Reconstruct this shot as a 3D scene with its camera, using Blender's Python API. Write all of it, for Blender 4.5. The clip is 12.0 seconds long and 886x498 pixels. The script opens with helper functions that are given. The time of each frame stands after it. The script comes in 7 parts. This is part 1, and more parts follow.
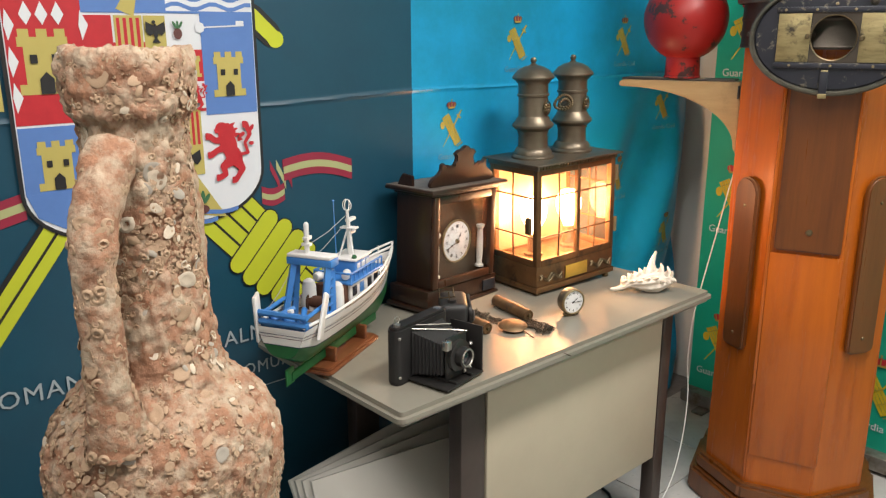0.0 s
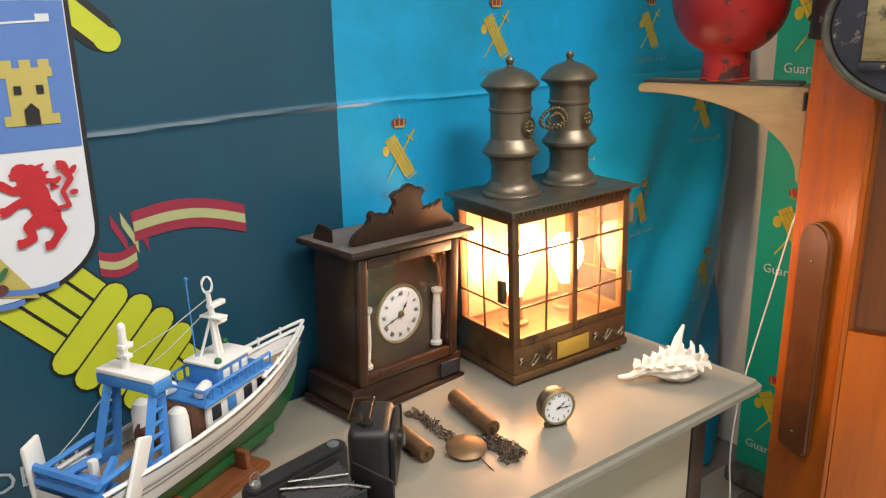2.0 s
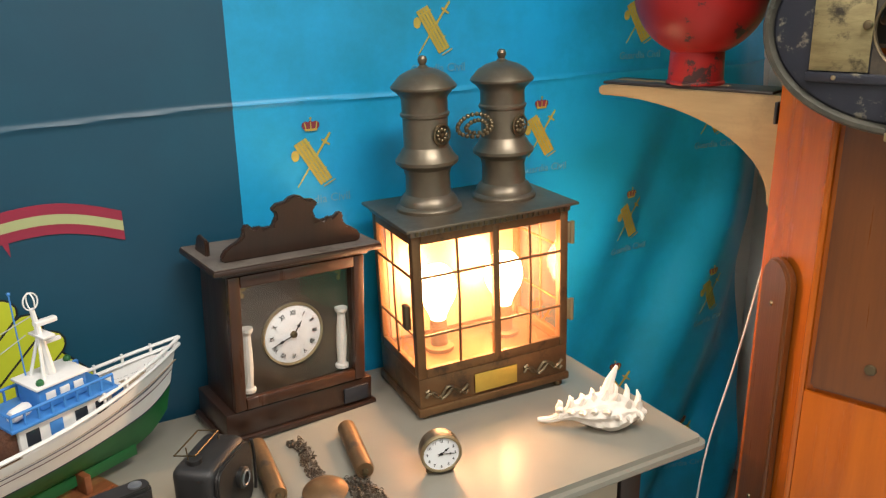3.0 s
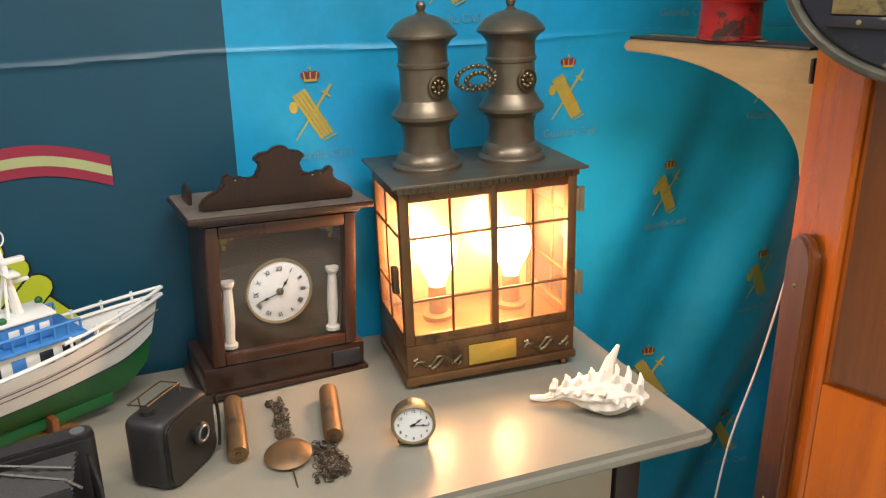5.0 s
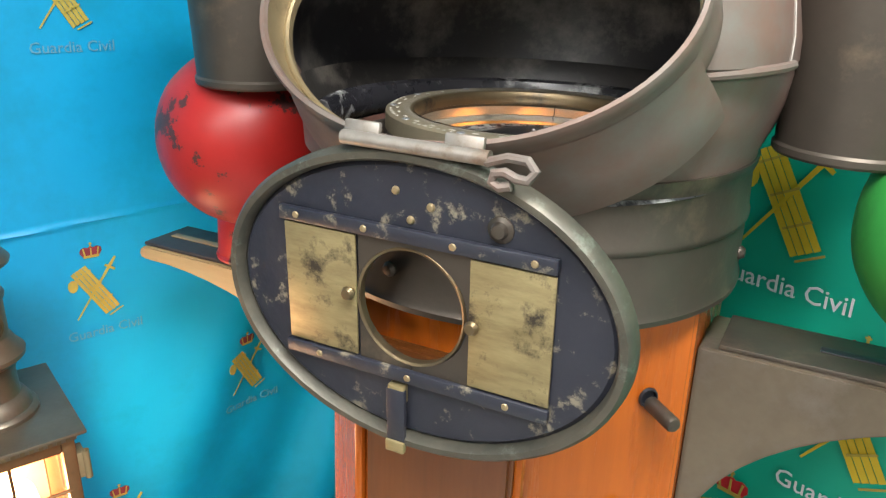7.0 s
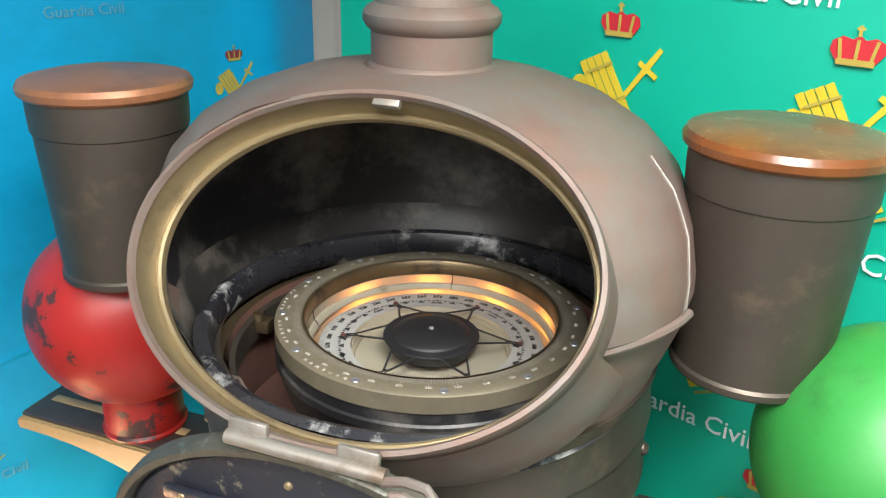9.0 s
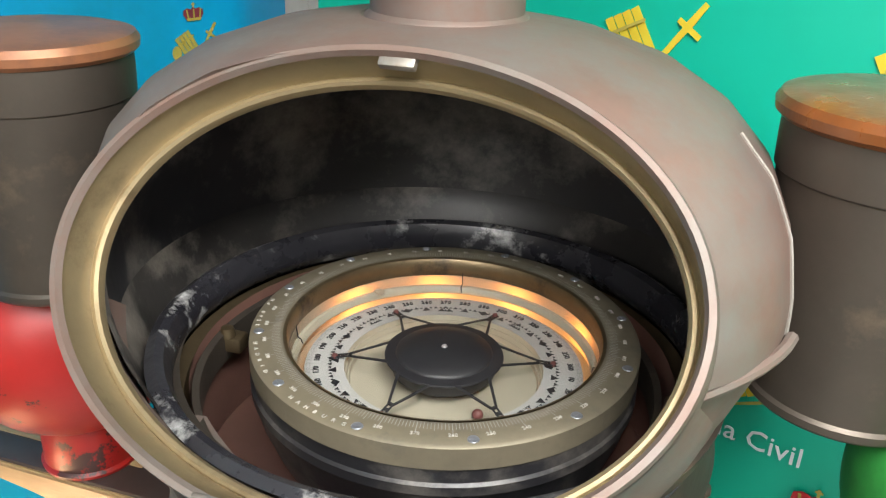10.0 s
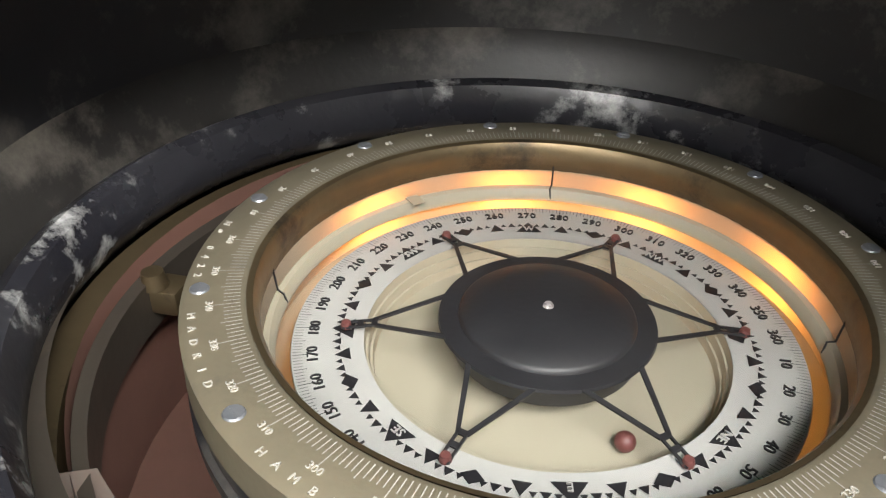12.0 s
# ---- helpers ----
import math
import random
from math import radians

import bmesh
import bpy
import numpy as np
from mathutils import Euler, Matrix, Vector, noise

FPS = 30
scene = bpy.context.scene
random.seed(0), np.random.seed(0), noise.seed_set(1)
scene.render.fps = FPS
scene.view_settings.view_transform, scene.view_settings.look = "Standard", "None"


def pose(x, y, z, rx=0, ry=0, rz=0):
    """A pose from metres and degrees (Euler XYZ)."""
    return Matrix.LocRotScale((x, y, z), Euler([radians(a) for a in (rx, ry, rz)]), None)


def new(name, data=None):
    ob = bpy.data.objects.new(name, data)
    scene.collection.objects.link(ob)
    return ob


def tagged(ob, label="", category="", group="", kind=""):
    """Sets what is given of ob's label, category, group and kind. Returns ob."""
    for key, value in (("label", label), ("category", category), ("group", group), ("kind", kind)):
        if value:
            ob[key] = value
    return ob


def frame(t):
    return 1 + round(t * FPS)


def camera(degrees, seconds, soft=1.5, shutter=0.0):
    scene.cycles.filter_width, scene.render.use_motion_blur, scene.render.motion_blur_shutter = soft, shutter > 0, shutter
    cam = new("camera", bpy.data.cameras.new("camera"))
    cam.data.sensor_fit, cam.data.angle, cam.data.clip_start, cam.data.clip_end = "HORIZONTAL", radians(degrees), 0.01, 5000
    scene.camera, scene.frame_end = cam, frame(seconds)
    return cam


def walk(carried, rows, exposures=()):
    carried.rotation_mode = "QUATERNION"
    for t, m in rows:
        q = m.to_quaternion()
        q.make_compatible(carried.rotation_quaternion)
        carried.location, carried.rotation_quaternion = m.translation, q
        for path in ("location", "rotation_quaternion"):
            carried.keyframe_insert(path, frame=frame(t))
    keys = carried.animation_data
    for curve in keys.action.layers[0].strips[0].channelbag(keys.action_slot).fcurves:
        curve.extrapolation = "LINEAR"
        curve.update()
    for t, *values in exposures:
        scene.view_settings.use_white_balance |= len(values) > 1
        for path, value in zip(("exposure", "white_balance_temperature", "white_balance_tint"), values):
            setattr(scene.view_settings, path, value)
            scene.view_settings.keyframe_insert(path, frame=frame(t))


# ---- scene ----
cam = camera(57.6, 12.0, soft=1.25)
PATH = [
    (0, -2.1387, -1.1666, 1.5238, -42.14, -15.20, -0.09),
    (0.5, -1.9864, -1.0511, 1.5369, -42.57, -15.74, -0.14),
    (1, -1.7983, -0.9003, 1.5191, -42.50, -15.76, -0.43),
    (1.5, -1.6504, -0.8218, 1.5315, -40.87, -16.14, -0.79),
    (2, -1.5039, -0.8229, 1.5387, -38.04, -16.43, -0.91),
    (2.5, -1.2763, -0.8548, 1.5550, -34.03, -16.90, -0.93),
    (3, -1.0440, -0.9182, 1.5615, -28.73, -17.82, -0.89),
    (3.5, -0.9436, -0.9574, 1.5492, -22.90, -18.65, -1.32),
    (3.7, -0.9160, -0.9680, 1.5470, -20.11, -18.78, -1.30),
    (5.3, -0.7810, -0.9110, 1.4940, -22.49, -19.33, 0.20),
    (5.5, -0.7129, -0.8952, 1.5047, -25.83, -19.26, 0.39),
    (6, -0.5257, -0.8505, 1.5400, -32.57, -18.91, 1.12),
    (6.5, -0.4068, -0.8120, 1.6689, -38.28, -19.08, 1.70),
    (7, -0.3642, -0.7628, 1.8056, -41.97, -19.96, 2.11),
    (7.5, -0.3302, -0.7321, 1.9096, -44.42, -21.38, 2.07),
    (7.7, -0.3100, -0.7210, 1.9360, -45.35, -21.56, 2.40),
    (9.3, -0.2550, -0.6410, 2.0530, -50.26, -22.89, 1.70),
    (9.5, -0.2404, -0.6112, 2.0409, -51.14, -23.15, 2.06),
    (10, -0.1652, -0.5282, 2.0011, -51.54, -24.42, 1.97),
    (10.5, -0.0736, -0.4489, 1.9607, -50.64, -26.72, 1.15),
    (11, -0.0183, -0.3625, 1.9132, -50.98, -29.12, 1.80),
    (11.5, 0.0179, -0.3208, 1.8802, -51.31, -31.30, 1.61),
    (12, 0.0454, -0.2952, 1.8559, -52.20, -32.78, 1.33),
]
walk(cam, [(t, pose(x, y, z, 90 + pitch, 0, yaw) @ pose(0, 0, 0, 0, 0, roll)) for t, x, y, z, yaw, pitch, roll in PATH],
     exposures=[(0.0, -0.18, 6900, 12), (5.5, -0.2, 6900, 12), (6.0, -0.05, 6800, 12), (6.5, 0.22, 6600, 10), (7.0, 0.4, 6500, 10), (7.7, 0.42, 6500, 10), (9.5, 0.38, 6500, 10), (10.5, 0.48, 6500, 10), (12.0, 0.68, 6500, 10)])

# ---- light ----
world = bpy.data.worlds.new("world")
scene.world = world
world.use_nodes = True
world.node_tree.nodes["Background"].inputs[0].default_value = (0.9, 0.95, 1.0, 1)
world.node_tree.nodes["Background"].inputs[1].default_value = 0.05


def area_lamp(name, x, y, z, sx, sy, watts, colour, rx=0, ry=0):
    d = bpy.data.lights.new(name, "AREA")
    d.shape, d.size, d.size_y, d.energy, d.color = "RECTANGLE", sx, sy, watts, colour
    ob = new(name, d)
    ob.matrix_world = pose(x, y, z, rx, ry, 0)
    return ob


def point_lamp(name, x, y, z, watts, colour, radius=0.02):
    d = bpy.data.lights.new(name, "POINT")
    d.energy, d.color, d.shadow_soft_size = watts, colour, radius
    ob = new(name, d)
    ob.location = (x, y, z)
    return ob


# three unseen ceiling panels: two assumed, the third added to brighten the green banner
LAMP_A, LAMP_B, LAMP_FILL = (-0.42, -0.85, 2.66), (-2.2, -0.75, 2.66), (-0.3, -2.5, 2.66)
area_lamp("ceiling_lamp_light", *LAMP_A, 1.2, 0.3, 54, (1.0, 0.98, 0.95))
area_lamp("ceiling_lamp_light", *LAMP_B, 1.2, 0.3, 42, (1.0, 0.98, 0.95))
area_lamp("ceiling_lamp_light", *LAMP_FILL, 1.2, 0.3, 32, (1.0, 0.98, 0.95))

# ---- materials ----
def rgb(c):
    return (*c, 1) if len(c) == 3 else c


def surf(name, c1, c2=None, scale=8.0, rough=0.6, metal=0.0, bump=0.0, bscale=60.0, stretch=(1, 1, 1), c3=None, patch=(0.55, 0.7), pscale=3.0, rvar=0.1, spec=0.5, coat=0.0, bdist=0.004):
    """A surface with fine and coarse variation: c1 to c2 by noise, c3 in patches."""
    m = bpy.data.materials.new(name)
    m.use_nodes = True
    nt = m.node_tree
    N, L = nt.nodes, nt.links
    b = N["Principled BSDF"]
    tc = N.new("ShaderNodeTexCoord")
    mp = N.new("ShaderNodeMapping")
    mp.inputs["Scale"].default_value = stretch
    L.new(tc.outputs["Object"], mp.inputs[0])
    n1 = N.new("ShaderNodeTexNoise")
    n1.inputs["Scale"].default_value, n1.inputs["Detail"].default_value = scale, 8
    n1.inputs["Roughness"].default_value = 0.65
    L.new(mp.outputs[0], n1.inputs[0])
    r1 = N.new("ShaderNodeMapRange")
    r1.inputs[1].default_value, r1.inputs[2].default_value = 0.3, 0.7
    L.new(n1.outputs[0], r1.inputs[0])
    mix = N.new("ShaderNodeMix")
    mix.data_type = "RGBA"
    mix.inputs[6].default_value, mix.inputs[7].default_value = rgb(c1), rgb(c2 or c1)
    L.new(r1.outputs[0], mix.inputs[0])
    out = mix.outputs[2]
    if c3:
        n2 = N.new("ShaderNodeTexNoise")
        n2.inputs["Scale"].default_value, n2.inputs["Detail"].default_value = pscale, 10
        n2.inputs["Roughness"].default_value = 0.7
        L.new(tc.outputs["Object"], n2.inputs[0])
        r2 = N.new("ShaderNodeMapRange")
        r2.inputs[1].default_value, r2.inputs[2].default_value = patch
        L.new(n2.outputs[0], r2.inputs[0])
        mix2 = N.new("ShaderNodeMix")
        mix2.data_type = "RGBA"
        mix2.inputs[7].default_value = rgb(c3)
        L.new(r2.outputs[0], mix2.inputs[0])
        L.new(out, mix2.inputs[6])
        out = mix2.outputs[2]
    L.new(out, b.inputs["Base Color"])
    rr = N.new("ShaderNodeMapRange")
    rr.inputs[3].default_value, rr.inputs[4].default_value = max(0.03, rough - rvar), min(1, rough + rvar)
    L.new(n1.outputs[0], rr.inputs[0])
    L.new(rr.outputs[0], b.inputs["Roughness"])
    b.inputs["Metallic"].default_value = metal
    b.inputs["Specular IOR Level"].default_value = spec
    b.inputs["Coat Weight"].default_value = coat
    b.inputs["Coat Roughness"].default_value = 0.15
    if bump:
        n3 = N.new("ShaderNodeTexNoise")
        n3.inputs["Scale"].default_value, n3.inputs["Detail"].default_value = bscale, 6
        L.new(mp.outputs[0], n3.inputs[0])
        bp = N.new("ShaderNodeBump")
        bp.inputs["Strength"].default_value, bp.inputs["Distance"].default_value = bump, bdist
        L.new(n3.outputs[0], bp.inputs["Height"])
        L.new(bp.outputs[0], b.inputs["Normal"])
    return m


def glass(name, tint=(1, 1, 1), rough=0.02):
    m = bpy.data.materials.new(name)
    m.use_nodes = True
    N, L = m.node_tree.nodes, m.node_tree.links
    N.remove(N["Principled BSDF"])
    t, g, mx, lw = N.new("ShaderNodeBsdfTransparent"), N.new("ShaderNodeBsdfGlossy"), N.new("ShaderNodeMixShader"), N.new("ShaderNodeLayerWeight")
    pw, ma = N.new("ShaderNodeMath"), N.new("ShaderNodeMath")
    t.inputs[0].default_value = rgb(tint)
    g.inputs["Roughness"].default_value = rough
    lw.inputs[0].default_value = 0.5
    pw.operation, ma.operation = "POWER", "MULTIPLY_ADD"
    pw.inputs[1].default_value, ma.inputs[1].default_value, ma.inputs[2].default_value = 5.0, 0.9, 0.05
    L.new(lw.outputs["Facing"], pw.inputs[0])
    L.new(pw.outputs[0], ma.inputs[0])
    L.new(ma.outputs[0], mx.inputs[0])
    L.new(t.outputs[0], mx.inputs[1])
    L.new(g.outputs[0], mx.inputs[2])
    L.new(mx.outputs[0], N["Material Output"].inputs[0])
    return m


def haze(m, colour, share):
    """Mixes a tinted translucent share into a material, so light behind makes it glow."""
    N, L = m.node_tree.nodes, m.node_tree.links
    out = N["Material Output"]
    old = out.inputs[0].links[0].from_socket
    tr, mx = N.new("ShaderNodeBsdfTranslucent"), N.new("ShaderNodeMixShader")
    tr.inputs[0].default_value = rgb(colour)
    mx.inputs[0].default_value = share
    L.new(old, mx.inputs[1])
    L.new(tr.outputs[0], mx.inputs[2])
    L.new(mx.outputs[0], out.inputs[0])
    return m


def glow(name, colour, strength):
    m = bpy.data.materials.new(name)
    m.use_nodes = True
    b = m.node_tree.nodes["Principled BSDF"]
    b.inputs["Base Color"].default_value = rgb(colour)
    b.inputs["Emission Color"].default_value = rgb(colour)
    b.inputs["Emission Strength"].default_value = strength
    return m


M_wall = surf("painted_plaster", (0.74, 0.74, 0.72), (0.68, 0.68, 0.67), 3, 0.8, bump=0.1, bscale=200)
M_ceiling = surf("ceiling_paint", (0.8, 0.8, 0.78), (0.74, 0.74, 0.73), 4, 0.9)
M_tile = surf("floor_tile", (0.55, 0.54, 0.52), (0.42, 0.41, 0.4), 9, 0.3, c3=(0.33, 0.32, 0.31), pscale=7, patch=(0.55, 0.75))
M_grout = surf("grout", (0.3, 0.29, 0.28), (0.24, 0.23, 0.22), 30, 0.9)
M_navy = surf("dark_vinyl", (0.006, 0.062, 0.105), (0.005, 0.05, 0.088), 5, 0.42, bump=0.12, bscale=7, bdist=0.02, rvar=0.06)
M_blue = surf("blue_vinyl", (0.0, 0.32, 0.62), (0.0, 0.28, 0.54), 2.5, 0.4, c3=(0.0, 0.21, 0.34), pscale=1.3, patch=(0.45, 0.65), bump=0.12, bscale=7, bdist=0.02, rvar=0.06)
M_green = surf("green_vinyl", (0.0, 0.385, 0.26), (0.0, 0.345, 0.23), 3, 0.45, bump=0.06, bscale=6, bdist=0.02, rvar=0.05)
M_ink_pale = surf("pale_blue_print", (0.1, 0.3, 0.42), (0.08, 0.27, 0.4), 20, 0.5)
M_ink_yellow = surf("yellow_print", (0.62, 0.47, 0.03), (0.55, 0.4, 0.02), 40, 0.5)
M_ink_ochre = surf("ochre_print", (0.42, 0.33, 0.06), (0.34, 0.27, 0.05), 40, 0.5)
M_ink_lime = surf("lime_print", (0.5, 0.55, 0.03), (0.45, 0.5, 0.03), 10, 0.5)
M_ink_red = surf("red_print", (0.5, 0.02, 0.03), (0.42, 0.015, 0.025), 30, 0.5)
M_ink_darkred = surf("dark_red_print", (0.2, 0.02, 0.04), (0.15, 0.02, 0.035), 60, 0.5)
M_ink_black = surf("black_print", (0.01, 0.01, 0.012), (0.014, 0.014, 0.016), 20, 0.5)
M_ink_sky = surf("sky_print", (0.09, 0.2, 0.5), (0.08, 0.18, 0.46), 20, 0.5)
M_ink_paper = surf("shield_white", (0.68, 0.7, 0.74), (0.62, 0.65, 0.7), 10, 0.5)
M_ink_sand = surf("sand_print", (0.48, 0.4, 0.12), (0.43, 0.36, 0.1), 10, 0.5)
M_ink_leaf = surf("leaf_print", (0.04, 0.14, 0.06), (0.03, 0.12, 0.05), 30, 0.5)
M_laminate = surf("cream_laminate", (0.245, 0.23, 0.19), (0.222, 0.207, 0.17), 6, 0.24, c3=(0.2, 0.184, 0.15), pscale=2, bump=0.05, bscale=400)
M_panel = surf("beige_panel", (0.46, 0.41, 0.31), (0.42, 0.37, 0.28), 4, 0.5, bump=0.05, bscale=300)
M_leg = surf("brown_metal", (0.05, 0.035, 0.03), (0.04, 0.028, 0.024), 20, 0.45)
M_wood = surf("orange_teak", (0.46, 0.112, 0.01), (0.33, 0.072, 0.007), 5, 0.26, stretch=(7, 7, 0.5), c3=(0.22, 0.06, 0.012), patch=(0.58, 0.78), pscale=3.5, bump=0.12, bscale=25, coat=0.15, spec=0.4)
M_wood_red = surf("red_mahogany", (0.165, 0.052, 0.011), (0.098, 0.029, 0.006), 5, 0.3, stretch=(7, 7, 0.5), c3=(0.12, 0.035, 0.014), patch=(0.6, 0.8), pscale=4, bump=0.12, bscale=25, coat=0.3)
M_wood_pale = surf("worn_pale_wood", (0.4, 0.28, 0.14), (0.3, 0.2, 0.095), 6, 0.5, stretch=(1, 6, 6), c3=(0.16, 0.11, 0.06), patch=(0.55, 0.75), pscale=6, bump=0.15, bscale=30)
M_wood_dark = surf("dark_walnut", (0.032, 0.013, 0.007), (0.018, 0.008, 0.005), 6, 0.35, stretch=(7, 7, 0.6), c3=(0.07, 0.03, 0.016), patch=(0.6, 0.8), pscale=8, bump=0.1, bscale=40, coat=0.2)
M_bronze = surf("patinated_copper", (0.2, 0.12, 0.096), (0.12, 0.098, 0.083), 4, 0.58, 0.35, spec=0.3, c3=(0.16, 0.147, 0.132), pscale=9, patch=(0.42, 0.68), bump=0.08, bscale=90, rvar=0.08)
M_grey_brass = surf("dull_brown_brass", (0.1, 0.084, 0.068), (0.068, 0.058, 0.048), 6, 0.46, 0.7, c3=(0.16, 0.125, 0.088), pscale=7, bump=0.06, bscale=120)
M_brass = surf("worn_brass", (0.37, 0.295, 0.17), (0.26, 0.205, 0.12), 7, 0.52, 0.75, c3=(0.16, 0.12, 0.07), pscale=12, patch=(0.55, 0.75), bump=0.06, bscale=120)
M_antique = surf("antique_brass", (0.2, 0.15, 0.085), (0.13, 0.1, 0.06), 12, 0.42, 0.85, c3=(0.06, 0.05, 0.04), pscale=20, bump=0.06, bscale=150)
M_black_paint = surf("chipped_black_paint", (0.012, 0.013, 0.018), (0.018, 0.019, 0.025), 6, 0.4, c3=(0.22, 0.2, 0.15), pscale=16, patch=(0.66, 0.72), bump=0.15, bscale=80)
# The grey patches stand for dust and for light on the lining.
M_soot = surf("black_sheet_metal", (0.009, 0.009, 0.011), (0.02, 0.02, 0.022), 7, 0.42, c3=(0.17, 0.155, 0.135), pscale=6.5, patch=(0.48, 0.72), bump=0.1, bscale=60)
# Paler copy for the lower lining: dust plus the light painted in there.
M_soot_dusty_lit = surf("dusty_black_sheet_metal", (0.013, 0.012, 0.012), (0.03, 0.028, 0.026), 9, 0.42, c3=(0.2, 0.18, 0.155), pscale=8, patch=(0.49, 0.74), bump=0.15, bscale=80)
M_red_iron = surf("red_painted_iron", (0.38, 0.014, 0.012), (0.28, 0.012, 0.01), 9, 0.42, c3=(0.05, 0.02, 0.018), pscale=9, patch=(0.56, 0.58), bump=0.12, bscale=30)
M_green_iron = surf("green_painted_iron", (0.03, 0.24, 0.045), (0.025, 0.2, 0.04), 5, 0.4, c3=(0.02, 0.14, 0.03), pscale=8, bump=0.2, bscale=40)
M_lid_copper = surf("worn_copper_lid", (0.36, 0.15, 0.07), (0.26, 0.11, 0.055), 8, 0.4, 0.4, c3=(0.12, 0.07, 0.05), pscale=9, patch=(0.5, 0.7))
M_hinge = surf("bare_worn_metal", (0.36, 0.34, 0.31), (0.22, 0.19, 0.16), 25, 0.45, 0.7, c3=(0.2, 0.14, 0.1), pscale=25)
M_lid_black = surf("lid_black_paint", (0.012, 0.014, 0.022), (0.022, 0.024, 0.034), 9, 0.4, c3=(0.17, 0.15, 0.11), pscale=26, patch=(0.565, 0.63), bump=0.2, bscale=90)
M_verdigris = surf("verdigris_brass", (0.06, 0.06, 0.05), (0.12, 0.11, 0.085), 22, 0.5, 0.6, c3=(0.25, 0.3, 0.25), pscale=18, patch=(0.55, 0.75), bump=0.1, bscale=100)
M_plate_brass = surf("scratched_brass_plate", (0.4, 0.33, 0.17), (0.22, 0.175, 0.085), 14, 0.46, 0.65, c3=(0.05, 0.042, 0.032), pscale=26, patch=(0.53, 0.66), stretch=(1, 1, 4), bump=0.08, bscale=80)
M_bezel = surf("grey_brass_bezel", (0.225, 0.195, 0.135), (0.165, 0.145, 0.103), 16, 0.48, 0.5, c3=(0.13, 0.118, 0.092), pscale=14, bump=0.04, bscale=200)
M_cream = surf("aged_cream_paint", (0.32, 0.295, 0.225), (0.29, 0.265, 0.2), 18, 0.5, c3=(0.33, 0.28, 0.19), pscale=14, patch=(0.58, 0.75))
# Bowl wall assumed translucent, so added lights behind give its orange glow.
M_opal = surf("opal_bowl_wall", (0.5, 0.44, 0.33), (0.44, 0.38, 0.28), 14, 0.5, c3=(0.3, 0.25, 0.17), pscale=18, patch=(0.6, 0.75))
haze(M_opal, (0.9, 0.75, 0.5), 0.5)
M_card = surf("card_paper", (0.35, 0.35, 0.33), (0.31, 0.31, 0.295), 30, 0.7)
M_float = surf("matt_black_metal", (0.012, 0.012, 0.014), (0.018, 0.018, 0.02), 30, 0.5, c3=(0.06, 0.06, 0.06), pscale=120, patch=(0.7, 0.76), bump=0.05, bscale=300)
M_pearl = surf("pearl_stud", (0.25, 0.23, 0.23), (0.2, 0.19, 0.19), 50, 0.3)
M_tip = surf("reddish_brown_bead", (0.13, 0.045, 0.04), (0.09, 0.03, 0.028), 60, 0.5)
M_engrave = surf("white_engraving", (0.36, 0.345, 0.3), (0.28, 0.265, 0.235), 90, 0.6)
M_screw = surf("steel_screw", (0.26, 0.27, 0.29), (0.17, 0.18, 0.2), 60, 0.35, 0.6)
# Pale patches are bare metal and the painted shine of the rounded ring.
M_seat = surf("worn_black_ring", (0.014, 0.014, 0.018), (0.03, 0.03, 0.034), 10, 0.28, c3=(0.46, 0.46, 0.45), pscale=13, patch=(0.53, 0.66), bump=0.2, bscale=70)
M_drum = surf("reddish_drum", (0.16, 0.08, 0.062), (0.11, 0.058, 0.045), 8, 0.5)
M_glass = glass("clear_glass")
M_ribbon_red = surf("ribbon_red", (0.3, 0.02, 0.05), (0.24, 0.02, 0.045), 10, 0.5)
M_ribbon_pale = surf("ribbon_pale", (0.4, 0.42, 0.2), (0.34, 0.37, 0.18), 10, 0.5)
M_ink_grey = surf("grey_print", (0.36, 0.42, 0.45), (0.3, 0.36, 0.4), 20, 0.5)
M_board = surf("pale_foam_board", (0.62, 0.61, 0.57), (0.56, 0.55, 0.51), 5, 0.7)
M_lantern = surf("lantern_brown_brass", (0.23, 0.125, 0.055), (0.13, 0.072, 0.036), 10, 0.42, 0.7, c3=(0.05, 0.035, 0.025), pscale=16, bump=0.1, bscale=120)
M_dusty_brass = surf("dusty_brass", (0.2, 0.165, 0.118), (0.13, 0.105, 0.077), 9, 0.38, 0.7, c3=(0.2, 0.17, 0.14), pscale=10, patch=(0.5, 0.7), bump=0.05, bscale=150)
M_plate_gold = surf("yellow_brass_plate", (0.62, 0.42, 0.08), (0.52, 0.35, 0.07), 30, 0.4, 0.6)
# The peach translucent share puts the bulbs' hazy glow into the panes.
M_amber = haze(glass("lantern_glass", (1.0, 0.86, 0.74), 0.05), (0.9, 0.55, 0.38), 0.02)
M_bulb = glow("lit_bulb", (1.0, 0.74, 0.48), 45)
M_reflector = surf("dull_reflector", (0.55, 0.4, 0.28), (0.42, 0.3, 0.2), 12, 0.35, 0.6)
M_wood_mid = surf("reddish_walnut", (0.055, 0.02, 0.009), (0.032, 0.012, 0.006), 6, 0.3, stretch=(7, 7, 0.6), bump=0.08, bscale=40, coat=0.3)
# Grey for the cornice top: dust, with its reflected light painted in.
M_wood_dust_sheen = surf("dusty_walnut", (0.16, 0.135, 0.115), (0.09, 0.07, 0.058), 14, 0.6, c3=(0.05, 0.03, 0.02), pscale=16, patch=(0.55, 0.7))
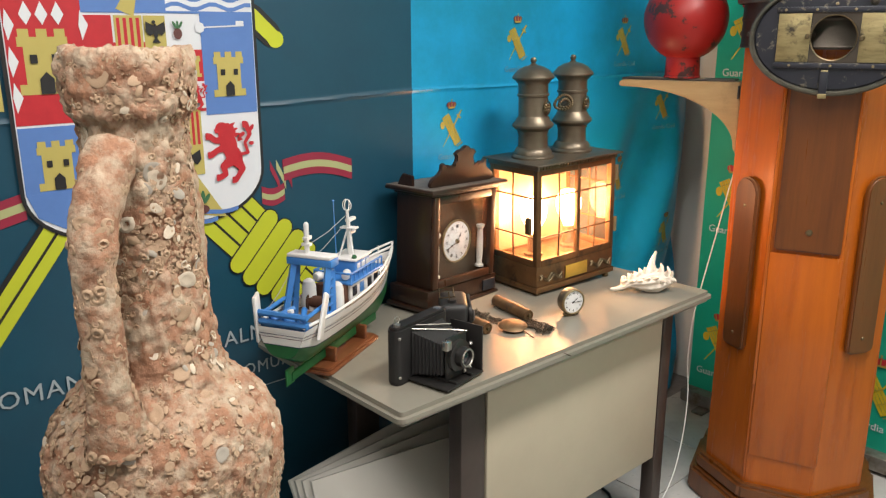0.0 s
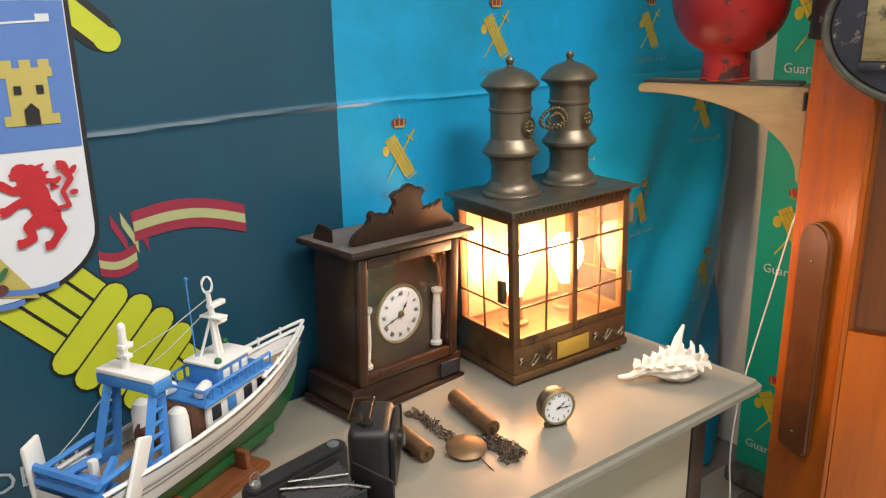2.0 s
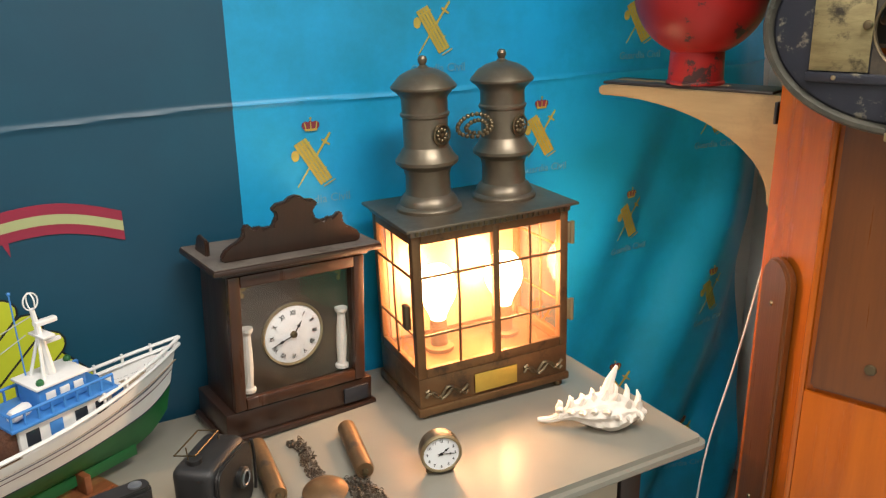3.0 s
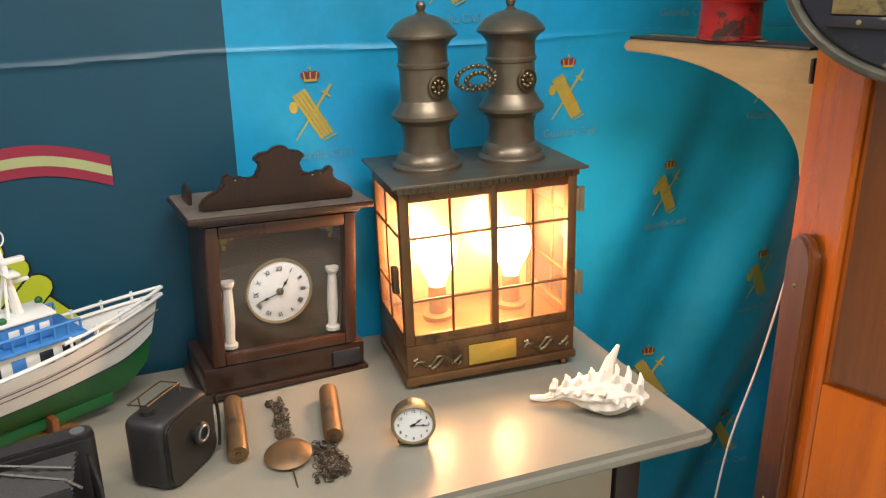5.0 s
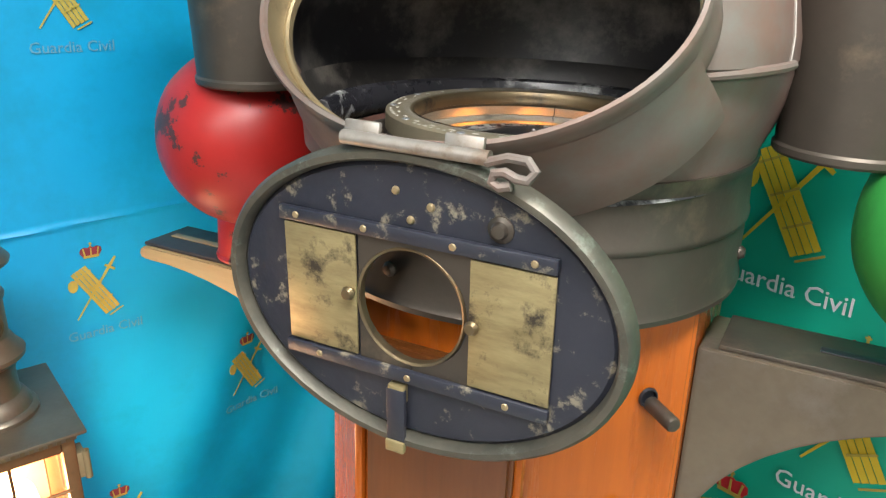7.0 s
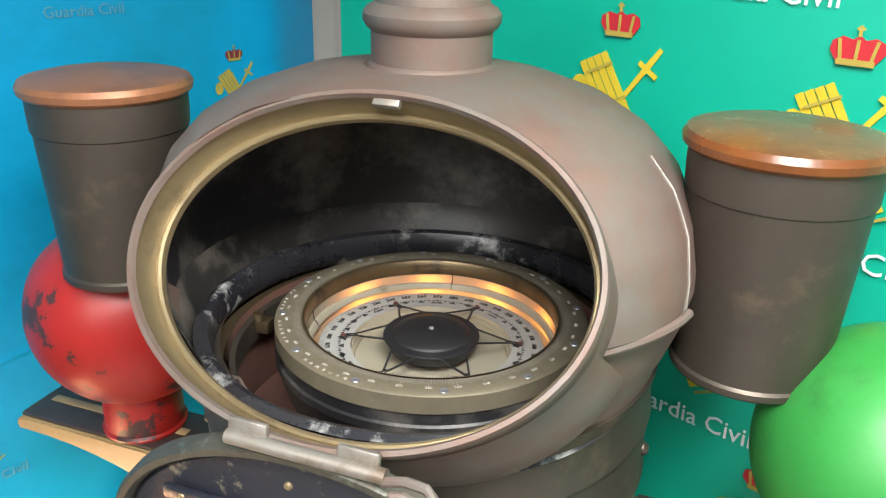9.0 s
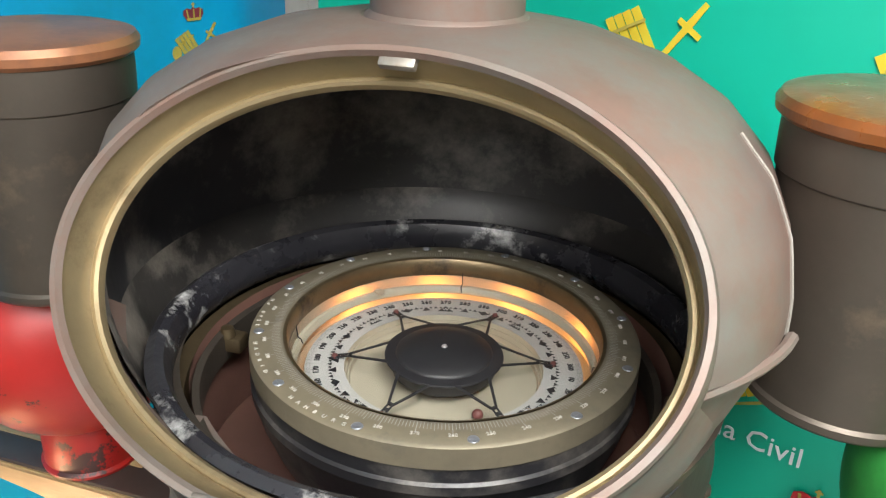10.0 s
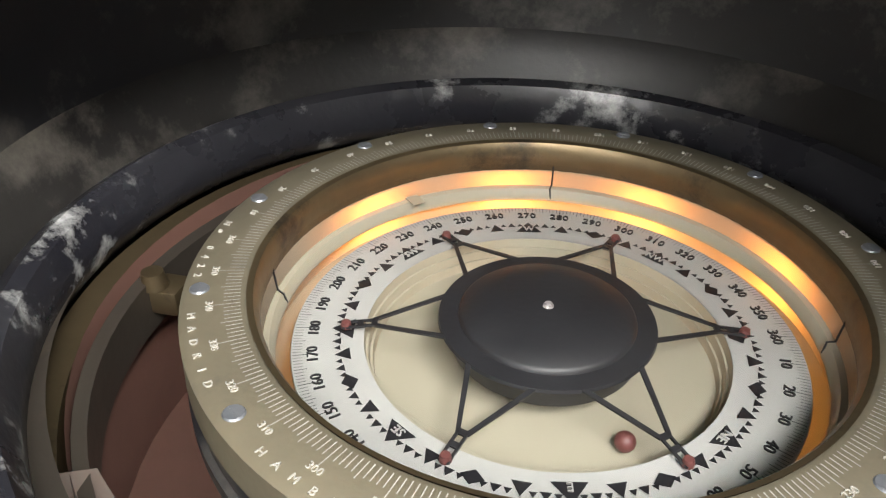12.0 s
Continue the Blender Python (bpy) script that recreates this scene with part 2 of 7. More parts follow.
M_dial_board = surf("brown_dial_board", (0.045, 0.028, 0.016), (0.03, 0.019, 0.011), 12, 0.5, c3=(0.07, 0.05, 0.03), pscale=10)
M_gilt = surf("dull_gilt", (0.3, 0.2, 0.06), (0.2, 0.13, 0.04), 40, 0.45, 0.5)
M_alabaster = surf("white_alabaster", (0.62, 0.6, 0.55), (0.5, 0.47, 0.42), 20, 0.35)
M_enamel = surf("white_enamel", (0.74, 0.75, 0.76), (0.68, 0.69, 0.7), 20, 0.25)
M_terracotta = surf("crusted_terracotta", (0.4, 0.2, 0.118), (0.27, 0.142, 0.09), 22, 0.9, c3=(0.46, 0.36, 0.265), pscale=20, patch=(0.44, 0.6), bump=0.9, bscale=90, bdist=0.005)
M_shell_white = surf("white_shell", (0.66, 0.58, 0.47), (0.52, 0.42, 0.32), 200, 0.7)
M_shell_tan = surf("tan_shell", (0.47, 0.33, 0.22), (0.34, 0.22, 0.14), 200, 0.75)
M_shell_grey = surf("grey_shell", (0.42, 0.38, 0.33), (0.34, 0.3, 0.25), 200, 0.75)
M_ship_white = surf("ship_white", (0.74, 0.74, 0.73), (0.68, 0.68, 0.67), 40, 0.4, bump=0.05, bscale=200)
M_ship_blue = surf("ship_blue", (0.045, 0.22, 0.58), (0.04, 0.19, 0.52), 40, 0.4)
M_ship_green = surf("ship_green", (0.012, 0.12, 0.035), (0.01, 0.1, 0.03), 40, 0.35)
M_ship_navy = surf("ship_navy", (0.03, 0.03, 0.1), (0.025, 0.025, 0.08), 40, 0.5)
M_ship_maroon = surf("ship_maroon", (0.1, 0.03, 0.06), (0.08, 0.025, 0.05), 40, 0.5)
M_ship_dark = surf("ship_window", (0.015, 0.02, 0.03), (0.02, 0.025, 0.035), 40, 0.15)
M_ship_deck = surf("ship_deck", (0.3, 0.22, 0.15), (0.24, 0.17, 0.11), 60, 0.7)
M_ship_rust = surf("ship_net_brown", (0.1, 0.04, 0.02), (0.07, 0.03, 0.02), 80, 0.9, bump=0.5, bscale=300)
M_ship_rope = surf("thin_line", (0.35, 0.36, 0.36), (0.28, 0.3, 0.3), 80, 0.8)
M_stand = surf("red_varnished_stand", (0.22, 0.075, 0.03), (0.15, 0.05, 0.02), 8, 0.35, stretch=(1, 8, 8), coat=0.3)
M_leather = surf("black_leatherette", (0.012, 0.012, 0.013), (0.02, 0.019, 0.019), 30, 0.5, c3=(0.04, 0.037, 0.034), pscale=20, patch=(0.6, 0.75), bump=0.35, bscale=500, bdist=0.001)
M_black_worn = surf("worn_black_metal", (0.012, 0.012, 0.012), (0.022, 0.02, 0.019), 20, 0.38, c3=(0.09, 0.075, 0.06), pscale=30, patch=(0.64, 0.74), bump=0.05, bscale=200)
M_bellows = surf("bellows_cloth", (0.011, 0.011, 0.012), (0.018, 0.018, 0.019), 30, 0.6, bump=0.2, bscale=300)
M_chrome = surf("worn_nickel", (0.6, 0.58, 0.54), (0.45, 0.43, 0.4), 40, 0.28, 0.9)
M_lens = surf("dark_lens", (0.01, 0.012, 0.02), (0.012, 0.014, 0.024), 20, 0.06, spec=0.9)
M_weight = surf("dull_brown_brass", (0.24, 0.14, 0.065), (0.16, 0.095, 0.05), 12, 0.45, 0.6, c3=(0.1, 0.07, 0.05), pscale=18, bump=0.05, bscale=150)
M_chain = surf("tarnished_chain", (0.16, 0.13, 0.1), (0.08, 0.065, 0.05), 60, 0.45, 0.8)
M_bronze_dark = surf("dark_nickel", (0.2, 0.17, 0.13), (0.14, 0.12, 0.09), 20, 0.35, 0.8)
M_murex = surf("white_murex", (0.78, 0.73, 0.66), (0.7, 0.62, 0.53), 30, 0.5, bump=0.2, bscale=120)
M_cable = surf("white_plastic", (0.7, 0.7, 0.68), (0.66, 0.66, 0.64), 30, 0.4)

# ---- building helpers ----
def mesh_from(bm, name, material, smooth=True, angle=35):
    me = bpy.data.meshes.new(name)
    bmesh.ops.recalc_face_normals(bm, faces=bm.faces)
    bm.to_mesh(me)
    bm.free()
    if material:
        me.materials.append(material)
    if smooth:
        me.shade_smooth()
        me.set_sharp_from_angle(angle=radians(angle))
    return me


def part(name, bm, material, parent=None, label="", m=None, smooth=True, angle=35):
    ob = new(name, mesh_from(bm, name, material, smooth, angle))
    if parent:
        ob.parent = parent
    if m is not None:
        ob.matrix_basis = m
    if label:
        ob["label"] = label
    return ob


def thing(name, m, label, category, group="", kind=""):
    ob = new(name)
    ob.empty_display_size = 0.05
    ob.matrix_basis = m
    return tagged(ob, label, category, group, kind)


def clone(ob, m, parent=None):
    c = ob.copy()
    scene.collection.objects.link(c)
    c.parent = parent or ob.parent
    c.matrix_basis = m
    return c


def join(*bms):
    out = bms[0]
    for b in bms[1:]:
        me = bpy.data.meshes.new("tmp")
        b.to_mesh(me)
        b.free()
        out.from_mesh(me)
        bpy.data.meshes.remove(me)
    return out


def moved(bm, m):
    bmesh.ops.transform(bm, matrix=m, verts=bm.verts)
    return bm


def box(sx, sy, sz, x=0, y=0, z=0, bevel=0.003, seg=2):
    """A box with its base centre at x, y, z."""
    bm = bmesh.new()
    bmesh.ops.create_cube(bm, size=1, matrix=Matrix.Translation((x, y, z + sz / 2)) @ Matrix.Diagonal((sx, sy, sz, 1)))
    if bevel:
        bmesh.ops.bevel(bm, geom=bm.edges[:], offset=bevel, segments=seg, profile=0.5, affect="EDGES")
    return bm


def lathe(profile, steps=64, arc=360.0, start=0.0):
    """Spins (r, z) pairs round z."""
    bm = bmesh.new()
    full = arc >= 359.9
    n = steps if full else steps + 1
    rings = []
    for i in range(n):
        a = radians(start + arc * i / steps)
        rings.append([bm.verts.new((r * math.cos(a), r * math.sin(a), z)) for r, z in profile])
    for i in range(steps):
        p, q = rings[i], rings[(i + 1) % n]
        for j in range(len(profile) - 1):
            bm.faces.new((p[j], q[j], q[j + 1], p[j + 1]))
    bmesh.ops.remove_doubles(bm, verts=bm.verts, dist=1e-5)
    return bm


def slab(outline, depth, bevel=0.0, seg=2):
    """A flat shape in x, z, extruded from y = 0 to y = depth."""
    bm = bmesh.new()
    f = bm.faces.new([bm.verts.new((x, 0, z)) for x, z in outline])
    r = bmesh.ops.extrude_face_region(bm, geom=[f])
    bmesh.ops.translate(bm, verts=[v for v in r["geom"] if isinstance(v, bmesh.types.BMVert)], vec=(0, depth, 0))
    if bevel:
        bmesh.ops.recalc_face_normals(bm, faces=bm.faces)
        bmesh.ops.bevel(bm, geom=[e for e in bm.edges if e.calc_face_angle(0) > 0.6], offset=bevel, segments=seg, affect="EDGES")
    return bm


def plate(outline, thick, bevel=0.0):
    """A flat shape in x, y, raised to z = thick."""
    return moved(slab([(x, -y) for x, y in outline], thick, bevel), Matrix.Rotation(radians(90), 4, "X") @ Matrix.Diagonal((1, 1, 1, 1)))


def tube(points, r, sides=8, closed=False, radii=None):
    """A round bar through points."""
    bm = bmesh.new()
    P = [Vector(p) for p in points]
    n = len(P)
    rings, up = [], None
    for i in range(n):
        a = P[i - 1] if (i or closed) else P[i]
        b = P[(i + 1) % n] if (i < n - 1 or closed) else P[i]
        d = (b - a).normalized()
        if up is None:
            up = Vector((0, 0, 1)) if abs(d.z) < 0.9 else Vector((1, 0, 0))
        s = d.cross(up).normalized()
        up = s.cross(d).normalized()
        rr = radii[i] if radii else r
        rings.append([bm.verts.new(P[i] + rr * (math.cos(k * math.tau / sides) * s + math.sin(k * math.tau / sides) * up)) for k in range(sides)])
    for i in range(n if closed else n - 1):
        p, q = rings[i], rings[(i + 1) % n]
        for k in range(sides):
            bm.faces.new((p[k], p[(k + 1) % sides], q[(k + 1) % sides], q[k]))
    if not closed:
        bm.faces.new(rings[0]), bm.faces.new(rings[-1])
    return bm


def ball(r, x=0, y=0, z=0, u=24, v=14):
    bm = bmesh.new()
    bmesh.ops.create_uvsphere(bm, u_segments=u, v_segments=v, radius=r, matrix=Matrix.Translation((x, y, z)))
    return bm


def words(text, size, material, name="lettering", extrude=0.0004, align="CENTER", spacing=1.0):
    """Lettering as a mesh in x, y with the built-in font."""
    c = bpy.data.curves.new(name, "FONT")
    c.body, c.size, c.extrude, c.align_x, c.align_y, c.space_character, c.resolution_u = text, size, extrude, align, "CENTER", spacing, 2
    o = new(name, c)
    me = bpy.data.meshes.new_from_object(o.evaluated_get(bpy.context.evaluated_depsgraph_get()))
    bpy.data.objects.remove(o)
    bpy.data.curves.remove(c)
    me.materials.clear()
    me.materials.append(material)
    return me


def lettering(rows, material, name, parent, label):
    """Joins flat lettering: rows of text, size, pose."""
    bm = bmesh.new()
    for text, size, m in rows:
        me = words(text, size, material, "word")
        me.transform(m)
        bm.from_mesh(me)
        bpy.data.meshes.remove(me)
    return part(name, bm, material, parent, label, smooth=False)


# ---- room ----
def wall_slab(name, label, x0, x1, y0, y1, z0, z1, material):
    bm = box(x1 - x0, y1 - y0, z1 - z0, (x0 + x1) / 2, (y0 + y1) / 2, z0, 0)
    return tagged(part(name, bm, material, smooth=False), label, "wall", kind="structure")


wall_slab("wall_north", "white painted plaster wall behind the blue backdrop", -4.6, 1.0, 0.72, 0.84, 0, 2.7, M_wall)
wall_slab("wall_east", "white painted plaster wall behind the green banner", 0.95, 1.07, -4.2, 0.72, 0, 2.7, M_wall)
wall_slab("wall_south", "plain white office wall", -4.6, 1.0, -4.3, -4.2, 0, 2.7, M_wall)
wall_slab("wall_west", "plain white office wall", -4.7, -4.6, -4.3, 0.8, 0, 2.7, M_wall)
tagged(part("ceiling", box(5.8, 5.2, 0.1, -1.8, -1.75, 2.7, 0), M_ceiling, smooth=False), "plain white office ceiling", "ceiling", kind="structure")
floor = tagged(part("floor", box(5.8, 5.2, 0.1, -1.8, -1.75, -0.104, 0), M_grout, smooth=False), "grey marbled tile floor with thin joints", "floor", kind="structure")

# ---- printed backdrops ----
BY = 0.6


def cloth(x0, x1, z0, z1, wave, nx=60, nz=60):
    """A hanging sheet in x, z with soft folds towards its free edge and one creased fold line."""
    bm = bmesh.new()
    vs = []
    for i in range(nx + 1):
        x = x0 + (x1 - x0) * i / nx
        col = []
        for j in range(nz + 1):
            z = z0 + (z1 - z0) * j / nz
            col.append(bm.verts.new((x, wave(x, z), z)))
        vs.append(col)
    for i in range(nx):
        for j in range(nz):
            bm.faces.new((vs[i][j], vs[i + 1][j], vs[i + 1][j + 1], vs[i][j + 1]))
    r = bmesh.ops.extrude_face_region(bm, geom=bm.faces[:])
    bmesh.ops.translate(bm, verts=[v for v in r["geom"] if isinstance(v, bmesh.types.BMVert)], vec=(0, 0.003, 0))
    return bm


def folds(x, z):
    """How far the backdrop stands off its plane."""
    f = min(0.42, max(0.0, x - 0.02)) * min(0.6, max(0.0, 1.42 - z))
    y = 0.13 * f * math.sin(13 * (x - 0.42 * z) + 1.2) + 0.03 * f * math.sin(31 * (x - 0.5 * z)) - 0.06 * f
    y += 0.003 * math.sin(5 * x + 1) * math.sin(3 * z)
    y -= 0.0045 * math.exp(-((z - (1.362 + 0.01 * x + 0.004 * math.sin(7 * x))) / 0.0042) ** 2)       # fold line across
    if x > 0.7:
        y += (x - 0.7) * 0.35
    return BY + y


dark_sheet = tagged(part("backdrop_dark", cloth(-2.7, -0.656, 0.02, 2.35, folds, 60, 520), M_navy), "dark teal printed vinyl backdrop with a coat of arms, creased", "backdrop", kind="structure")
blue_sheet = tagged(part("backdrop_blue", cloth(-0.656, 0.83, 0.02, 2.35, folds, 60, 520), M_blue), "bright blue printed vinyl backdrop with rows of small emblems, creased", "backdrop", kind="structure")
tagged(part("backdrop_rail", moved(lathe([(0, 0), (0.016, 0), (0.016, 3.5), (0, 3.5)], 16), pose(-2.68, BY + 0.018, 2.36, 0, 90, 0)), M_hinge), "grey metal rail that holds the backdrop", "rail", kind="structure")


def stuck(parent, name, outline, material, lift=0.0012, label=""):
    """A printed flat shape that follows the backdrop."""
    bm = slab(outline, 0.0006)
    cx = sum(p[0] for p in outline) / len(outline)
    cz = sum(p[1] for p in outline) / len(outline)
    return part(name, bm, material, parent, label, m=pose(0, min(folds(cx, cz), folds(cx, cz + 0.03), folds(cx, cz - 0.03)) - lift - 0.0006, 0), smooth=False)


def oval(cx, cz, a, b, n=20, turn=0.0):
    c, s = math.cos(turn), math.sin(turn)
    return [(cx + a * math.cos(t) * c - b * math.sin(t) * s, cz + a * math.cos(t) * s + b * math.sin(t) * c) for t in [k * math.tau / n for k in range(n)]]


def strip(x0, z0, x1, z1, w0, w1=None):
    """A tapered bar between two points."""
    w1 = w0 if w1 is None else w1
    d = math.hypot(x1 - x0, z1 - z0)
    nx, nz = -(z1 - z0) / d, (x1 - x0) / d
    return [(x0 + nx * w0, z0 + nz * w0), (x1 + nx * w1, z1 + nz * w1), (x1 - nx * w1, z1 - nz * w1), (x0 - nx * w0, z0 - nz * w0)]


def join_outlines(outlines, depth=0.0006):
    bm = bmesh.new()
    for i, o in enumerate(outlines):
        f = bm.faces.new([bm.verts.new((x, -0.00008 * i, z)) for x, z in o])
        r = bmesh.ops.extrude_face_region(bm, geom=[f])
        bmesh.ops.translate(bm, verts=[v for v in r["geom"] if isinstance(v, bmesh.types.BMVert)], vec=(0, depth, 0))
    return bm


# the small repeated emblem: bundle of rods, axe, sword and crown as plain shapes
def emblem_parts():
    rods = [strip(-0.036 + 0.007 * k, 0.028 + 0.0035 * k, 0.018 + 0.007 * k, -0.062 + 0.0035 * k, 0.0034) for k in range(4)]
    bands = [strip(-0.03 + 0.017 * k, 0.018 - 0.028 * k, -0.004 + 0.017 * k, 0.031 - 0.028 * k, 0.0012) for k in range(4)]
    axe = oval(-0.037, 0.004, 0.009, 0.012, 12)
    sword = [strip(-0.036, -0.062, 0.03, 0.03, 0.0012, 0.0026), strip(0.03, 0.03, 0.042, 0.047, 0.003, 0.0022), strip(0.022, 0.034, 0.04, 0.022, 0.0022)]
    crown = [[(-0.013, 0.055), (0.013, 0.055), (0.0195, 0.064), (0.0185, 0.071), (0.0115, 0.0745), (0.0045, 0.0725), (0, 0.076), (-0.0045, 0.0725), (-0.0115, 0.0745), (-0.0185, 0.071), (-0.0195, 0.064)]]
    gold = [strip(-0.0135, 0.0562, 0.0135, 0.0562, 0.0022), strip(0, 0.075, 0, 0.083, 0.0012), strip(-0.003, 0.0805, 0.003, 0.0805, 0.001)]
    gold += [strip(a * 0.011, 0.0585, a * 0.0135, 0.0725, 0.0012) for a in (-1, 0, 1)]
    return [("rod_bundle", rods, 0), ("axe", [axe], 0), ("sword", sword, 1), ("crown", crown, 2), ("binding_cord", bands + gold, 3)]


EMB = [(n, mesh_from(join_outlines(o), n, None, False), k) for n, o, k in emblem_parts()]


def emblem(parent, m, materials, scale=1.0, text=True, text_mat=None):
    root = new("emblem")
    root.parent = parent
    root.matrix_basis = m @ Matrix.Scale(scale, 4)
    for n, me, k in EMB:
        key = n + materials[k].name
        c = bpy.data.meshes.get(key)
        if c is None:
            c = me.copy()
            c.name = key
            c.materials.clear()
            c.materials.append(materials[k])
        o = new(n, c)
        o.parent = root
        o.location = (0, -0.0008 * (k + 1) if k != 3 else -0.0032, 0)
    if text:
        key = "title" + text_mat.name
        c = bpy.data.meshes.get(key)
        if c is None:
            c = words("Guardia Civil", 0.026, text_mat, key)
            c.name = key
        o = new("title", c)
        o.parent = root
        o.matrix_basis = pose(0.012, -0.0012, -0.094, 90, 0, 0)
    return root


for i in range(-1, 6):
    for j in range(-4, 5):
        if (i + j) % 2 == 0:
            continue
        x, z = -0.229 + 0.277 * i, 1.249 + 0.2455 * j
        if -0.6 < x < 0.75 and 0.1 < z < 2.3:
            root = emblem(blue_sheet, pose(x, 0, z), (M_ink_ochre, M_ink_ochre, M_ink_darkred, M_ink_ochre), 0.95, True, M_ink_pale)
            for o in root.children:
                o.data = o.data.copy()
                for v in o.data.vertices:
                    p = root.matrix_basis @ o.matrix_basis @ v.co
                    p.y += folds(p.x, p.z) - 0.0012
                    v.co = (root.matrix_basis @ o.matrix_basis).inverted() @ p

# coat of arms on the dark sheet
SX = -1.42


def shield_outline(w, top, shoulder, tip, n=10):
    right = [(w, top), (w, shoulder)] + [(w * (1 - (1 - math.cos(a)) * 0.62), shoulder - (shoulder - tip) * 0.62 * math.sin(a)) for a in [k * math.pi / 2 / n for k in range(1, n + 1)]]
    right += [(w * 0.2, tip + (shoulder - tip) * 0.27), (w * 0.07, tip + (shoulder - tip) * 0.14)]
    return [(SX - x, z) for x, z in right] + [(SX, tip)] + [(SX + x, z) for x, z in reversed(right)]


stuck(dark_sheet, "shield_border", shield_outline(0.278, 1.86, 1.2, 1.012), M_ink_black, 0.0055)
arms = stuck(dark_sheet, "shield", shield_outline(0.27, 1.852, 1.2, 1.024), M_ink_paper, 0.0063, "printed coat of arms with castles, a lion and waves")
L0 = 0.0075


def onshield(name, outlines, material, lift):
    bm = join_outlines(outlines, 0.0005)
    return part(name, bm, material, arms, m=pose(0, -lift, 0) , smooth=False)


def rect(x0, z0, x1, z1):
    return [(x0, z0), (x1, z0), (x1, z1), (x0, z1)]


def castle(x, z, s):
    return [rect(x - 0.03 * s, z, x + 0.03 * s, z + 0.012 * s), rect(x - 0.022 * s, z + 0.012 * s, x + 0.022 * s, z + 0.055 * s), rect(x - 0.028 * s, z + 0.055 * s, x + 0.028 * s, z + 0.066 * s)] + [rect(x + (k * 0.02 - 0.006) * s, z + 0.066 * s, x + (k * 0.02 + 0.006) * s, z + 0.075 * s) for k in (-1, 0, 1)]


def castle_gate(x, z, s):
    return [[(x - 0.008 * s, z + 0.001), (x + 0.008 * s, z + 0.001), (x + 0.008 * s, z + 0.018 * s), (x, z + 0.026 * s), (x - 0.008 * s, z + 0.018 * s)]] + [rect(x + (k - 0.004) * s, z + 0.036 * s, x + (k + 0.004) * s, z + 0.046 * s) for k in (-0.012, 0.012)]


def beast(x, z, s):
    """A rampant lion in plain blobs, facing left."""
    def q(u, v):
        return x + u * s, z + v * s

    def limb(*pts):
        out = []
        for (u0, v0, w0), (u1, v1, w1) in zip(pts, pts[1:]):
            out += [strip(*q(u0, v0), *q(u1, v1), w0 * s, w1 * s), oval(*q(u1, v1), w1 * s, w1 * s, 8)]
        u, v, w = pts[-1]
        return out + [oval(*q(u - 0.004, v + d), w * 0.7 * s, w * 0.45 * s, 8) for d in (-0.004, 0.0, 0.004)]

    out = [oval(*q(0.006, 0.004), 0.017 * s, 0.024 * s, 14, 0.5), oval(*q(-0.004, 0.028), 0.018 * s, 0.026 * s, 14, 0.3), oval(*q(-0.006, 0.05), 0.019 * s, 0.019 * s, 9), oval(*q(-0.016, 0.06), 0.013 * s, 0.011 * s, 10), strip(*q(-0.018, 0.057), *q(-0.031, 0.054), 0.006 * s, 0.004 * s)]
    out += [strip(*q(-0.002 + 0.006 * k, 0.06 - 0.008 * k), *q(0.012 + 0.005 * k, 0.068 - 0.011 * k), 0.005 * s, 0.001 * s) for k in range(4)]
    out += limb((-0.012, 0.038, 0.008), (-0.03, 0.036, 0.0055), (-0.043, 0.046, 0.006))
    out += limb((-0.01, 0.022, 0.008), (-0.028, 0.018, 0.0055), (-0.041, 0.01, 0.006))
    out += limb((0.0, -0.004, 0.011), (-0.018, -0.014, 0.007), (-0.014, -0.03, 0.005), (-0.027, -0.035, 0.006))
    out += limb((0.012, -0.008, 0.011), (0.022, -0.022, 0.007), (0.014, -0.034, 0.005), (0.006, -0.043, 0.006))
    out += limb((0.018, 0.006, 0.003), (0.036, 0.008, 0.003), (0.03, 0.028, 0.003), (0.042, 0.044, 0.004), (0.034, 0.064, 0.006))
    return out + [oval(*q(0.044, 0.026), 0.006 * s, 0.004 * s, 8), oval(*q(0.024, 0.044), 0.008 * s, 0.004 * s, 8, 0.6), oval(*q(0.046, 0.056), 0.008 * s, 0.004 * s, 8, 0.9)]


def waves(x0, x1, z, n, amp=0.006, th=0.0045):
    step = (x1 - x0) / n
    out = []
    for k in range(n):
        a, b = x0 + k * step, x0 + (k + 1) * step
        za, zb = z + amp * math.sin(k * 1.05), z + amp * math.sin((k + 1) * 1.05)
        out.append([(a, za - th), (b, zb - th), (b, zb + th), (a, za + th)])
    return out


def eagle(x, z, s):
    return [oval(x, z, 0.007 * s, 0.02 * s, 10), oval(x - 0.004 * s, z + 0.024 * s, 0.006 * s, 0.005 * s, 8), [(x, z + 0.012 * s), (x - 0.026 * s, z + 0.026 * s), (x - 0.028 * s, z), (x - 0.016 * s, z - 0.012 * s), (x, z)], [(x, z + 0.012 * s), (x + 0.026 * s, z + 0.026 * s), (x + 0.028 * s, z), (x + 0.016 * s, z - 0.012 * s), (x, z)], [(x, z - 0.014 * s), (x + 0.012 * s, z - 0.03 * s), (x - 0.012 * s, z - 0.03 * s)]]


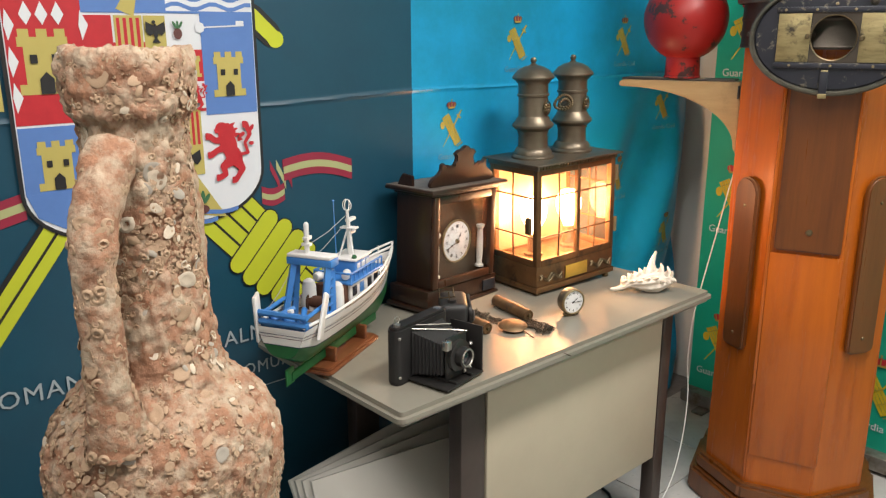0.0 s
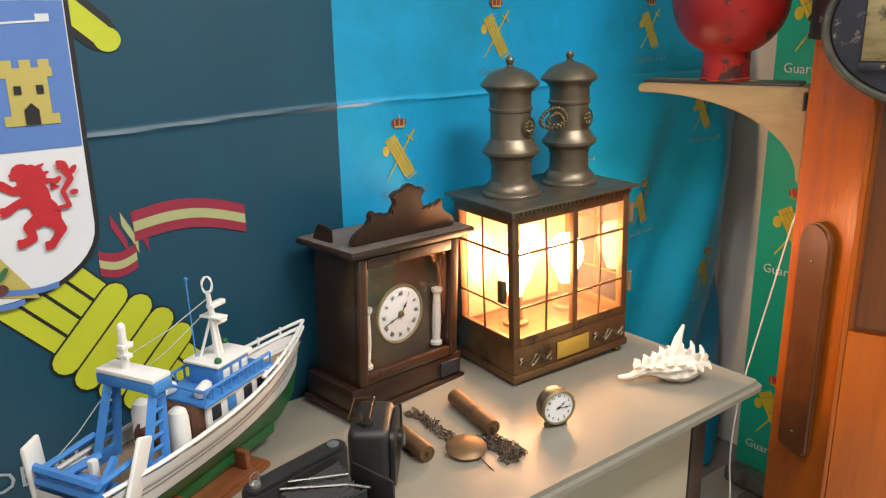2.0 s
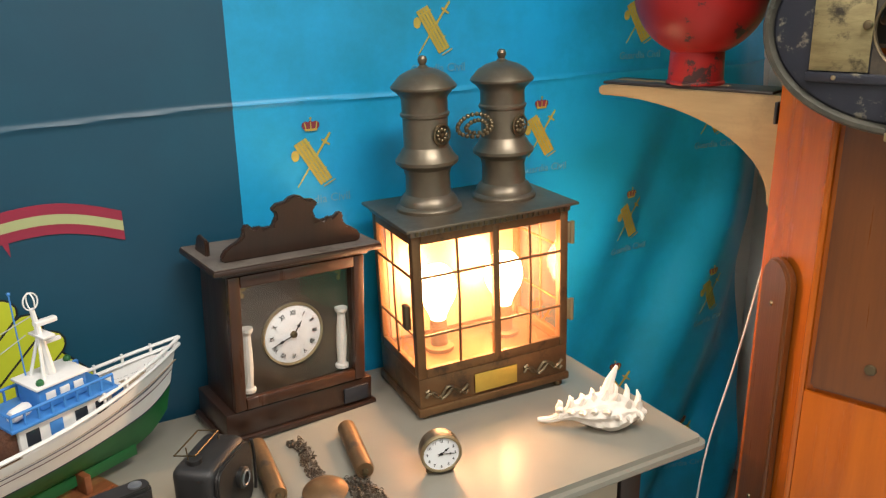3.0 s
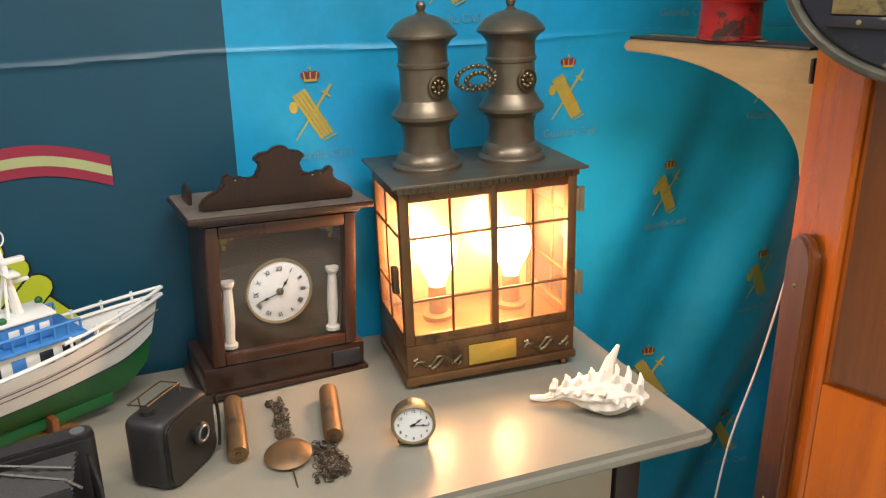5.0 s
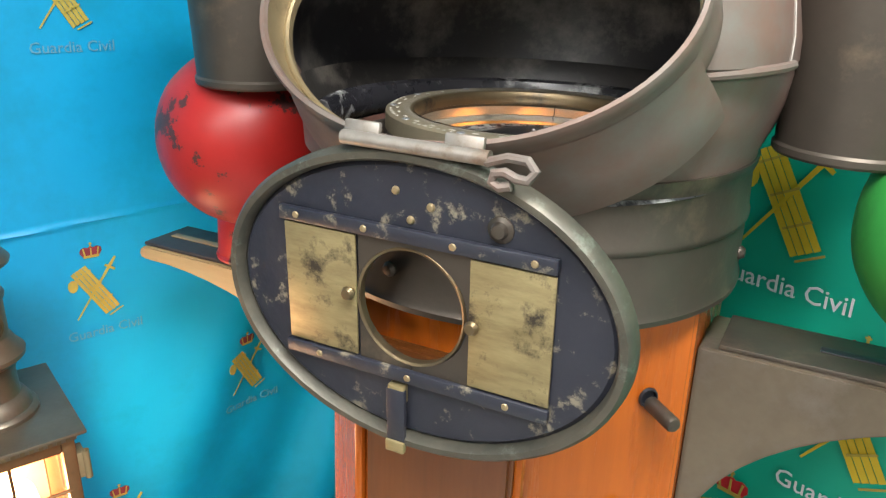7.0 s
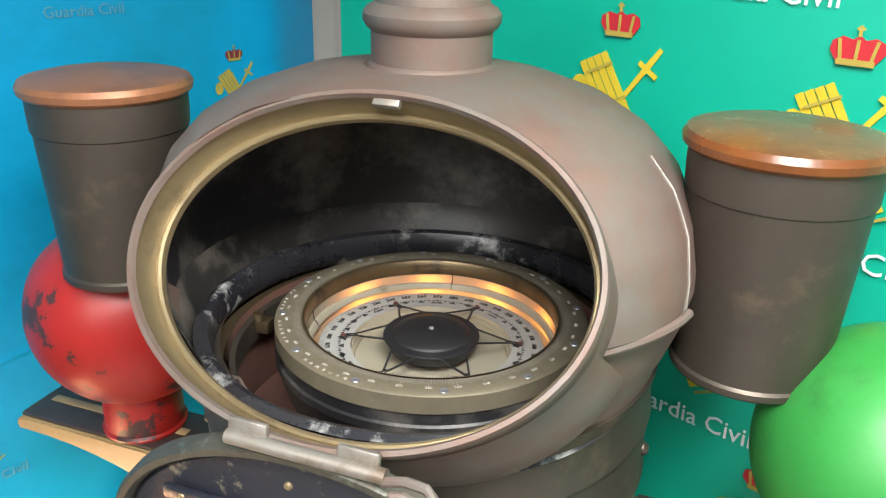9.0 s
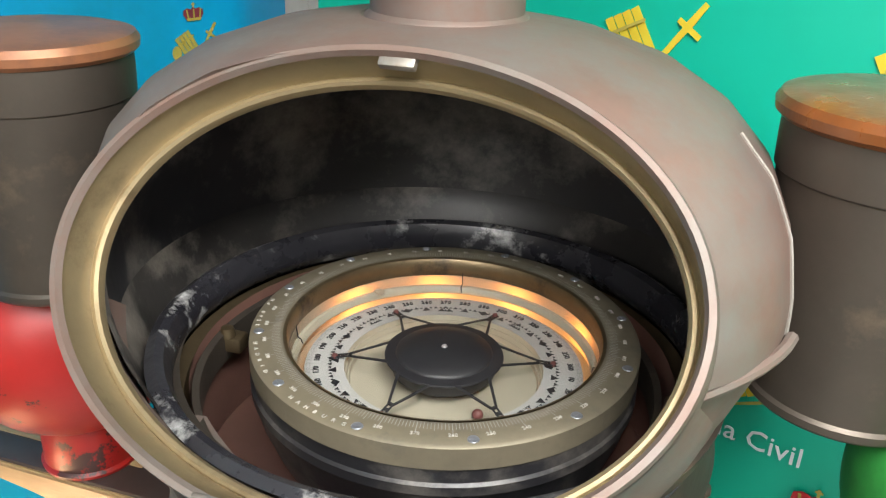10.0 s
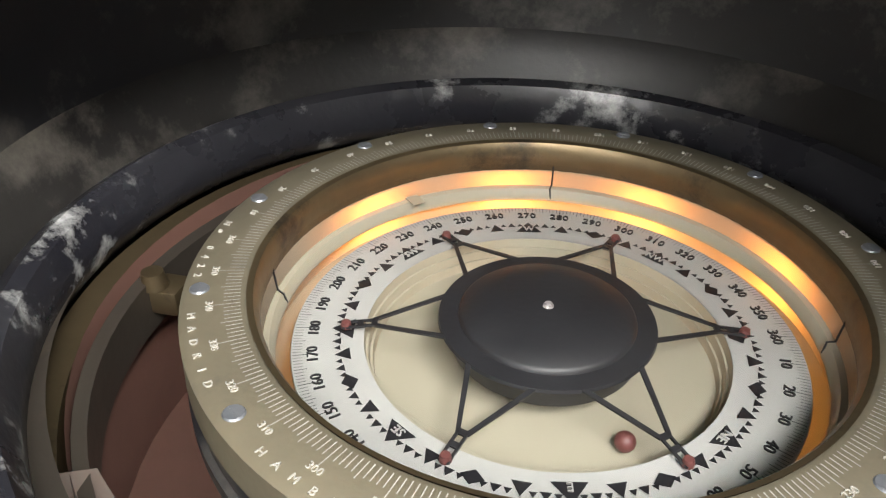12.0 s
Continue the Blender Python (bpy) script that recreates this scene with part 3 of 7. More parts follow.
xl, xr = SX - 0.268, SX + 0.268
onshield("quarter", [rect(xl, 1.34, SX - 0.12, 1.6), rect(xl, 1.6, SX - 0.12, 1.85)], M_ink_red, 0.0012)
onshield("quarter", [rect(xl, 1.2, SX - 0.13, 1.335), rect(SX + 0.137, 1.335, xr, 1.56), rect(SX - 0.12, 1.56, SX + 0.06, 1.7), rect(SX + 0.06, 1.56, xr, 1.6), [(xl, 1.2), (SX - 0.13, 1.2), (SX - 0.09, 1.12), (SX - 0.2, 1.12), (SX - 0.25, 1.15)]], M_ink_sky, 0.0013)
onshield("escutcheon", [rect(SX - 0.12, 1.1, SX + 0.03, 1.5), rect(SX - 0.12, 1.5, SX - 0.06, 1.555), rect(SX + 0.03, 1.345, SX + 0.137, 1.482)], M_ink_red, 0.0014)
onshield("white_square", [rect(SX + 0.035, 1.42, SX + 0.09, 1.478), rect(SX + 0.09, 1.352, SX + 0.137, 1.412)], M_ink_paper, 0.002)
onshield("stripe", [rect(SX - 0.05 + 0.014 * k, 1.49, SX - 0.043 + 0.014 * k, 1.55) for k in range(4)] + [rect(SX + 0.062 + 0.012 * k, 1.27, SX + 0.068 + 0.012 * k, 1.345) for k in range(5)], M_ink_red, 0.0017)
onshield("gold_field", [rect(SX - 0.055, 1.486, SX + 0.005, 1.555), rect(SX + 0.008, 1.486, SX + 0.056, 1.555), rect(SX + 0.056, 1.2, SX + 0.122, 1.35), [(SX - 0.01, 1.13), (SX + 0.17, 1.09), (SX + 0.1, 1.2), (SX + 0.02, 1.215)]], M_ink_sand, 0.0015)
onshield("castle", castle(SX - 0.2, 1.4, 1.7) + castle(SX - 0.2, 1.205, 1.35) + castle(SX + 0.2, 1.375, 1.35) + castle(SX + 0.113, 1.422, 0.62) + castle(SX - 0.2, 1.62, 1.7), M_ink_sand, 0.0019)
onshield("castle_gate", castle_gate(SX - 0.2, 1.4, 1.7) + castle_gate(SX - 0.2, 1.205, 1.35) + castle_gate(SX + 0.2, 1.375, 1.35), M_ink_black, 0.0045)
onshield("lozenge", [[(SX - 0.262 + 0.035 * a, 1.365 + 0.07 * b), (SX - 0.248 + 0.035 * a, 1.395 + 0.07 * b), (SX - 0.262 + 0.035 * a, 1.425 + 0.07 * b), (SX - 0.267 + 0.035 * a, 1.395 + 0.07 * b)] for a in (0, 4) for b in range(3)] + [[(SX - 0.238 + 0.03 * a, 1.555), (SX - 0.226 + 0.03 * a, 1.535), (SX - 0.214 + 0.03 * a, 1.555), (SX - 0.226 + 0.03 * a, 1.58)] for a in range(3)], M_ink_paper, 0.0021)
onshield("lion", beast(SX + 0.19, 1.23, 1.22) + beast(SX + 0.113, 1.373, 0.5), M_ink_red, 0.0032)
onshield("eagle", eagle(SX + 0.032, 1.522, 0.8) + eagle(SX + 0.088, 1.235, 0.9), M_ink_black, 0.005)
onshield("fruit", [oval(SX + 0.082, 1.517, 0.01, 0.012), oval(SX + 0.02, 1.24, 0.009, 0.011)] + [oval(SX + 0.03 + 0.04 * k, 1.125 - 0.004 * k, 0.014, 0.01) for k in range(3)], M_tip, 0.005)
onshield("leaf", [oval(SX + 0.03 + 0.04 * k + 0.009 * s, 1.15 - 0.004 * k + (0.006 if s == 0 else 0), 0.005, 0.014, 10, -0.6 * s) for k in range(3) for s in (-1, 0, 1)] + [oval(SX + 0.082 + 0.007 * s, 1.536, 0.003, 0.009, 8, -0.5 * s) for s in (-1, 0, 1)], M_ink_leaf, 0.0054)
for k in range(5):
    onshield("wave", waves(SX + 0.06, xr - 0.002, 1.575 + 0.02 * k, 14), M_ink_sky, 0.0019)
onshield("water", [rect(SX + 0.06, 1.565, xr, 1.672)], M_ink_paper, 0.0016)
for k in range(3):
    onshield("wave", waves(SX - 0.075 + 0.012 * k, SX + 0.2 - 0.055 * k, 1.108 - 0.018 * k, 12, 0.004, 0.005), M_ink_sky, 0.0021)
onshield("key", [strip(SX + 0.135, 1.53, SX + 0.245, 1.535, 0.0016), rect(SX + 0.225, 1.534, SX + 0.245, 1.545), oval(SX + 0.135, 1.53, 0.012, 0.012, 8)], M_ink_paper, 0.003)
onshield("broom", [strip(SX - 0.03, 1.56, SX - 0.005, 1.62, 0.02, 0.008)], M_ink_sand, 0.0019)

# great yellow rod bundle, sword and ribbons behind the shield
def rod_end(x, z, ang, w, l, n=6):
    c, s = math.cos(ang), math.sin(ang)
    loc = [(l, -w)] + [(l + w * math.sin(a), -w * math.cos(a)) for a in [k * math.pi / n for k in range(1, n)]] + [(l, w), (-l, w)] + [(-l - w * math.sin(a), w * math.cos(a)) for a in [k * math.pi / n for k in range(1, n)]] + [(-l, -w)]
    return [(x + u * c - v * s, z + u * s + v * c) for u, v in loc]


for k in range(4):
    ang = radians(47)
    x, z = -1.17 + 0.036 * k - 0.01, 1.005 - 0.034 * k + 0.01
    stuck(dark_sheet, "binding_outline", rod_end(x, z, ang, 0.0262, 0.078 - 0.006 * abs(k - 1.5)), M_ink_black, 0.003 + 0.0003 * k)
    stuck(dark_sheet, "binding", rod_end(x, z, ang, 0.0228, 0.078 - 0.006 * abs(k - 1.5)), M_ink_lime, 0.004 + 0.0003 * k)
for k in range(4):
    x0, z0 = -1.235 + 0.032 * k, 1.0 + 0.02 * k
    stuck(dark_sheet, "rod_outline", strip(x0 - 0.1, z0 + 0.11, x0 + 0.17, z0 - 0.187, 0.019), M_ink_black, 0.0012)
    stuck(dark_sheet, "rod", strip(x0 - 0.1, z0 + 0.11, x0 + 0.17, z0 - 0.187, 0.0155), M_ink_lime, 0.002)
stuck(dark_sheet, "sword_outline", strip(-1.6, 1.17, -1.9, 0.79, 0.032), M_ink_black, 0.0014)
for s in (-1, 1):
    stuck(dark_sheet, "sword_blade", strip(-1.6 + 0.012 * s, 1.16 - 0.01 * s, -1.9 + 0.012 * s, 0.78 - 0.01 * s, 0.0125), M_ink_lime, 0.0022)
stuck(dark_sheet, "hilt_outline", rod_end(-1.125, 1.535, radians(-42), 0.03, 0.03), M_ink_black, 0.0014)
stuck(dark_sheet, "hilt", rod_end(-1.125, 1.535, radians(-42), 0.018, 0.036), M_ink_lime, 0.0024)
stuck(dark_sheet, "pommel", oval(-1.09, 1.503, 0.022, 0.02), M_ink_lime, 0.003)
stuck(dark_sheet, "pale_field", rect(-2.2, 1.37, SX - 0.284, 1.62), M_ink_sand, 0.001)


def ribbon(points, w, name, material, lift):
    """A band along points."""
    up = [(x, z + w) for x, z in points]
    lo = [(x, z - w) for x, z in reversed(points)]
    stuck(dark_sheet, name, up + lo, material, lift)


def wavy(x0, x1, z0, z1, amp, n=14):
    return [(x0 + (x1 - x0) * k / n, z0 + (z1 - z0) * k / n + amp * math.sin(math.pi * k / n)) for k in range(n + 1)]


for dz, mat in ((0.018, M_ribbon_red), (0.0, M_ribbon_pale), (-0.018, M_ribbon_red)):
    ribbon([(x, z + dz) for x, z in wavy(-1.085, -0.875, 1.183, 1.163, 0.018)], 0.0095, "ribbon", mat, 0.002)
    ribbon([(x, z + dz * 0.8) for x, z in wavy(-1.15, -1.085, 1.128, 1.13, -0.01)], 0.0078, "ribbon", mat, 0.0014)
    ribbon([(x + dz, z) for x, z in ((-1.105, 1.2), (-1.09, 1.17), (-1.08, 1.145))], 0.012, "ribbon_fold", mat, 0.0008)
    ribbon([(x, z + dz) for x, z in wavy(-1.98, -1.69, 1.155, 1.178, -0.016)], 0.0095, "ribbon", mat, 0.002)


def title(text, size, x, z, material=None, spacing=1.1):
    o = new("title", words(text, size, material or M_ink_grey, "title", 0.0004, "LEFT", spacing))
    o.parent = dark_sheet
    o.matrix_basis = pose(x, folds(x, z) - 0.004, z, 90, 0, 0)


title("COMANDANCIA", 0.056, -1.84, 0.772)
title("DE ALMERÍA", 0.056, -1.375, 0.775)
title("OFICINA DE", 0.045, -1.615, 0.674)
title("COMUNICACIÓN", 0.045, -1.268, 0.678)
stuck(dark_sheet, "rule", rect(-1.85, 0.621, -1.0, 0.6235), M_ink_grey, 0.002)

# ---- green roll-up banner ----
roll = thing("rollup_banner", pose(0.75, 0.47, 0, 0, 0, 0), "green vinyl roll-up banner with yellow emblems, standing on its base", "banner")
part("sheet", box(0.003, 2.2, 2.26, 0, -1.1, 0.07, 0), M_green, roll, smooth=False)
part("base", join(box(0.11, 2.22, 0.06, 0.0, -1.1, 0.012, 0.012), box(0.2, 0.05, 0.012, 0, -0.1, 0, 0.003), box(0.2, 0.05, 0.012, 0, -2.1, 0, 0.003)), M_hinge, roll, "grey aluminium base")
part("top_rail", box(0.02, 2.2, 0.025, 0, -1.1, 2.328, 0.004), M_hinge, roll)
for i in range(-3, 8):
    for j in range(-4, 3):
        y, z = 0.047 - 0.1525 * i, 1.512 + 0.3025 * j
        if (i + j) % 2 or not (-1.6 < y < 0.38 and 0.2 < z < 2.2):
            continue
        emblem(roll, pose(-0.0035, y - 0.47, z, 0, 0, -90), (M_ink_yellow, M_ink_yellow, M_ink_red, M_ink_ochre), 1.55, True, M_ink_paper)

# ---- desk ----
TOP = 0.763
desk = thing("desk", pose(-0.59, 0.295, 0), "small cream laminate office desk with dark brown metal legs", "desk")


def rounded_rect(sx, sy, r, n=6):
    out = []
    for cx, cy, a0 in ((sx / 2 - r, sy / 2 - r, 0), (-sx / 2 + r, sy / 2 - r, 90), (-sx / 2 + r, -sy / 2 + r, 180), (sx / 2 - r, -sy / 2 + r, 270)):
        out += [(cx + r * math.cos(radians(a0 + 90 * k / n)), cy + r * math.sin(radians(a0 + 90 * k / n))) for k in range(n + 1)]
    return out


def board(outline, z0, z1, bevel):
    """A flat board in x, y with rounded edges."""
    bm = bmesh.new()
    f = bm.faces.new([bm.verts.new((x, y, z0)) for x, y in outline])
    r = bmesh.ops.extrude_face_region(bm, geom=[f])
    bmesh.ops.translate(bm, verts=[v for v in r["geom"] if isinstance(v, bmesh.types.BMVert)], vec=(0, 0, z1 - z0))
    bmesh.ops.recalc_face_normals(bm, faces=bm.faces)
    if bevel:
        bmesh.ops.bevel(bm, geom=[e for e in bm.edges if e.calc_face_angle(0) > 1.0], offset=bevel, segments=4, affect="EDGES")
    return bm


part("desktop", board(rounded_rect(1.22, 0.59, 0.02), TOP - 0.032, TOP, 0.011), M_laminate, desk, "cream laminate top with a rounded edge")
part("modesty_panel", box(0.74, 0.018, 0.5, 0.085, -0.215, 0.232, 0.002), M_panel, desk, "beige front panel")
for x in (-0.33, 0.49):
    for y in (-0.2, 0.22):
        leg = part("leg", box(0.08 if x < 0 else 0.05, 0.045, TOP - 0.045, x, y, 0.012, 0.004), M_leg, desk)
        part("foot", lathe([(0, 0), (0.016, 0), (0.016, 0.012), (0, 0.012)], 16), M_black_paint, leg, m=pose(x, y, 0))
    part("side_rail", box(0.03, 0.42, 0.05, x, 0.01, TOP - 0.083, 0.003), M_leg, desk)
for y in (-0.2, 0.22):
    part("top_rail", box(0.82, 0.03, 0.04, 0.08, y, TOP - 0.0725, 0.003), M_leg, desk)

# pale boards that lean in a stack under the desk
for i in range(4):
    b = part("foam_board", box(0.62, 0.012, 0.5, 0, 0, 0, 0.002), M_board, m=pose(-0.93 + 0.02 * i, 0.1 + 0.055 * i, 0.004, -24 + 2 * i, 0, -9 + 3 * i) @ pose(0, 0, 0, 0, -2.0 * i, 0))
    tagged(b, "thin pale grey board leaning in a stack under the desk", "board", "boards under the desk")

# ---- ship's lantern ----
LX, LY, LROT = -0.243, 0.415, -4.0
lan = thing("ship_lantern", pose(LX, LY, TOP, 0, -1.6, LROT), "brass twin-chimney ship lantern with a lit bulb, on the desk", "lantern")
LW, LD = 0.335, 0.205
part("base", join(box(LW + 0.008, LD + 0.008, 0.018, 0, 0, 0.012, 0.004), box(LW, LD, 0.062, 0, 0, 0.03, 0.003)), M_lantern, lan, "dark brass base with pressed waves")
for sx in (-1, 1):
    for sy in (-1, 1):
        part("foot", lathe([(0, 0), (0.009, 0), (0.011, 0.006), (0.008, 0.013), (0, 0.013)], 14), M_antique, lan, m=pose(sx * (LW / 2 - 0.015), sy * (LD / 2 - 0.015), -0.004))
part("name_plate", box(0.095, 0.003, 0.04, 0, 0, 0, 0.001), M_plate_gold, lan, "blank yellow brass plate", m=pose(-0.002, -LD / 2 - 0.0035, 0.037))
for x in (-0.11, 0.108):
    wv = [tube([(x - 0.045 + 0.0065 * k, -LD / 2 - 0.002, 0.052 + 0.011 * math.sin(k * 0.85 + ph) * (1 if k % 2 else 0.7) + 0.004 * ph) for k in range(15)], 0.0035, 5) for ph in (0, 1.2)]
    part("wave_relief", join(*wv), M_antique, lan)
z0, z1 = 0.092, 0.38
for sx in (-1, 1):
    for sy in (-1, 1):
        part("corner_post", box(0.018, 0.018, z1 - z0, sx * (LW / 2 - 0.009), sy * (LD / 2 - 0.009), z0, 0.002), M_lantern, lan)
for sy in (-1, 1):
    for z in (z0, z1 - 0.018):
        part("frame_rail", box(LW - 0.036, 0.012, 0.02, 0, sy * (LD / 2 - 0.006), z, 0.002), M_lantern, lan)
for sx in (-1, 1):
    for z in (z0, z1 - 0.018):
        part("frame_rail", box(0.012, LD - 0.036, 0.02, sx * (LW / 2 - 0.006), 0, z, 0.002), M_lantern, lan)
part("door_stile", box(0.014, 0.014, z1 - z0, 0.006, -LD / 2 + 0.006, z0, 0.002), M_lantern, lan)
pz = [z0 + 0.02 + (z1 - z0 - 0.038) * q for q in (0.27, 0.74)]
for y in (-LD / 2 + 0.002, LD / 2 - 0.002):
    for x0, x1 in ((-LW / 2 + 0.018, -0.001), (0.013, LW / 2 - 0.018)):
        pane = part("pane", box(x1 - x0, 0.002, z1 - z0 - 0.04, (x0 + x1) / 2, y + (0.005 if y < 0 else -0.005), z0 + 0.02, 0), M_amber, lan)
        pane.visible_shadow = False
        for z in pz:
            part("guard_wire", tube([(x0 - 0.004, y, z), (x1 + 0.004, y, z)], 0.0026, 6), M_lantern, lan)
        xm = (x0 + x1) / 2
        part("guard_wire", tube([(xm, y + 0.002, z0 + 0.016), (xm, y - 0.002 * (1 if y < 0 else -1), (z0 + z1) / 2), (xm, y + 0.002, z1 - 0.016)], 0.0026, 6), M_lantern, lan)
for x in (-LW / 2 + 0.002, LW / 2 - 0.002):
    pane = part("pane", box(0.002, LD - 0.036, z1 - z0 - 0.04, x + (0.005 if x < 0 else -0.005), 0, z0 + 0.02, 0), M_amber, lan)
    pane.visible_shadow = False
    for z in pz:
        part("guard_wire", tube([(x, -LD / 2 + 0.014, z), (x, LD / 2 - 0.014, z)], 0.0026, 6), M_lantern, lan)
    part("guard_wire", tube([(x, 0, z0 + 0.016), (x * 1.012, 0, (z0 + z1) / 2), (x, 0, z1 - 0.016)], 0.0026, 6), M_lantern, lan)
for z in (0.145, 0.31):
    part("door_hinge", join(box(0.014, 0.03, 0.042, LW / 2 + 0.005, -LD / 2 + 0.018, z, 0.002), moved(lathe([(0.005, 0), (0.005, 0.046)], 10), pose(LW / 2 + 0.012, -LD / 2 + 0.004, z - 0.002))), M_brass, lan)
part("door_catch", box(0.012, 0.02, 0.05, -LW / 2 - 0.006, -LD / 2 + 0.03, 0.19, 0.003), M_antique, lan)
roof = part("roof_plate", join(box(LW + 0.03, LD + 0.034, 0.006, 0, 0, z1 + 0.012, 0.002), box(LW + 0.006, LD + 0.008, 0.014, 0, 0, z1 - 0.001, 0.002)), M_dusty_brass, lan, "dusty grey-brown brass roof")
for i in range(28):
    part("dentil", box(0.006, 0.003, 0.009, -0.158 + 0.0117 * i, -LD / 2 - 0.005, z1 + 0.001, 0), M_antique, roof, smooth=False)
CH = [(0.064, 0.0), (0.064, 0.006), (0.06, 0.011), (0.057, 0.012), (0.056, 0.018), (0.05, 0.027), (0.0445, 0.031), (0.0435, 0.037), (0.0425, 0.066), (0.044, 0.069), (0.046, 0.078), (0.054, 0.084), (0.06, 0.089), (0.0605, 0.095), (0.056, 0.1), (0.05, 0.108), (0.047, 0.114), (0.044, 0.117), (0.043, 0.12), (0.043, 0.172), (0.046, 0.174), (0.047, 0.179), (0.0435, 0.182), (0.0435, 0.205), (0.046, 0.21), (0.053, 0.218), (0.061, 0.223), (0.062, 0.227), (0.059, 0.231), (0.045, 0.246), (0.03, 0.254), (0.016, 0.258), (0.011, 0.259), (0.008, 0.262), (0.0055, 0.264), (0.0085, 0.269), (0.009, 0.274), (0.006, 0.279), (0, 0.281)]
for x in (-0.083, 0.083):
    ch = part("chimney", lathe([(r, z * 1.035) for r, z in CH], 56), M_dusty_brass, lan, "dusty brass vented chimney", m=pose(x, 0.004, z1 + 0.0175))
    ro = [lathe([(0.021, 0), (0.021, 0.003), (0.018, 0.004), (0.017, 0.001)], 28), lathe([(0, 0.005), (0.004, 0.004), (0.005, 0)], 12)]
    for k in range(8):
        ro.append(ball(0.0045, 0.0105 * math.cos(k * math.tau / 8), 0.0105 * math.sin(k * math.tau / 8), 0.001, 8, 6))
    part("rosette", join(*ro), M_antique, ch, "pressed flower rosette", m=pose(0.013, -0.0425, 0.148, 90, 0, 17))
# beaded chain looped between the chimneys
links = []
for lx, lz, rx, rz in ((0.0, 0.158, 0.036, 0.021), (0.004, 0.155, 0.022, 0.012)):
    for k in range(22 if rx > 0.03 else 14):
        a = k * math.tau / (22 if rx > 0.03 else 14)
        links.append(ball(0.0046, lx + rx * math.cos(a), -0.038 + 0.004 * math.sin(2 * a), z1 + 0.0175 + lz + rz * math.sin(a), 8, 6))
part("bead_chain", join(*links), M_antique, lan, "looped bead chain")
# two lit bulbs, enlarged for glare, with holders; an added brass back throws light forward
part("back_plate", box(LW - 0.04, 0.004, z1 - z0 - 0.02, 0, LD / 2 - 0.016, z0 + 0.01, 0), M_reflector, lan, "bright brass back plate")
for BX in (-0.072, 0.082):
    part("bulb_holder", lathe([(0, 0.092), (0.03, 0.092), (0.03, 0.1), (0.018, 0.104), (0.018, 0.15), (0.015, 0.16), (0, 0.16)], 24), M_antique, lan, m=pose(BX, 0.01, 0))
    bulb = part("bulb", lathe([(0, 0.146), (0.014, 0.15), (0.016, 0.165), (0.025, 0.185), (0.036, 0.205), (0.041, 0.228), (0.037, 0.252), (0.024, 0.27), (0, 0.277)], 32), M_bulb, lan, "glowing warm light bulb", m=pose(BX, 0.01, 0))
    bulb.visible_shadow = False
    bl = point_lamp("lantern_bulb_light", 0, 0, 0, 3.6, (1.0, 0.46, 0.2), 0.035)
    bl.location = lan.matrix_basis @ Vector((BX, 0.01, 0.228))

# ---- bracket clock ----
clk = thing("bracket_clock", pose(-0.628, 0.5, TOP + 0.002, 0, 2.2, 7.0), "dark walnut bracket clock with carved crest and glazed door", "clock")
CW, CD = 0.272, 0.128
part("plinth", join(box(CW + 0.05, CD + 0.03, 0.012, 0, 0, 0, 0.004), box(CW + 0.035, CD + 0.018, 0.05, 0, 0, 0.012, 0.004)), M_wood_dark, clk, "moulded dark plinth")
part("plinth_block", box(0.055, 0.006, 0.032, 0.115, -CD / 2 - 0.011, 0.018, 0.002), M_black_paint, clk)
for sx in (-1, 1):
    part("side_panel", box(0.018, CD, 0.262, sx * (CW / 2 - 0.009), 0, 0.062, 0.003), M_wood_dark, clk)
part("back_panel", box(CW - 0.036, 0.012, 0.262, 0, CD / 2 - 0.006, 0.062, 0), M_wood_dark, clk)
part("top_board", box(CW, CD, 0.012, 0, 0, 0.322, 0.002), M_wood_dark, clk)
dr = part("door", join(box(0.022, 0.014, 0.258, -CW / 2 + 0.011, -CD / 2 - 0.006, 0.064, 0.003), box(0.022, 0.014, 0.258, CW / 2 - 0.011, -CD / 2 - 0.006, 0.064, 0.003), box(CW - 0.044, 0.014, 0.022, 0, -CD / 2 - 0.006, 0.064, 0.003), box(CW - 0.044, 0.014, 0.022, 0, -CD / 2 - 0.006, 0.3, 0.003)), M_wood_mid, clk, "reddish walnut door frame")
gp = part("door_glass", box(CW - 0.044, 0.002, 0.214, 0, -CD / 2 - 0.004, 0.086, 0), M_glass, dr, "clear glass pane")
gp.visible_shadow = False
part("dial_board", box(CW - 0.036, 0.006, 0.25, 0, -0.038, 0.066, 0), M_dial_board, clk, "dark brown painted dial board")
for sx in (-1, 1):
    for sz in (0, 1):
        cur = [strip(0, 0, 0.022, 0.004, 0.003, 0.001), strip(0, 0, 0.006, -0.024, 0.003, 0.001), oval(0.008, -0.008, 0.006, 0.006), oval(0.02, -0.006, 0.004, 0.003), oval(0.006, -0.022, 0.004, 0.005)]
        if sz:
            part("gilt_scroll", join_outlines([[(sx * x, z) for x, z in o] for o in cur], 0.0006), M_gilt, clk, m=pose(-sx * 0.104, -0.0422, 0.295), smooth=False)
    col = [(0.0, 0), (0.0135, 0), (0.0135, 0.006), (0.0095, 0.009), (0.0085, 0.013), (0.0105, 0.05), (0.0095, 0.085), (0.0078, 0.112), (0.0095, 0.115), (0.0125, 0.12), (0.0125, 0.126), (0, 0.126)]
    part("column", lathe(col, 12), M_alabaster, clk, "turned white column", m=pose(sx * 0.098, -0.0505, 0.088), angle=20)
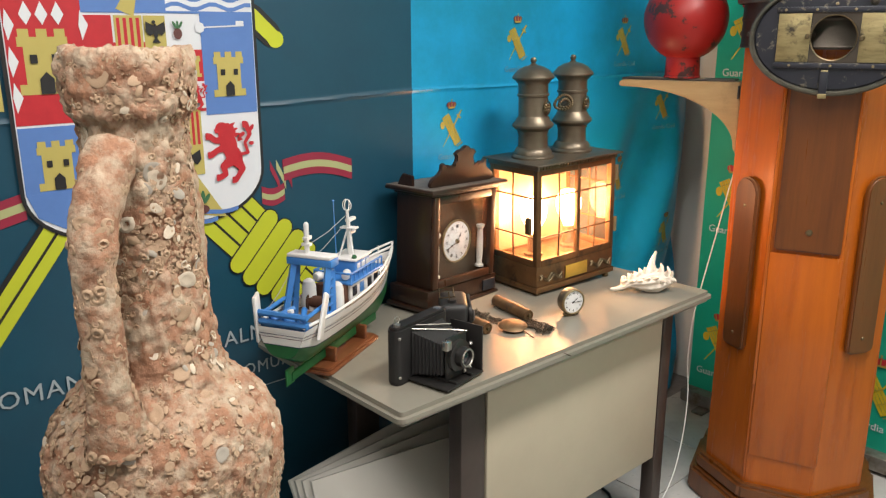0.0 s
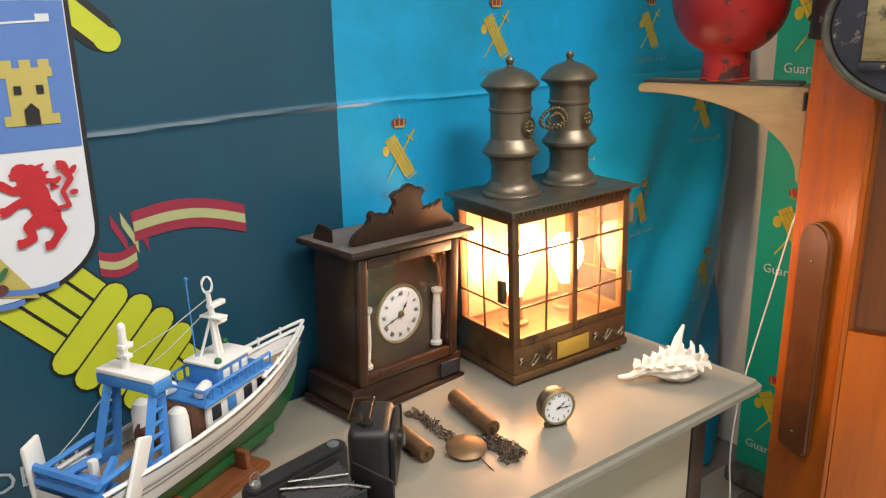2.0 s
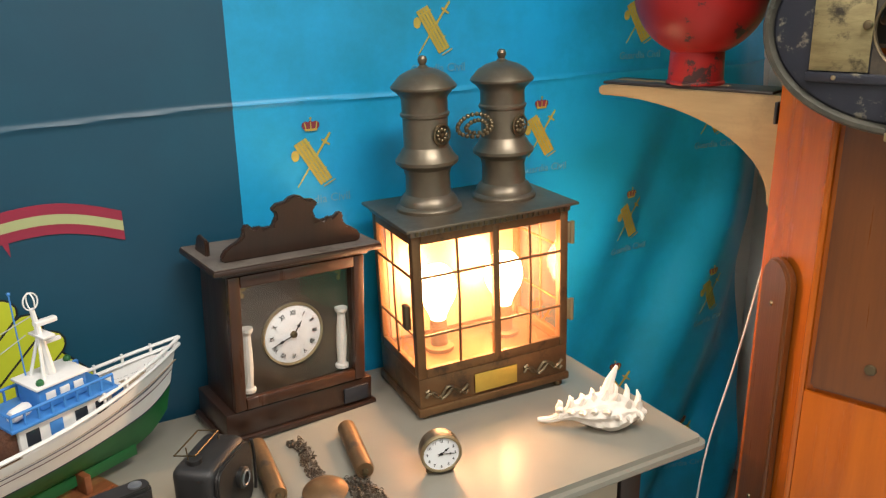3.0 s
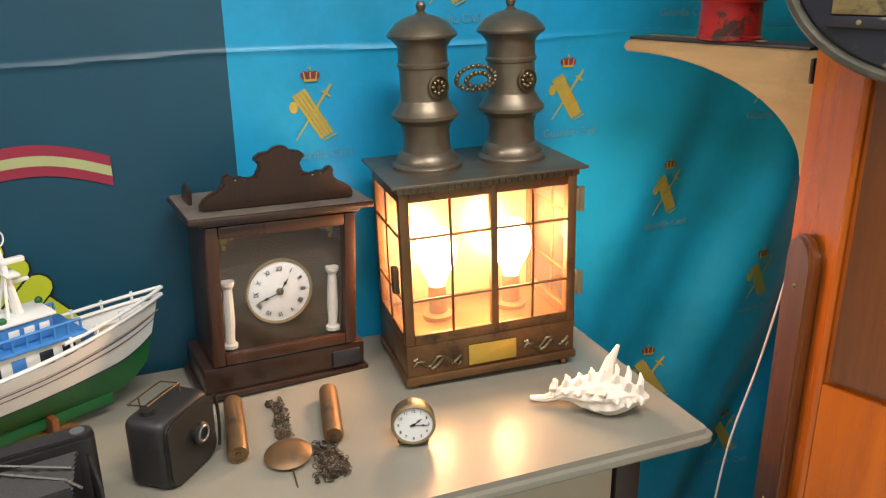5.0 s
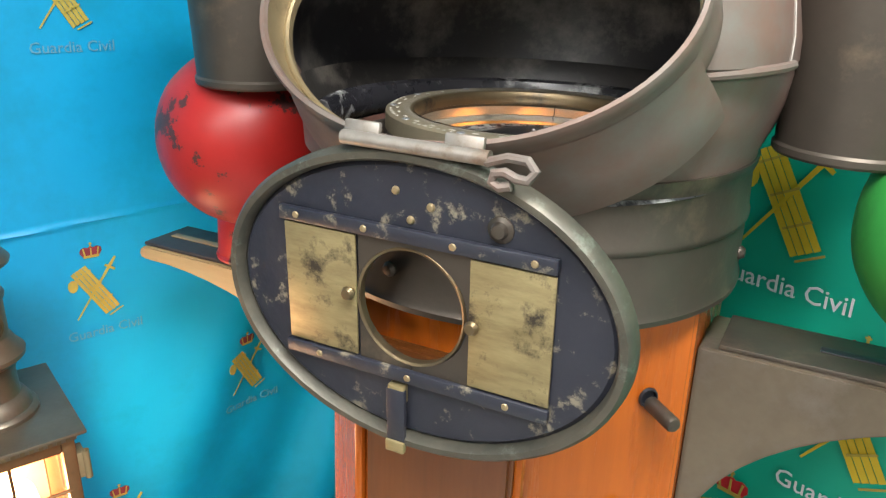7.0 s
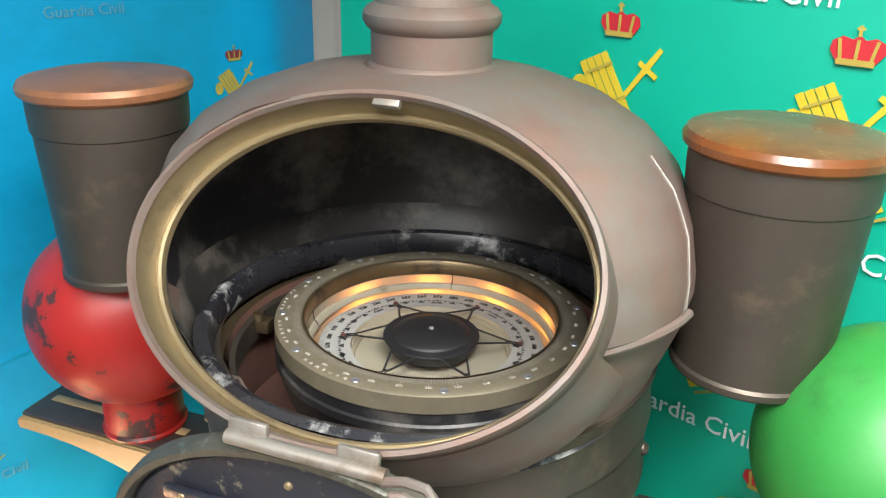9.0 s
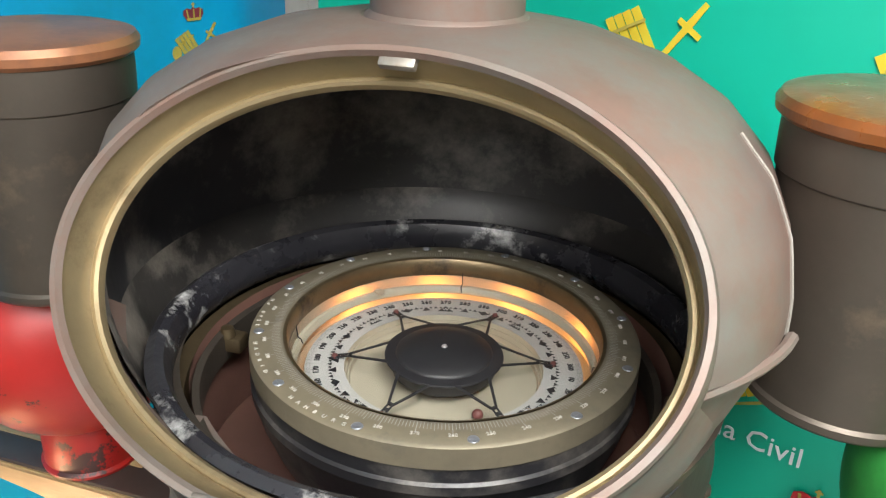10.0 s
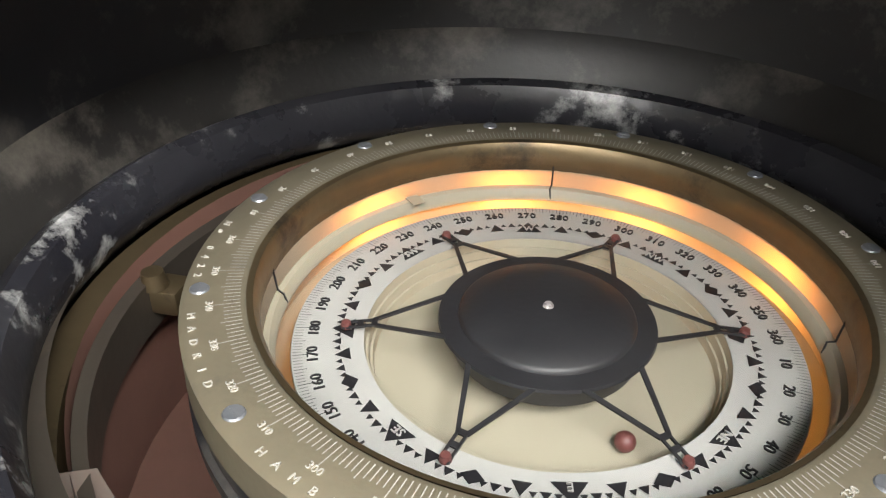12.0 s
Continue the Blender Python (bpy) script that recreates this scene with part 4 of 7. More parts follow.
dial = part("dial", moved(lathe([(0, 0.004), (0.052, 0.003), (0.054, 0.002), (0.054, 0)], 56), Matrix.Rotation(radians(90), 4, "X")), M_enamel, clk, "round white enamel dial", m=pose(-0.002, -0.0415, 0.178) @ Matrix.Diagonal((1.08, 1, 1.08, 1)))
part("dial_bezel", moved(lathe([(0.053, 0), (0.054, 0.005), (0.057, 0.006), (0.0585, 0.003), (0.0585, 0)], 56), Matrix.Rotation(radians(90), 4, "X")), M_brass, dial)
numer = []
for i, s in enumerate(("XII", "I", "II", "III", "IIII", "V", "VI", "VII", "VIII", "IX", "X", "XI")):
    numer.append((s, 0.0125, pose(0, -0.0045, 0, 90) @ pose(0, 0, 0, 0, 0, -30 * i) @ Matrix.Translation((0, 0.0405, 0)) @ Matrix.Diagonal((0.72, 1, 1, 1))))


def hand(length, w, name, angle, parent, material, y):
    """A clock pointer; angle in degrees, clockwise from twelve."""
    return part(name, join_outlines([strip(0, -0.006, 0, length * 0.55, w * 0.7, w * 0.5), oval(0, length * 0.62, w * 1.7, length * 0.1), strip(0, length * 0.7, 0, length, w * 0.8, 0.0003), oval(0, 0, w * 2.2, w * 2.2)], 0.0006), material, parent, m=pose(0, y, 0, 0, angle, 0), smooth=False)


lettering(numer, M_ink_black, "roman_numerals", dial, "black roman numerals")
hand(0.028, 0.0018, "hour_pointer", 33, dial, M_ink_black, -0.007)
hand(0.041, 0.0015, "minute_pointer", 250, dial, M_ink_black, -0.0085)
part("hub", moved(lathe([(0, 0.011), (0.005, 0.01), (0.0065, 0.006), (0.0065, 0.004)], 14), Matrix.Rotation(radians(90), 4, "X")), M_antique, dial)
part("cornice", join(box(CW + 0.02, CD + 0.014, 0.01, 0, -0.004, 0.322, 0.003), box(CW + 0.062, CD + 0.05, 0.012, 0, -0.006, 0.332, 0.005)), M_wood_dark, clk, "dusty moulded cornice")
part("cornice_top", box(CW + 0.056, CD + 0.044, 0.0015, 0, -0.006, 0.344, 0), M_wood_dust_sheen, clk, "thick grey dust on the cornice", smooth=False)
half = [(0.135, 0), (0.14, 0.008), (0.132, 0.022), (0.12, 0.03), (0.108, 0.036), (0.098, 0.046), (0.1, 0.06), (0.09, 0.066), (0.076, 0.054), (0.068, 0.06), (0.06, 0.052), (0.052, 0.056), (0.042, 0.054), (0.044, 0.062), (0.036, 0.068), (0.038, 0.08), (0.048, 0.086), (0.036, 0.096), (0.02, 0.098), (0.012, 0.105), (0.0, 0.108)]
part("crest", slab(half + [(-x, z) for x, z in reversed(half[:-1])], 0.012, 0.003), M_wood_dark, clk, "carved scrolled crest", m=pose(0, -CD / 2 + 0.004, 0.345, 6))
part("side_cresting", slab([(0, 0), (0.06, 0), (0.058, 0.03), (0.02, 0.034), (0.01, 0.02)], 0.008, 0.002), M_wood_dark, clk, m=pose(-CW / 2 - 0.01, 0.055, 0.3435, 0, 0, -90))

# ---- binnacle ----
TURN_B = math.degrees(math.atan2(-0.93, 0.36))
BIN = pose(0.328, -0.142, 0, 0, 0, TURN_B)


def boolean_cut(ob, cutter, material):
    """Cuts the cutter out of ob for good."""
    mod = ob.modifiers.new("cut", "BOOLEAN")
    mod.operation, mod.object, mod.solver = "DIFFERENCE", cutter, "EXACT"
    me = bpy.data.meshes.new_from_object(ob.evaluated_get(bpy.context.evaluated_depsgraph_get()))
    ob.modifiers.clear()
    old = ob.data
    ob.data = me
    bpy.data.meshes.remove(old)
    me.materials.clear()
    me.materials.append(material)
    me.shade_smooth()
    me.set_sharp_from_angle(angle=radians(35))


def ellipse_loft(rings, steps=96):
    """Rings of (a, b, y) across x, z."""
    bm = bmesh.new()
    rows = [[bm.verts.new((a * math.cos(k * math.tau / steps), y, b * math.sin(k * math.tau / steps))) for k in range(steps)] for a, b, y in rings]
    for p, q in zip(rows, rows[1:]):
        for k in range(steps):
            bm.faces.new((p[k], p[(k + 1) % steps], q[(k + 1) % steps], q[k]))
    return bm


def octagon(ap, z0, z1, ap2=None, bevel=0.004):
    bm = bmesh.new()
    rr = [[bm.verts.new((a / math.cos(math.pi / 8) * math.cos(math.pi / 8 + k * math.pi / 4), a / math.cos(math.pi / 8) * math.sin(math.pi / 8 + k * math.pi / 4), z)) for k in range(8)] for a, z in ((ap, z0), (ap2 or ap, z1))]
    for k in range(8):
        bm.faces.new((rr[0][k], rr[0][(k + 1) % 8], rr[1][(k + 1) % 8], rr[1][k]))
    bm.faces.new(rr[0]), bm.faces.new(rr[1])
    bmesh.ops.recalc_face_normals(bm, faces=bm.faces)
    bmesh.ops.bevel(bm, geom=bm.edges[:], offset=bevel, segments=2, affect="EDGES")
    return bm


def round_top(w, h, n=14, foot=0.0):
    """Outline of a board with a half-round head, and foot corners rounded."""
    out = [(-w / 2 + foot, 0), (w / 2 - foot, 0), (w / 2, foot)] if foot else [(-w / 2, 0), (w / 2, 0)]
    out += [(w / 2 * math.cos(math.pi * k / n), h - w / 2 + w / 2 * math.sin(math.pi * k / n)) for k in range(n + 1)]
    return out + ([(-w / 2, foot)] if foot else [])


binnacle = thing("binnacle", BIN, "octagonal wooden ship's binnacle with copper hood and open oval lid", "binnacle")
CX, CY, AP = -0.01, 0.035, 0.235          # the pillar's axis, and half its width across flats
ctr = Matrix.Translation((CX, CY, 0))
part("pillar", octagon(AP, 0.13, 1.49, AP - 0.004), M_wood, binnacle, "orange varnished octagonal wooden pillar", m=ctr)
for z0, z1, ap in ((0, 0.085, AP + 0.05), (0.085, 0.135, AP + 0.03)):
    part("plinth", octagon(ap, z0, z1, ap - 0.004, 0.01), M_wood_red, binnacle, "dark stained plinth moulding", m=ctr)
# corner beads down the front facet
for sx in (-1, 1):
    part("corner_bead", box(0.012, 0.012, 1.0, sx * AP * math.tan(math.pi / 8), -AP, 0.47, 0.005), M_wood, binnacle, m=ctr)
# front door panel, with a rounded frame groove
fy = CY - AP
door = part("access_panel", slab([(-0.088, 0), (0.088, 0), (0.088, 0.5)] + [(0.068 + 0.02 * math.cos(a), 0.5 + 0.02 * math.sin(a)) for a in (0.4, 0.8, 1.2)] + [(-0.068 - 0.02 * math.cos(a), 0.5 + 0.02 * math.sin(a)) for a in (1.2, 0.8, 0.4)] + [(-0.088, 0.5)], 0.014, 0.005), M_wood_red, binnacle, "reddish raised wooden access panel", m=Matrix.Translation((-0.004, fy - 0.0138, 0.905)))
for z in (0.06, 0.49):
    part("screw", lathe([(0, 0.004), (0.008, 0.003), (0.0095, 0), (0.0095, -0.004)], 16), M_antique, door, m=pose(0, -0.001, z, 90))
part("lower_panel", box(0.196, 0.01, 0.66, 0, -0.003, 0, 0.004), M_wood, binnacle, m=Matrix.Translation((-0.004, fy, 0.235)))


def facet(k):
    """The pose of facet k: 0 in front, counting to the right; its face looks along -y."""
    return ctr @ pose(0, 0, 0, 0, 0, 45 * k) @ Matrix.Translation((0, -AP, 0))


for k, z in ((-1, 0.56), (1, 0.6)):
    s = part("magnet_slat", slab(round_top(0.098, 0.54 if k < 0 else 0.53, foot=0.012), 0.02, 0.006, 3), M_wood_red, binnacle, "reddish round-headed wooden cover board", m=facet(k) @ Matrix.Translation((0, -0.0195, z)))
    for zz in (0.05, 0.455):
        part("screw", lathe([(0, 0.003), (0.004, 0.002), (0.005, 0), (0.005, -0.003)], 12), M_antique, s, m=pose(0, -0.001, zz, 90))
# adjusting pin and plugged hole on the right-hand facet
part("steel_pin", moved(lathe([(0, 0.046), (0.007, 0.045), (0.0085, 0.042), (0.0085, 0.0), (0, -0.01)], 20), Matrix.Rotation(radians(90), 4, "X")), M_grey_brass, binnacle, "dull steel adjusting pin", m=facet(1) @ Matrix.Translation((0.05, 0, 1.366)))
part("keyhole", moved(lathe([(0.0115, -0.002), (0.0105, 0.001), (0.009, 0.001), (0.0085, -0.004), (0, -0.004)], 20), Matrix.Rotation(radians(90), 4, "X")), M_black_paint, binnacle, m=facet(1) @ Matrix.Translation((0.046, -0.001, 1.374)))
part("bolt_hole", moved(lathe([(0.01, -0.002), (0.0095, 0.001), (0.007, 0.001), (0.006, -0.003), (0, -0.003)], 20), Matrix.Rotation(radians(90), 4, "X")), M_antique, binnacle, m=facet(1) @ Matrix.Translation((0.019, -0.001, 1.241)))

# metal collar between the pillar and the hood
HC = Matrix.Translation((CX, 0.02, 0))
HD = Matrix.Translation((CX - 0.01, 0.02, 0)) @ Matrix.Diagonal((1.045, 1, 1, 1))
CR = 0.252
part("collar", lathe([(CR - 0.02, 1.472), (CR + 0.002, 1.472), (CR + 0.003, 1.478), (CR, 1.484), (CR, 1.547), (CR + 0.0025, 1.55), (CR + 0.003, 1.554), (CR + 0.001, 1.558), (CR - 0.001, 1.6), (CR + 0.001, 1.606), (CR + 0.003, 1.611), (CR + 0.004, 1.618), (CR - 0.02, 1.618)], 96), M_grey_brass, binnacle, "dull brown brass collar with raised bands", m=HC)
for a in (-150, -100, -50, 0, 60, 120, 180):
    part("rivet", lathe([(0, 0.007), (0.005, 0.006), (0.008, 0.002), (0.008, -0.004)], 12), M_grey_brass, binnacle, m=HC @ pose(0, 0, 0, 0, 0, a) @ pose(CR, 0, 1.512, 0, 90, 0))

# the hood: a dome cut by a tilted oval mouth
MOUTH = pose(-0.004, -0.194, 1.78, -38, 0, 0) @ Matrix.Diagonal((1.022, 1, 1.02, 1))       # its y runs into the hood
DOME = [(0.25, 1.6), (0.252, 1.625), (0.262, 1.65), (0.272, 1.68), (0.277, 1.71), (0.275, 1.745), (0.266, 1.785), (0.249, 1.822), (0.221, 1.853), (0.181, 1.879), (0.131, 1.897), (0.086, 1.905), (0.06, 1.907)]


def swell(theta, z):
    """How far the hood bulges towards the right-hand lamp housing, over a flat ledge."""
    up = max(0.0, min(1.0, (z - 1.716) / 0.008))
    down = max(0.0, min(1.0, (1.9 - z) / 0.12))
    return 0.012 * math.exp(-((theta - 62) / 20) ** 2) * up * down * down * (3 - 2 * down)


FINE = [(float(np.interp(z, [d[1] for d in DOME], [d[0] for d in DOME])), z) for z in sorted({d[1] for d in DOME} | {1.714 + 0.002 * k for k in range(8)} | {1.735 + 0.01 * k for k in range(16)})]
skin = lathe(FINE + [(r - 0.004, z - 0.003) for r, z in reversed(DOME)] + FINE[:1], 192)
for v in skin.verts:
    r = math.hypot(v.co.x, v.co.y)
    if r > float(np.interp(v.co.z, [d[1] for d in DOME], [d[0] for d in DOME])) - 0.0012:
        grow_by = swell(math.degrees(math.atan2(v.co.x, -v.co.y)), v.co.z) / max(r, 0.01)
        v.co.x, v.co.y = v.co.x * (1 + grow_by), v.co.y * (1 + grow_by)
shell = part("hood", skin, M_bronze, m=HD)
cut2 = part("cutter_b", ellipse_loft([(0.0001, 0.0001, -0.3), (0.2095, 0.1515, -0.3), (0.2095, 0.1515, 0.17), (0.0001, 0.0001, 0.17)]), None)
cut2.matrix_world = MOUTH
cut3 = part("cutter_c", ellipse_loft([(0.0001, 0.0001, -0.3), (0.211, 0.153, -0.3), (0.211, 0.153, 0.17), (0.0001, 0.0001, 0.17)]), None)
cut3.matrix_world = MOUTH
bpy.context.view_layer.update()
boolean_cut(shell, cut2, M_bronze)
LOW = [d for d in DOME[1:] if d[1] < 1.69]
HIGH = LOW[-1:] + [d for d in DOME if d[1] >= 1.69]


def lining(rows, closed):
    inner = [(r - 0.013, z - 0.012) for r, z in reversed(rows)]
    top = [(0.0, 1.898), (0.0, 1.892)] if closed else []
    return lathe([(r - 0.009, z - 0.008) for r, z in rows] + top + inner + [(rows[0][0] - 0.009, rows[0][1] - 0.008)], 128)


liner = part("hood_lining", lining(HIGH, True), M_soot, m=HD)
boolean_cut(liner, cut3, M_soot)
skirt = part("lining_skirt", lining(LOW, False), M_soot_dusty_lit, m=HD)
boolean_cut(skirt, cut3, M_soot_dusty_lit)
for c in (cut2, cut3):
    bpy.data.objects.remove(c)
shell.parent, liner.parent, skirt.parent = binnacle, binnacle, binnacle
skirt["label"] = "dusty grey-black lower lining"
shell["label"], liner["label"] = "pinkish patinated copper dome", "sooty black sheet-metal lining"
# skirt, rolled rim and inner brass seat of the mouth
part("mouth_skirt", ellipse_loft([(0.2135, 0.1555, 0.056), (0.216, 0.158, 0.046), (0.214, 0.156, 0.03), (0.212, 0.154, 0.012), (0.213, 0.155, 0.004), (0.211, 0.153, -0.001), (0.207, 0.149, -0.001), (0.205, 0.147, 0.004)]), M_bronze, binnacle, "rolled copper rim of the oval opening", m=MOUTH)
part("mouth_flange", ellipse_loft([(0.207, 0.149, 0.002), (0.2068, 0.1488, 0.01), (0.206, 0.148, 0.03), (0.2045, 0.1465, 0.033), (0.203, 0.145, 0.0315), (0.2005, 0.1425, 0.0312), (0.1985, 0.1405, 0.0335), (0.1982, 0.1402, 0.037), (0.199, 0.141, 0.042)]), M_brass, binnacle, "worn brass seat inside the opening", m=MOUTH)
part("mouth_backing", ellipse_loft([(0.1988, 0.1408, 0.041), (0.208, 0.15, 0.043), (0.2105, 0.1525, 0.048)]), M_soot, binnacle, m=MOUTH)
part("catch", box(0.026, 0.008, 0.011, 0, 0, 0, 0.002), M_hinge, binnacle, "small pale metal catch", m=MOUTH @ pose(-0.006, 0.008, 0.1405))
# side cheeks where the lamp housings join, with soldered seams
def on_dome(theta, z, out=0.0):
    """A place on the dome's outside, theta degrees round to the right from the front."""
    r = float(np.interp(z, [d[1] for d in DOME], [d[0] for d in DOME])) + out
    return (CX - 0.01 + 1.045 * r * math.sin(radians(theta)), 0.02 - r * math.cos(radians(theta)), z)


def on_swell(theta, z, out=0.0):
    return on_dome(theta, z, out + swell(theta, z))


part("solder_seam", tube([on_swell(47 + 3.2 * k, 1.7245 - 0.001 * (8 - k), 0.002 + 0.0004 * k) for k in range(9)], 0.0045, 8, radii=[0.002] + [0.0045] * 8), M_bronze, binnacle, "raised copper seam along the ledge")
part("solder_line", tube([on_swell(73 + 0.8 * k, 1.724 + 0.0125 * k, 0.001) for k in range(11)], 0.0014, 6), M_hinge, binnacle, "pale solder line beside the lamp housing")
# flaring collar from the rim of the mouth back to the dome
flare = bmesh.new()
rows = [[flare.verts.new((a * math.cos(t), y, b * math.sin(t))) for t in [radians(192 + 156 * k / 60) for k in range(61)]] for a, b, y in ((0.2135, 0.1555, 0.02), (0.2165, 0.1585, 0.046), (0.223, 0.166, 0.07), (0.228, 0.172, 0.092), (0.23, 0.175, 0.115))]
for p, q in zip(rows, rows[1:]):
    for k in range(60):
        flare.faces.new((p[k], p[k + 1], q[k + 1], q[k]))
part("mouth_collar", flare, M_bronze, binnacle, "copper neck between the opening and the dome", m=MOUTH)
# sloping underside of the mouth, down to the collar
under = bmesh.new()
rows = [[under.verts.new((a * math.cos(t), y, b * math.sin(t))) for t in [radians(222 + 96 * k / 48) for k in range(49)]] for a, b, y in ((0.2125, 0.1545, 0.02), (0.2145, 0.1565, 0.05), (0.216, 0.16, 0.085), (0.212, 0.162, 0.12), (0.2, 0.16, 0.15))]
for p, q in zip(rows, rows[1:]):
    for k in range(48):
        under.faces.new((p[k], p[k + 1], q[k + 1], q[k]))
part("mouth_underside", under, M_bronze, binnacle, "copper underside sloping from the opening to the collar", m=MOUTH)
# short chimney
part("chimney", lathe([(0.068, 1.898), (0.066, 1.906), (0.0615, 1.91), (0.0615, 1.94), (0.066, 1.944), (0.0695, 1.95), (0.0695, 1.957), (0.065, 1.963), (0.058, 1.967), (0.056, 1.985), (0.045, 2.01), (0.0, 2.018)], 64), M_bronze, binnacle, "short copper chimney with a rolled band", m=Matrix.Translation((-0.017, 0.03, 0)))

# lamp housings on both cheeks
for sx, x, y, zb in ((-1, -0.382, -0.03, 1.64), (1, 0.33, 0.035, 1.63)):
    can = part("lamp_housing", lathe([(0, zb), (0.074, zb), (0.0765, zb + 0.003), (0.0765, zb + 0.009), (0.074, zb + 0.012), (0.0835, 1.816), (0.0855, 1.818), (0.0865, 1.842), (0.0865, 1.856), (0, 1.856)], 64), M_grey_brass, binnacle, "cylindrical dull brass lamp housing", m=Matrix.Translation((x, y, 0)))
    part("housing_lid", lathe([(0, 1.855), (0.088, 1.855), (0.0925, 1.859), (0.0935, 1.866), (0.09, 1.872), (0.078, 1.875), (0, 1.877)], 64), M_lid_copper if sx < 0 else M_wood_red, can, "turned reddish lid")

# hinge, hook and hanging oval lid
part("hinge", join(box(0.036, 0.006, 0.018, -0.058, 0.004, 0, 0.002), box(0.036, 0.006, 0.018, 0.04, 0.004, 0, 0.002), moved(lathe([(0.0065, -0.075), (0.0065, 0.065), (0, 0.065)], 16), pose(0, 0, 0.002, 0, 90, 0))), M_hinge, binnacle, "worn bare-metal hinge", m=pose(0.012, -0.296, 1.654, -10))
hk = [(0.075, -0.298, 1.653), (0.095, -0.3, 1.66), (0.112, -0.302, 1.66), (0.119, -0.303, 1.653), (0.114, -0.304, 1.645), (0.104, -0.304, 1.645), (0.094, -0.304, 1.649), (0.085, -0.304, 1.647), (0.083, -0.304, 1.64), (0.09, -0.304, 1.636), (0.1, -0.304, 1.639)]
part("hook", tube(hk, 0.0042, 8), M_bronze, binnacle, "bent copper wire hook")
LID = pose(0.0, -0.279, 1.503, 2.5, 0, 0)
lid = part("lid", ellipse_loft([(0.054, 0.0565, 0.004), (0.054, 0.0565, -0.002), (0.16, 0.105, -0.002), (0.19, 0.132, -0.001), (0.196, 0.138, 0.004)]), M_lid_black, binnacle, "oval lid in chipped black paint, hanging open", m=LID)
part("lid_rim", ellipse_loft([(0.194, 0.136, 0.004), (0.195, 0.137, -0.006), (0.198, 0.14, -0.011), (0.204, 0.146, -0.011), (0.208, 0.15, -0.006), (0.209, 0.151, 0.008), (0.2, 0.142, 0.014)]), M_verdigris, lid, "greenish worn brass rim")
part("window_ring", ellipse_loft([(0.0535, 0.056, 0.004), (0.0535, 0.056, -0.004), (0.056, 0.0585, -0.0055), (0.0575, 0.06, -0.003)]), M_antique, lid)
for x, w in ((-0.096, 0.08), (0.1, 0.078)):
    part("shutter_plate", box(w, 0.003, 0.124, x, -0.0055, -0.062, 0.001), M_plate_brass, lid, "scratched yellow brass sliding shutter")
part("shutter_back", slab([(0.06, -0.066), (0.06, 0.066), (-0.056, 0.066), (-0.056, -0.066), (0.0, -0.066), (0, -0.058)] + [(0.0575 * math.sin(a), -0.0575 * math.cos(a)) for a in [-k * math.tau / 24 for k in range(1, 24)]] + [(0.001, -0.058), (0.001, -0.066)], 0.002), M_grey_brass, lid, m=Matrix.Translation((0.002, -0.0045, 0)))
for z in (-0.071, 0.071):
    part("shutter_rail", box(0.28, 0.007, 0.014, 0, -0.006, z - 0.007, 0.002), M_lid_black, lid, "black slide rail with brass wear")
for x in (-0.062, 0.066):
    part("shutter_knob", lathe([(0, 0.009), (0.005, 0.008), (0.007, 0.004), (0.005, 0), (0.005, -0.002)], 14), M_antique, lid, m=pose(x, -0.008, 0.0 if x > 0 else 0.004, 90))
for x, z in ((-0.12, 0.071), (-0.045, 0.071), (0.045, 0.071), (0.12, 0.071), (-0.1, -0.071), (0.0, -0.071), (0.1, -0.071), (0.0, 0.085), (0.02, 0.1), (-0.015, 0.11)):
    part("rivet", lathe([(0, 0.003), (0.003, 0.0022), (0.0042, 0), (0.0042, -0.002)], 10), M_brass, lid, m=pose(x, -0.0085 if abs(z) < 0.08 else -0.002, z, 90))
part("stud", lathe([(0, 0.008), (0.006, 0.007), (0.008, 0.003), (0.012, 0.001), (0.012, -0.002)], 16), M_grey_brass, lid, m=pose(0.086, -0.002, 0.092, 90))
latch = part("latch", box(0.02, 0.006, 0.066, 0, 0, 0, 0.0015), M_lid_black, lid, "black spring latch with brass tip", m=pose(-0.012, -0.009, -0.152))
part("latch_tip", box(0.021, 0.007, 0.013, 0, 0, 0, 0.002), M_plate_brass, latch, m=pose(0, -0.002, -0.004))
part("latch_block", box(0.018, 0.01, 0.02, 0, 0, 0, 0.002), M_plate_brass, latch, m=pose(0, 0.003, 0.05))

# side brackets that carry the iron globes
def bracket(length, drop, material, label, sx, z):
    pts = [(0, 0), (length - 0.02, 0), (length - 0.004, -0.004), (length, -0.012), (length - 0.004, -0.022)]
    pts += [(length - 0.02 - (length - 0.03) * math.sin(a) , -0.022 - (drop - 0.02) * (1 - math.cos(a))) for a in [k * math.pi / 28 for k in range(1, 15)]]
    pts += [(0, -drop - 0.02)]
    b = part("bracket", moved(slab([(sx * p, q) for p, q in pts], 0.1, 0.003), Matrix.Translation((0, -0.05, 0))), material, binnacle, label, m=pose(CX + sx * (AP - 0.002), 0.01, z))
    part("bracket_top", box(length - 0.03, 0.092, 0.006, sx * (length / 2 + 0.005), 0, 0, 0.002), M_leg if sx < 0 else M_grey_brass, b, "dark metal top strip")
    part("bracket_slot", box(length * 0.62, 0.014, 0.003, sx * (length * 0.62), 0, 0.0045, 0.001), M_wood_pale if sx < 0 else M_black_paint, b, "long slot in the top")
    return b


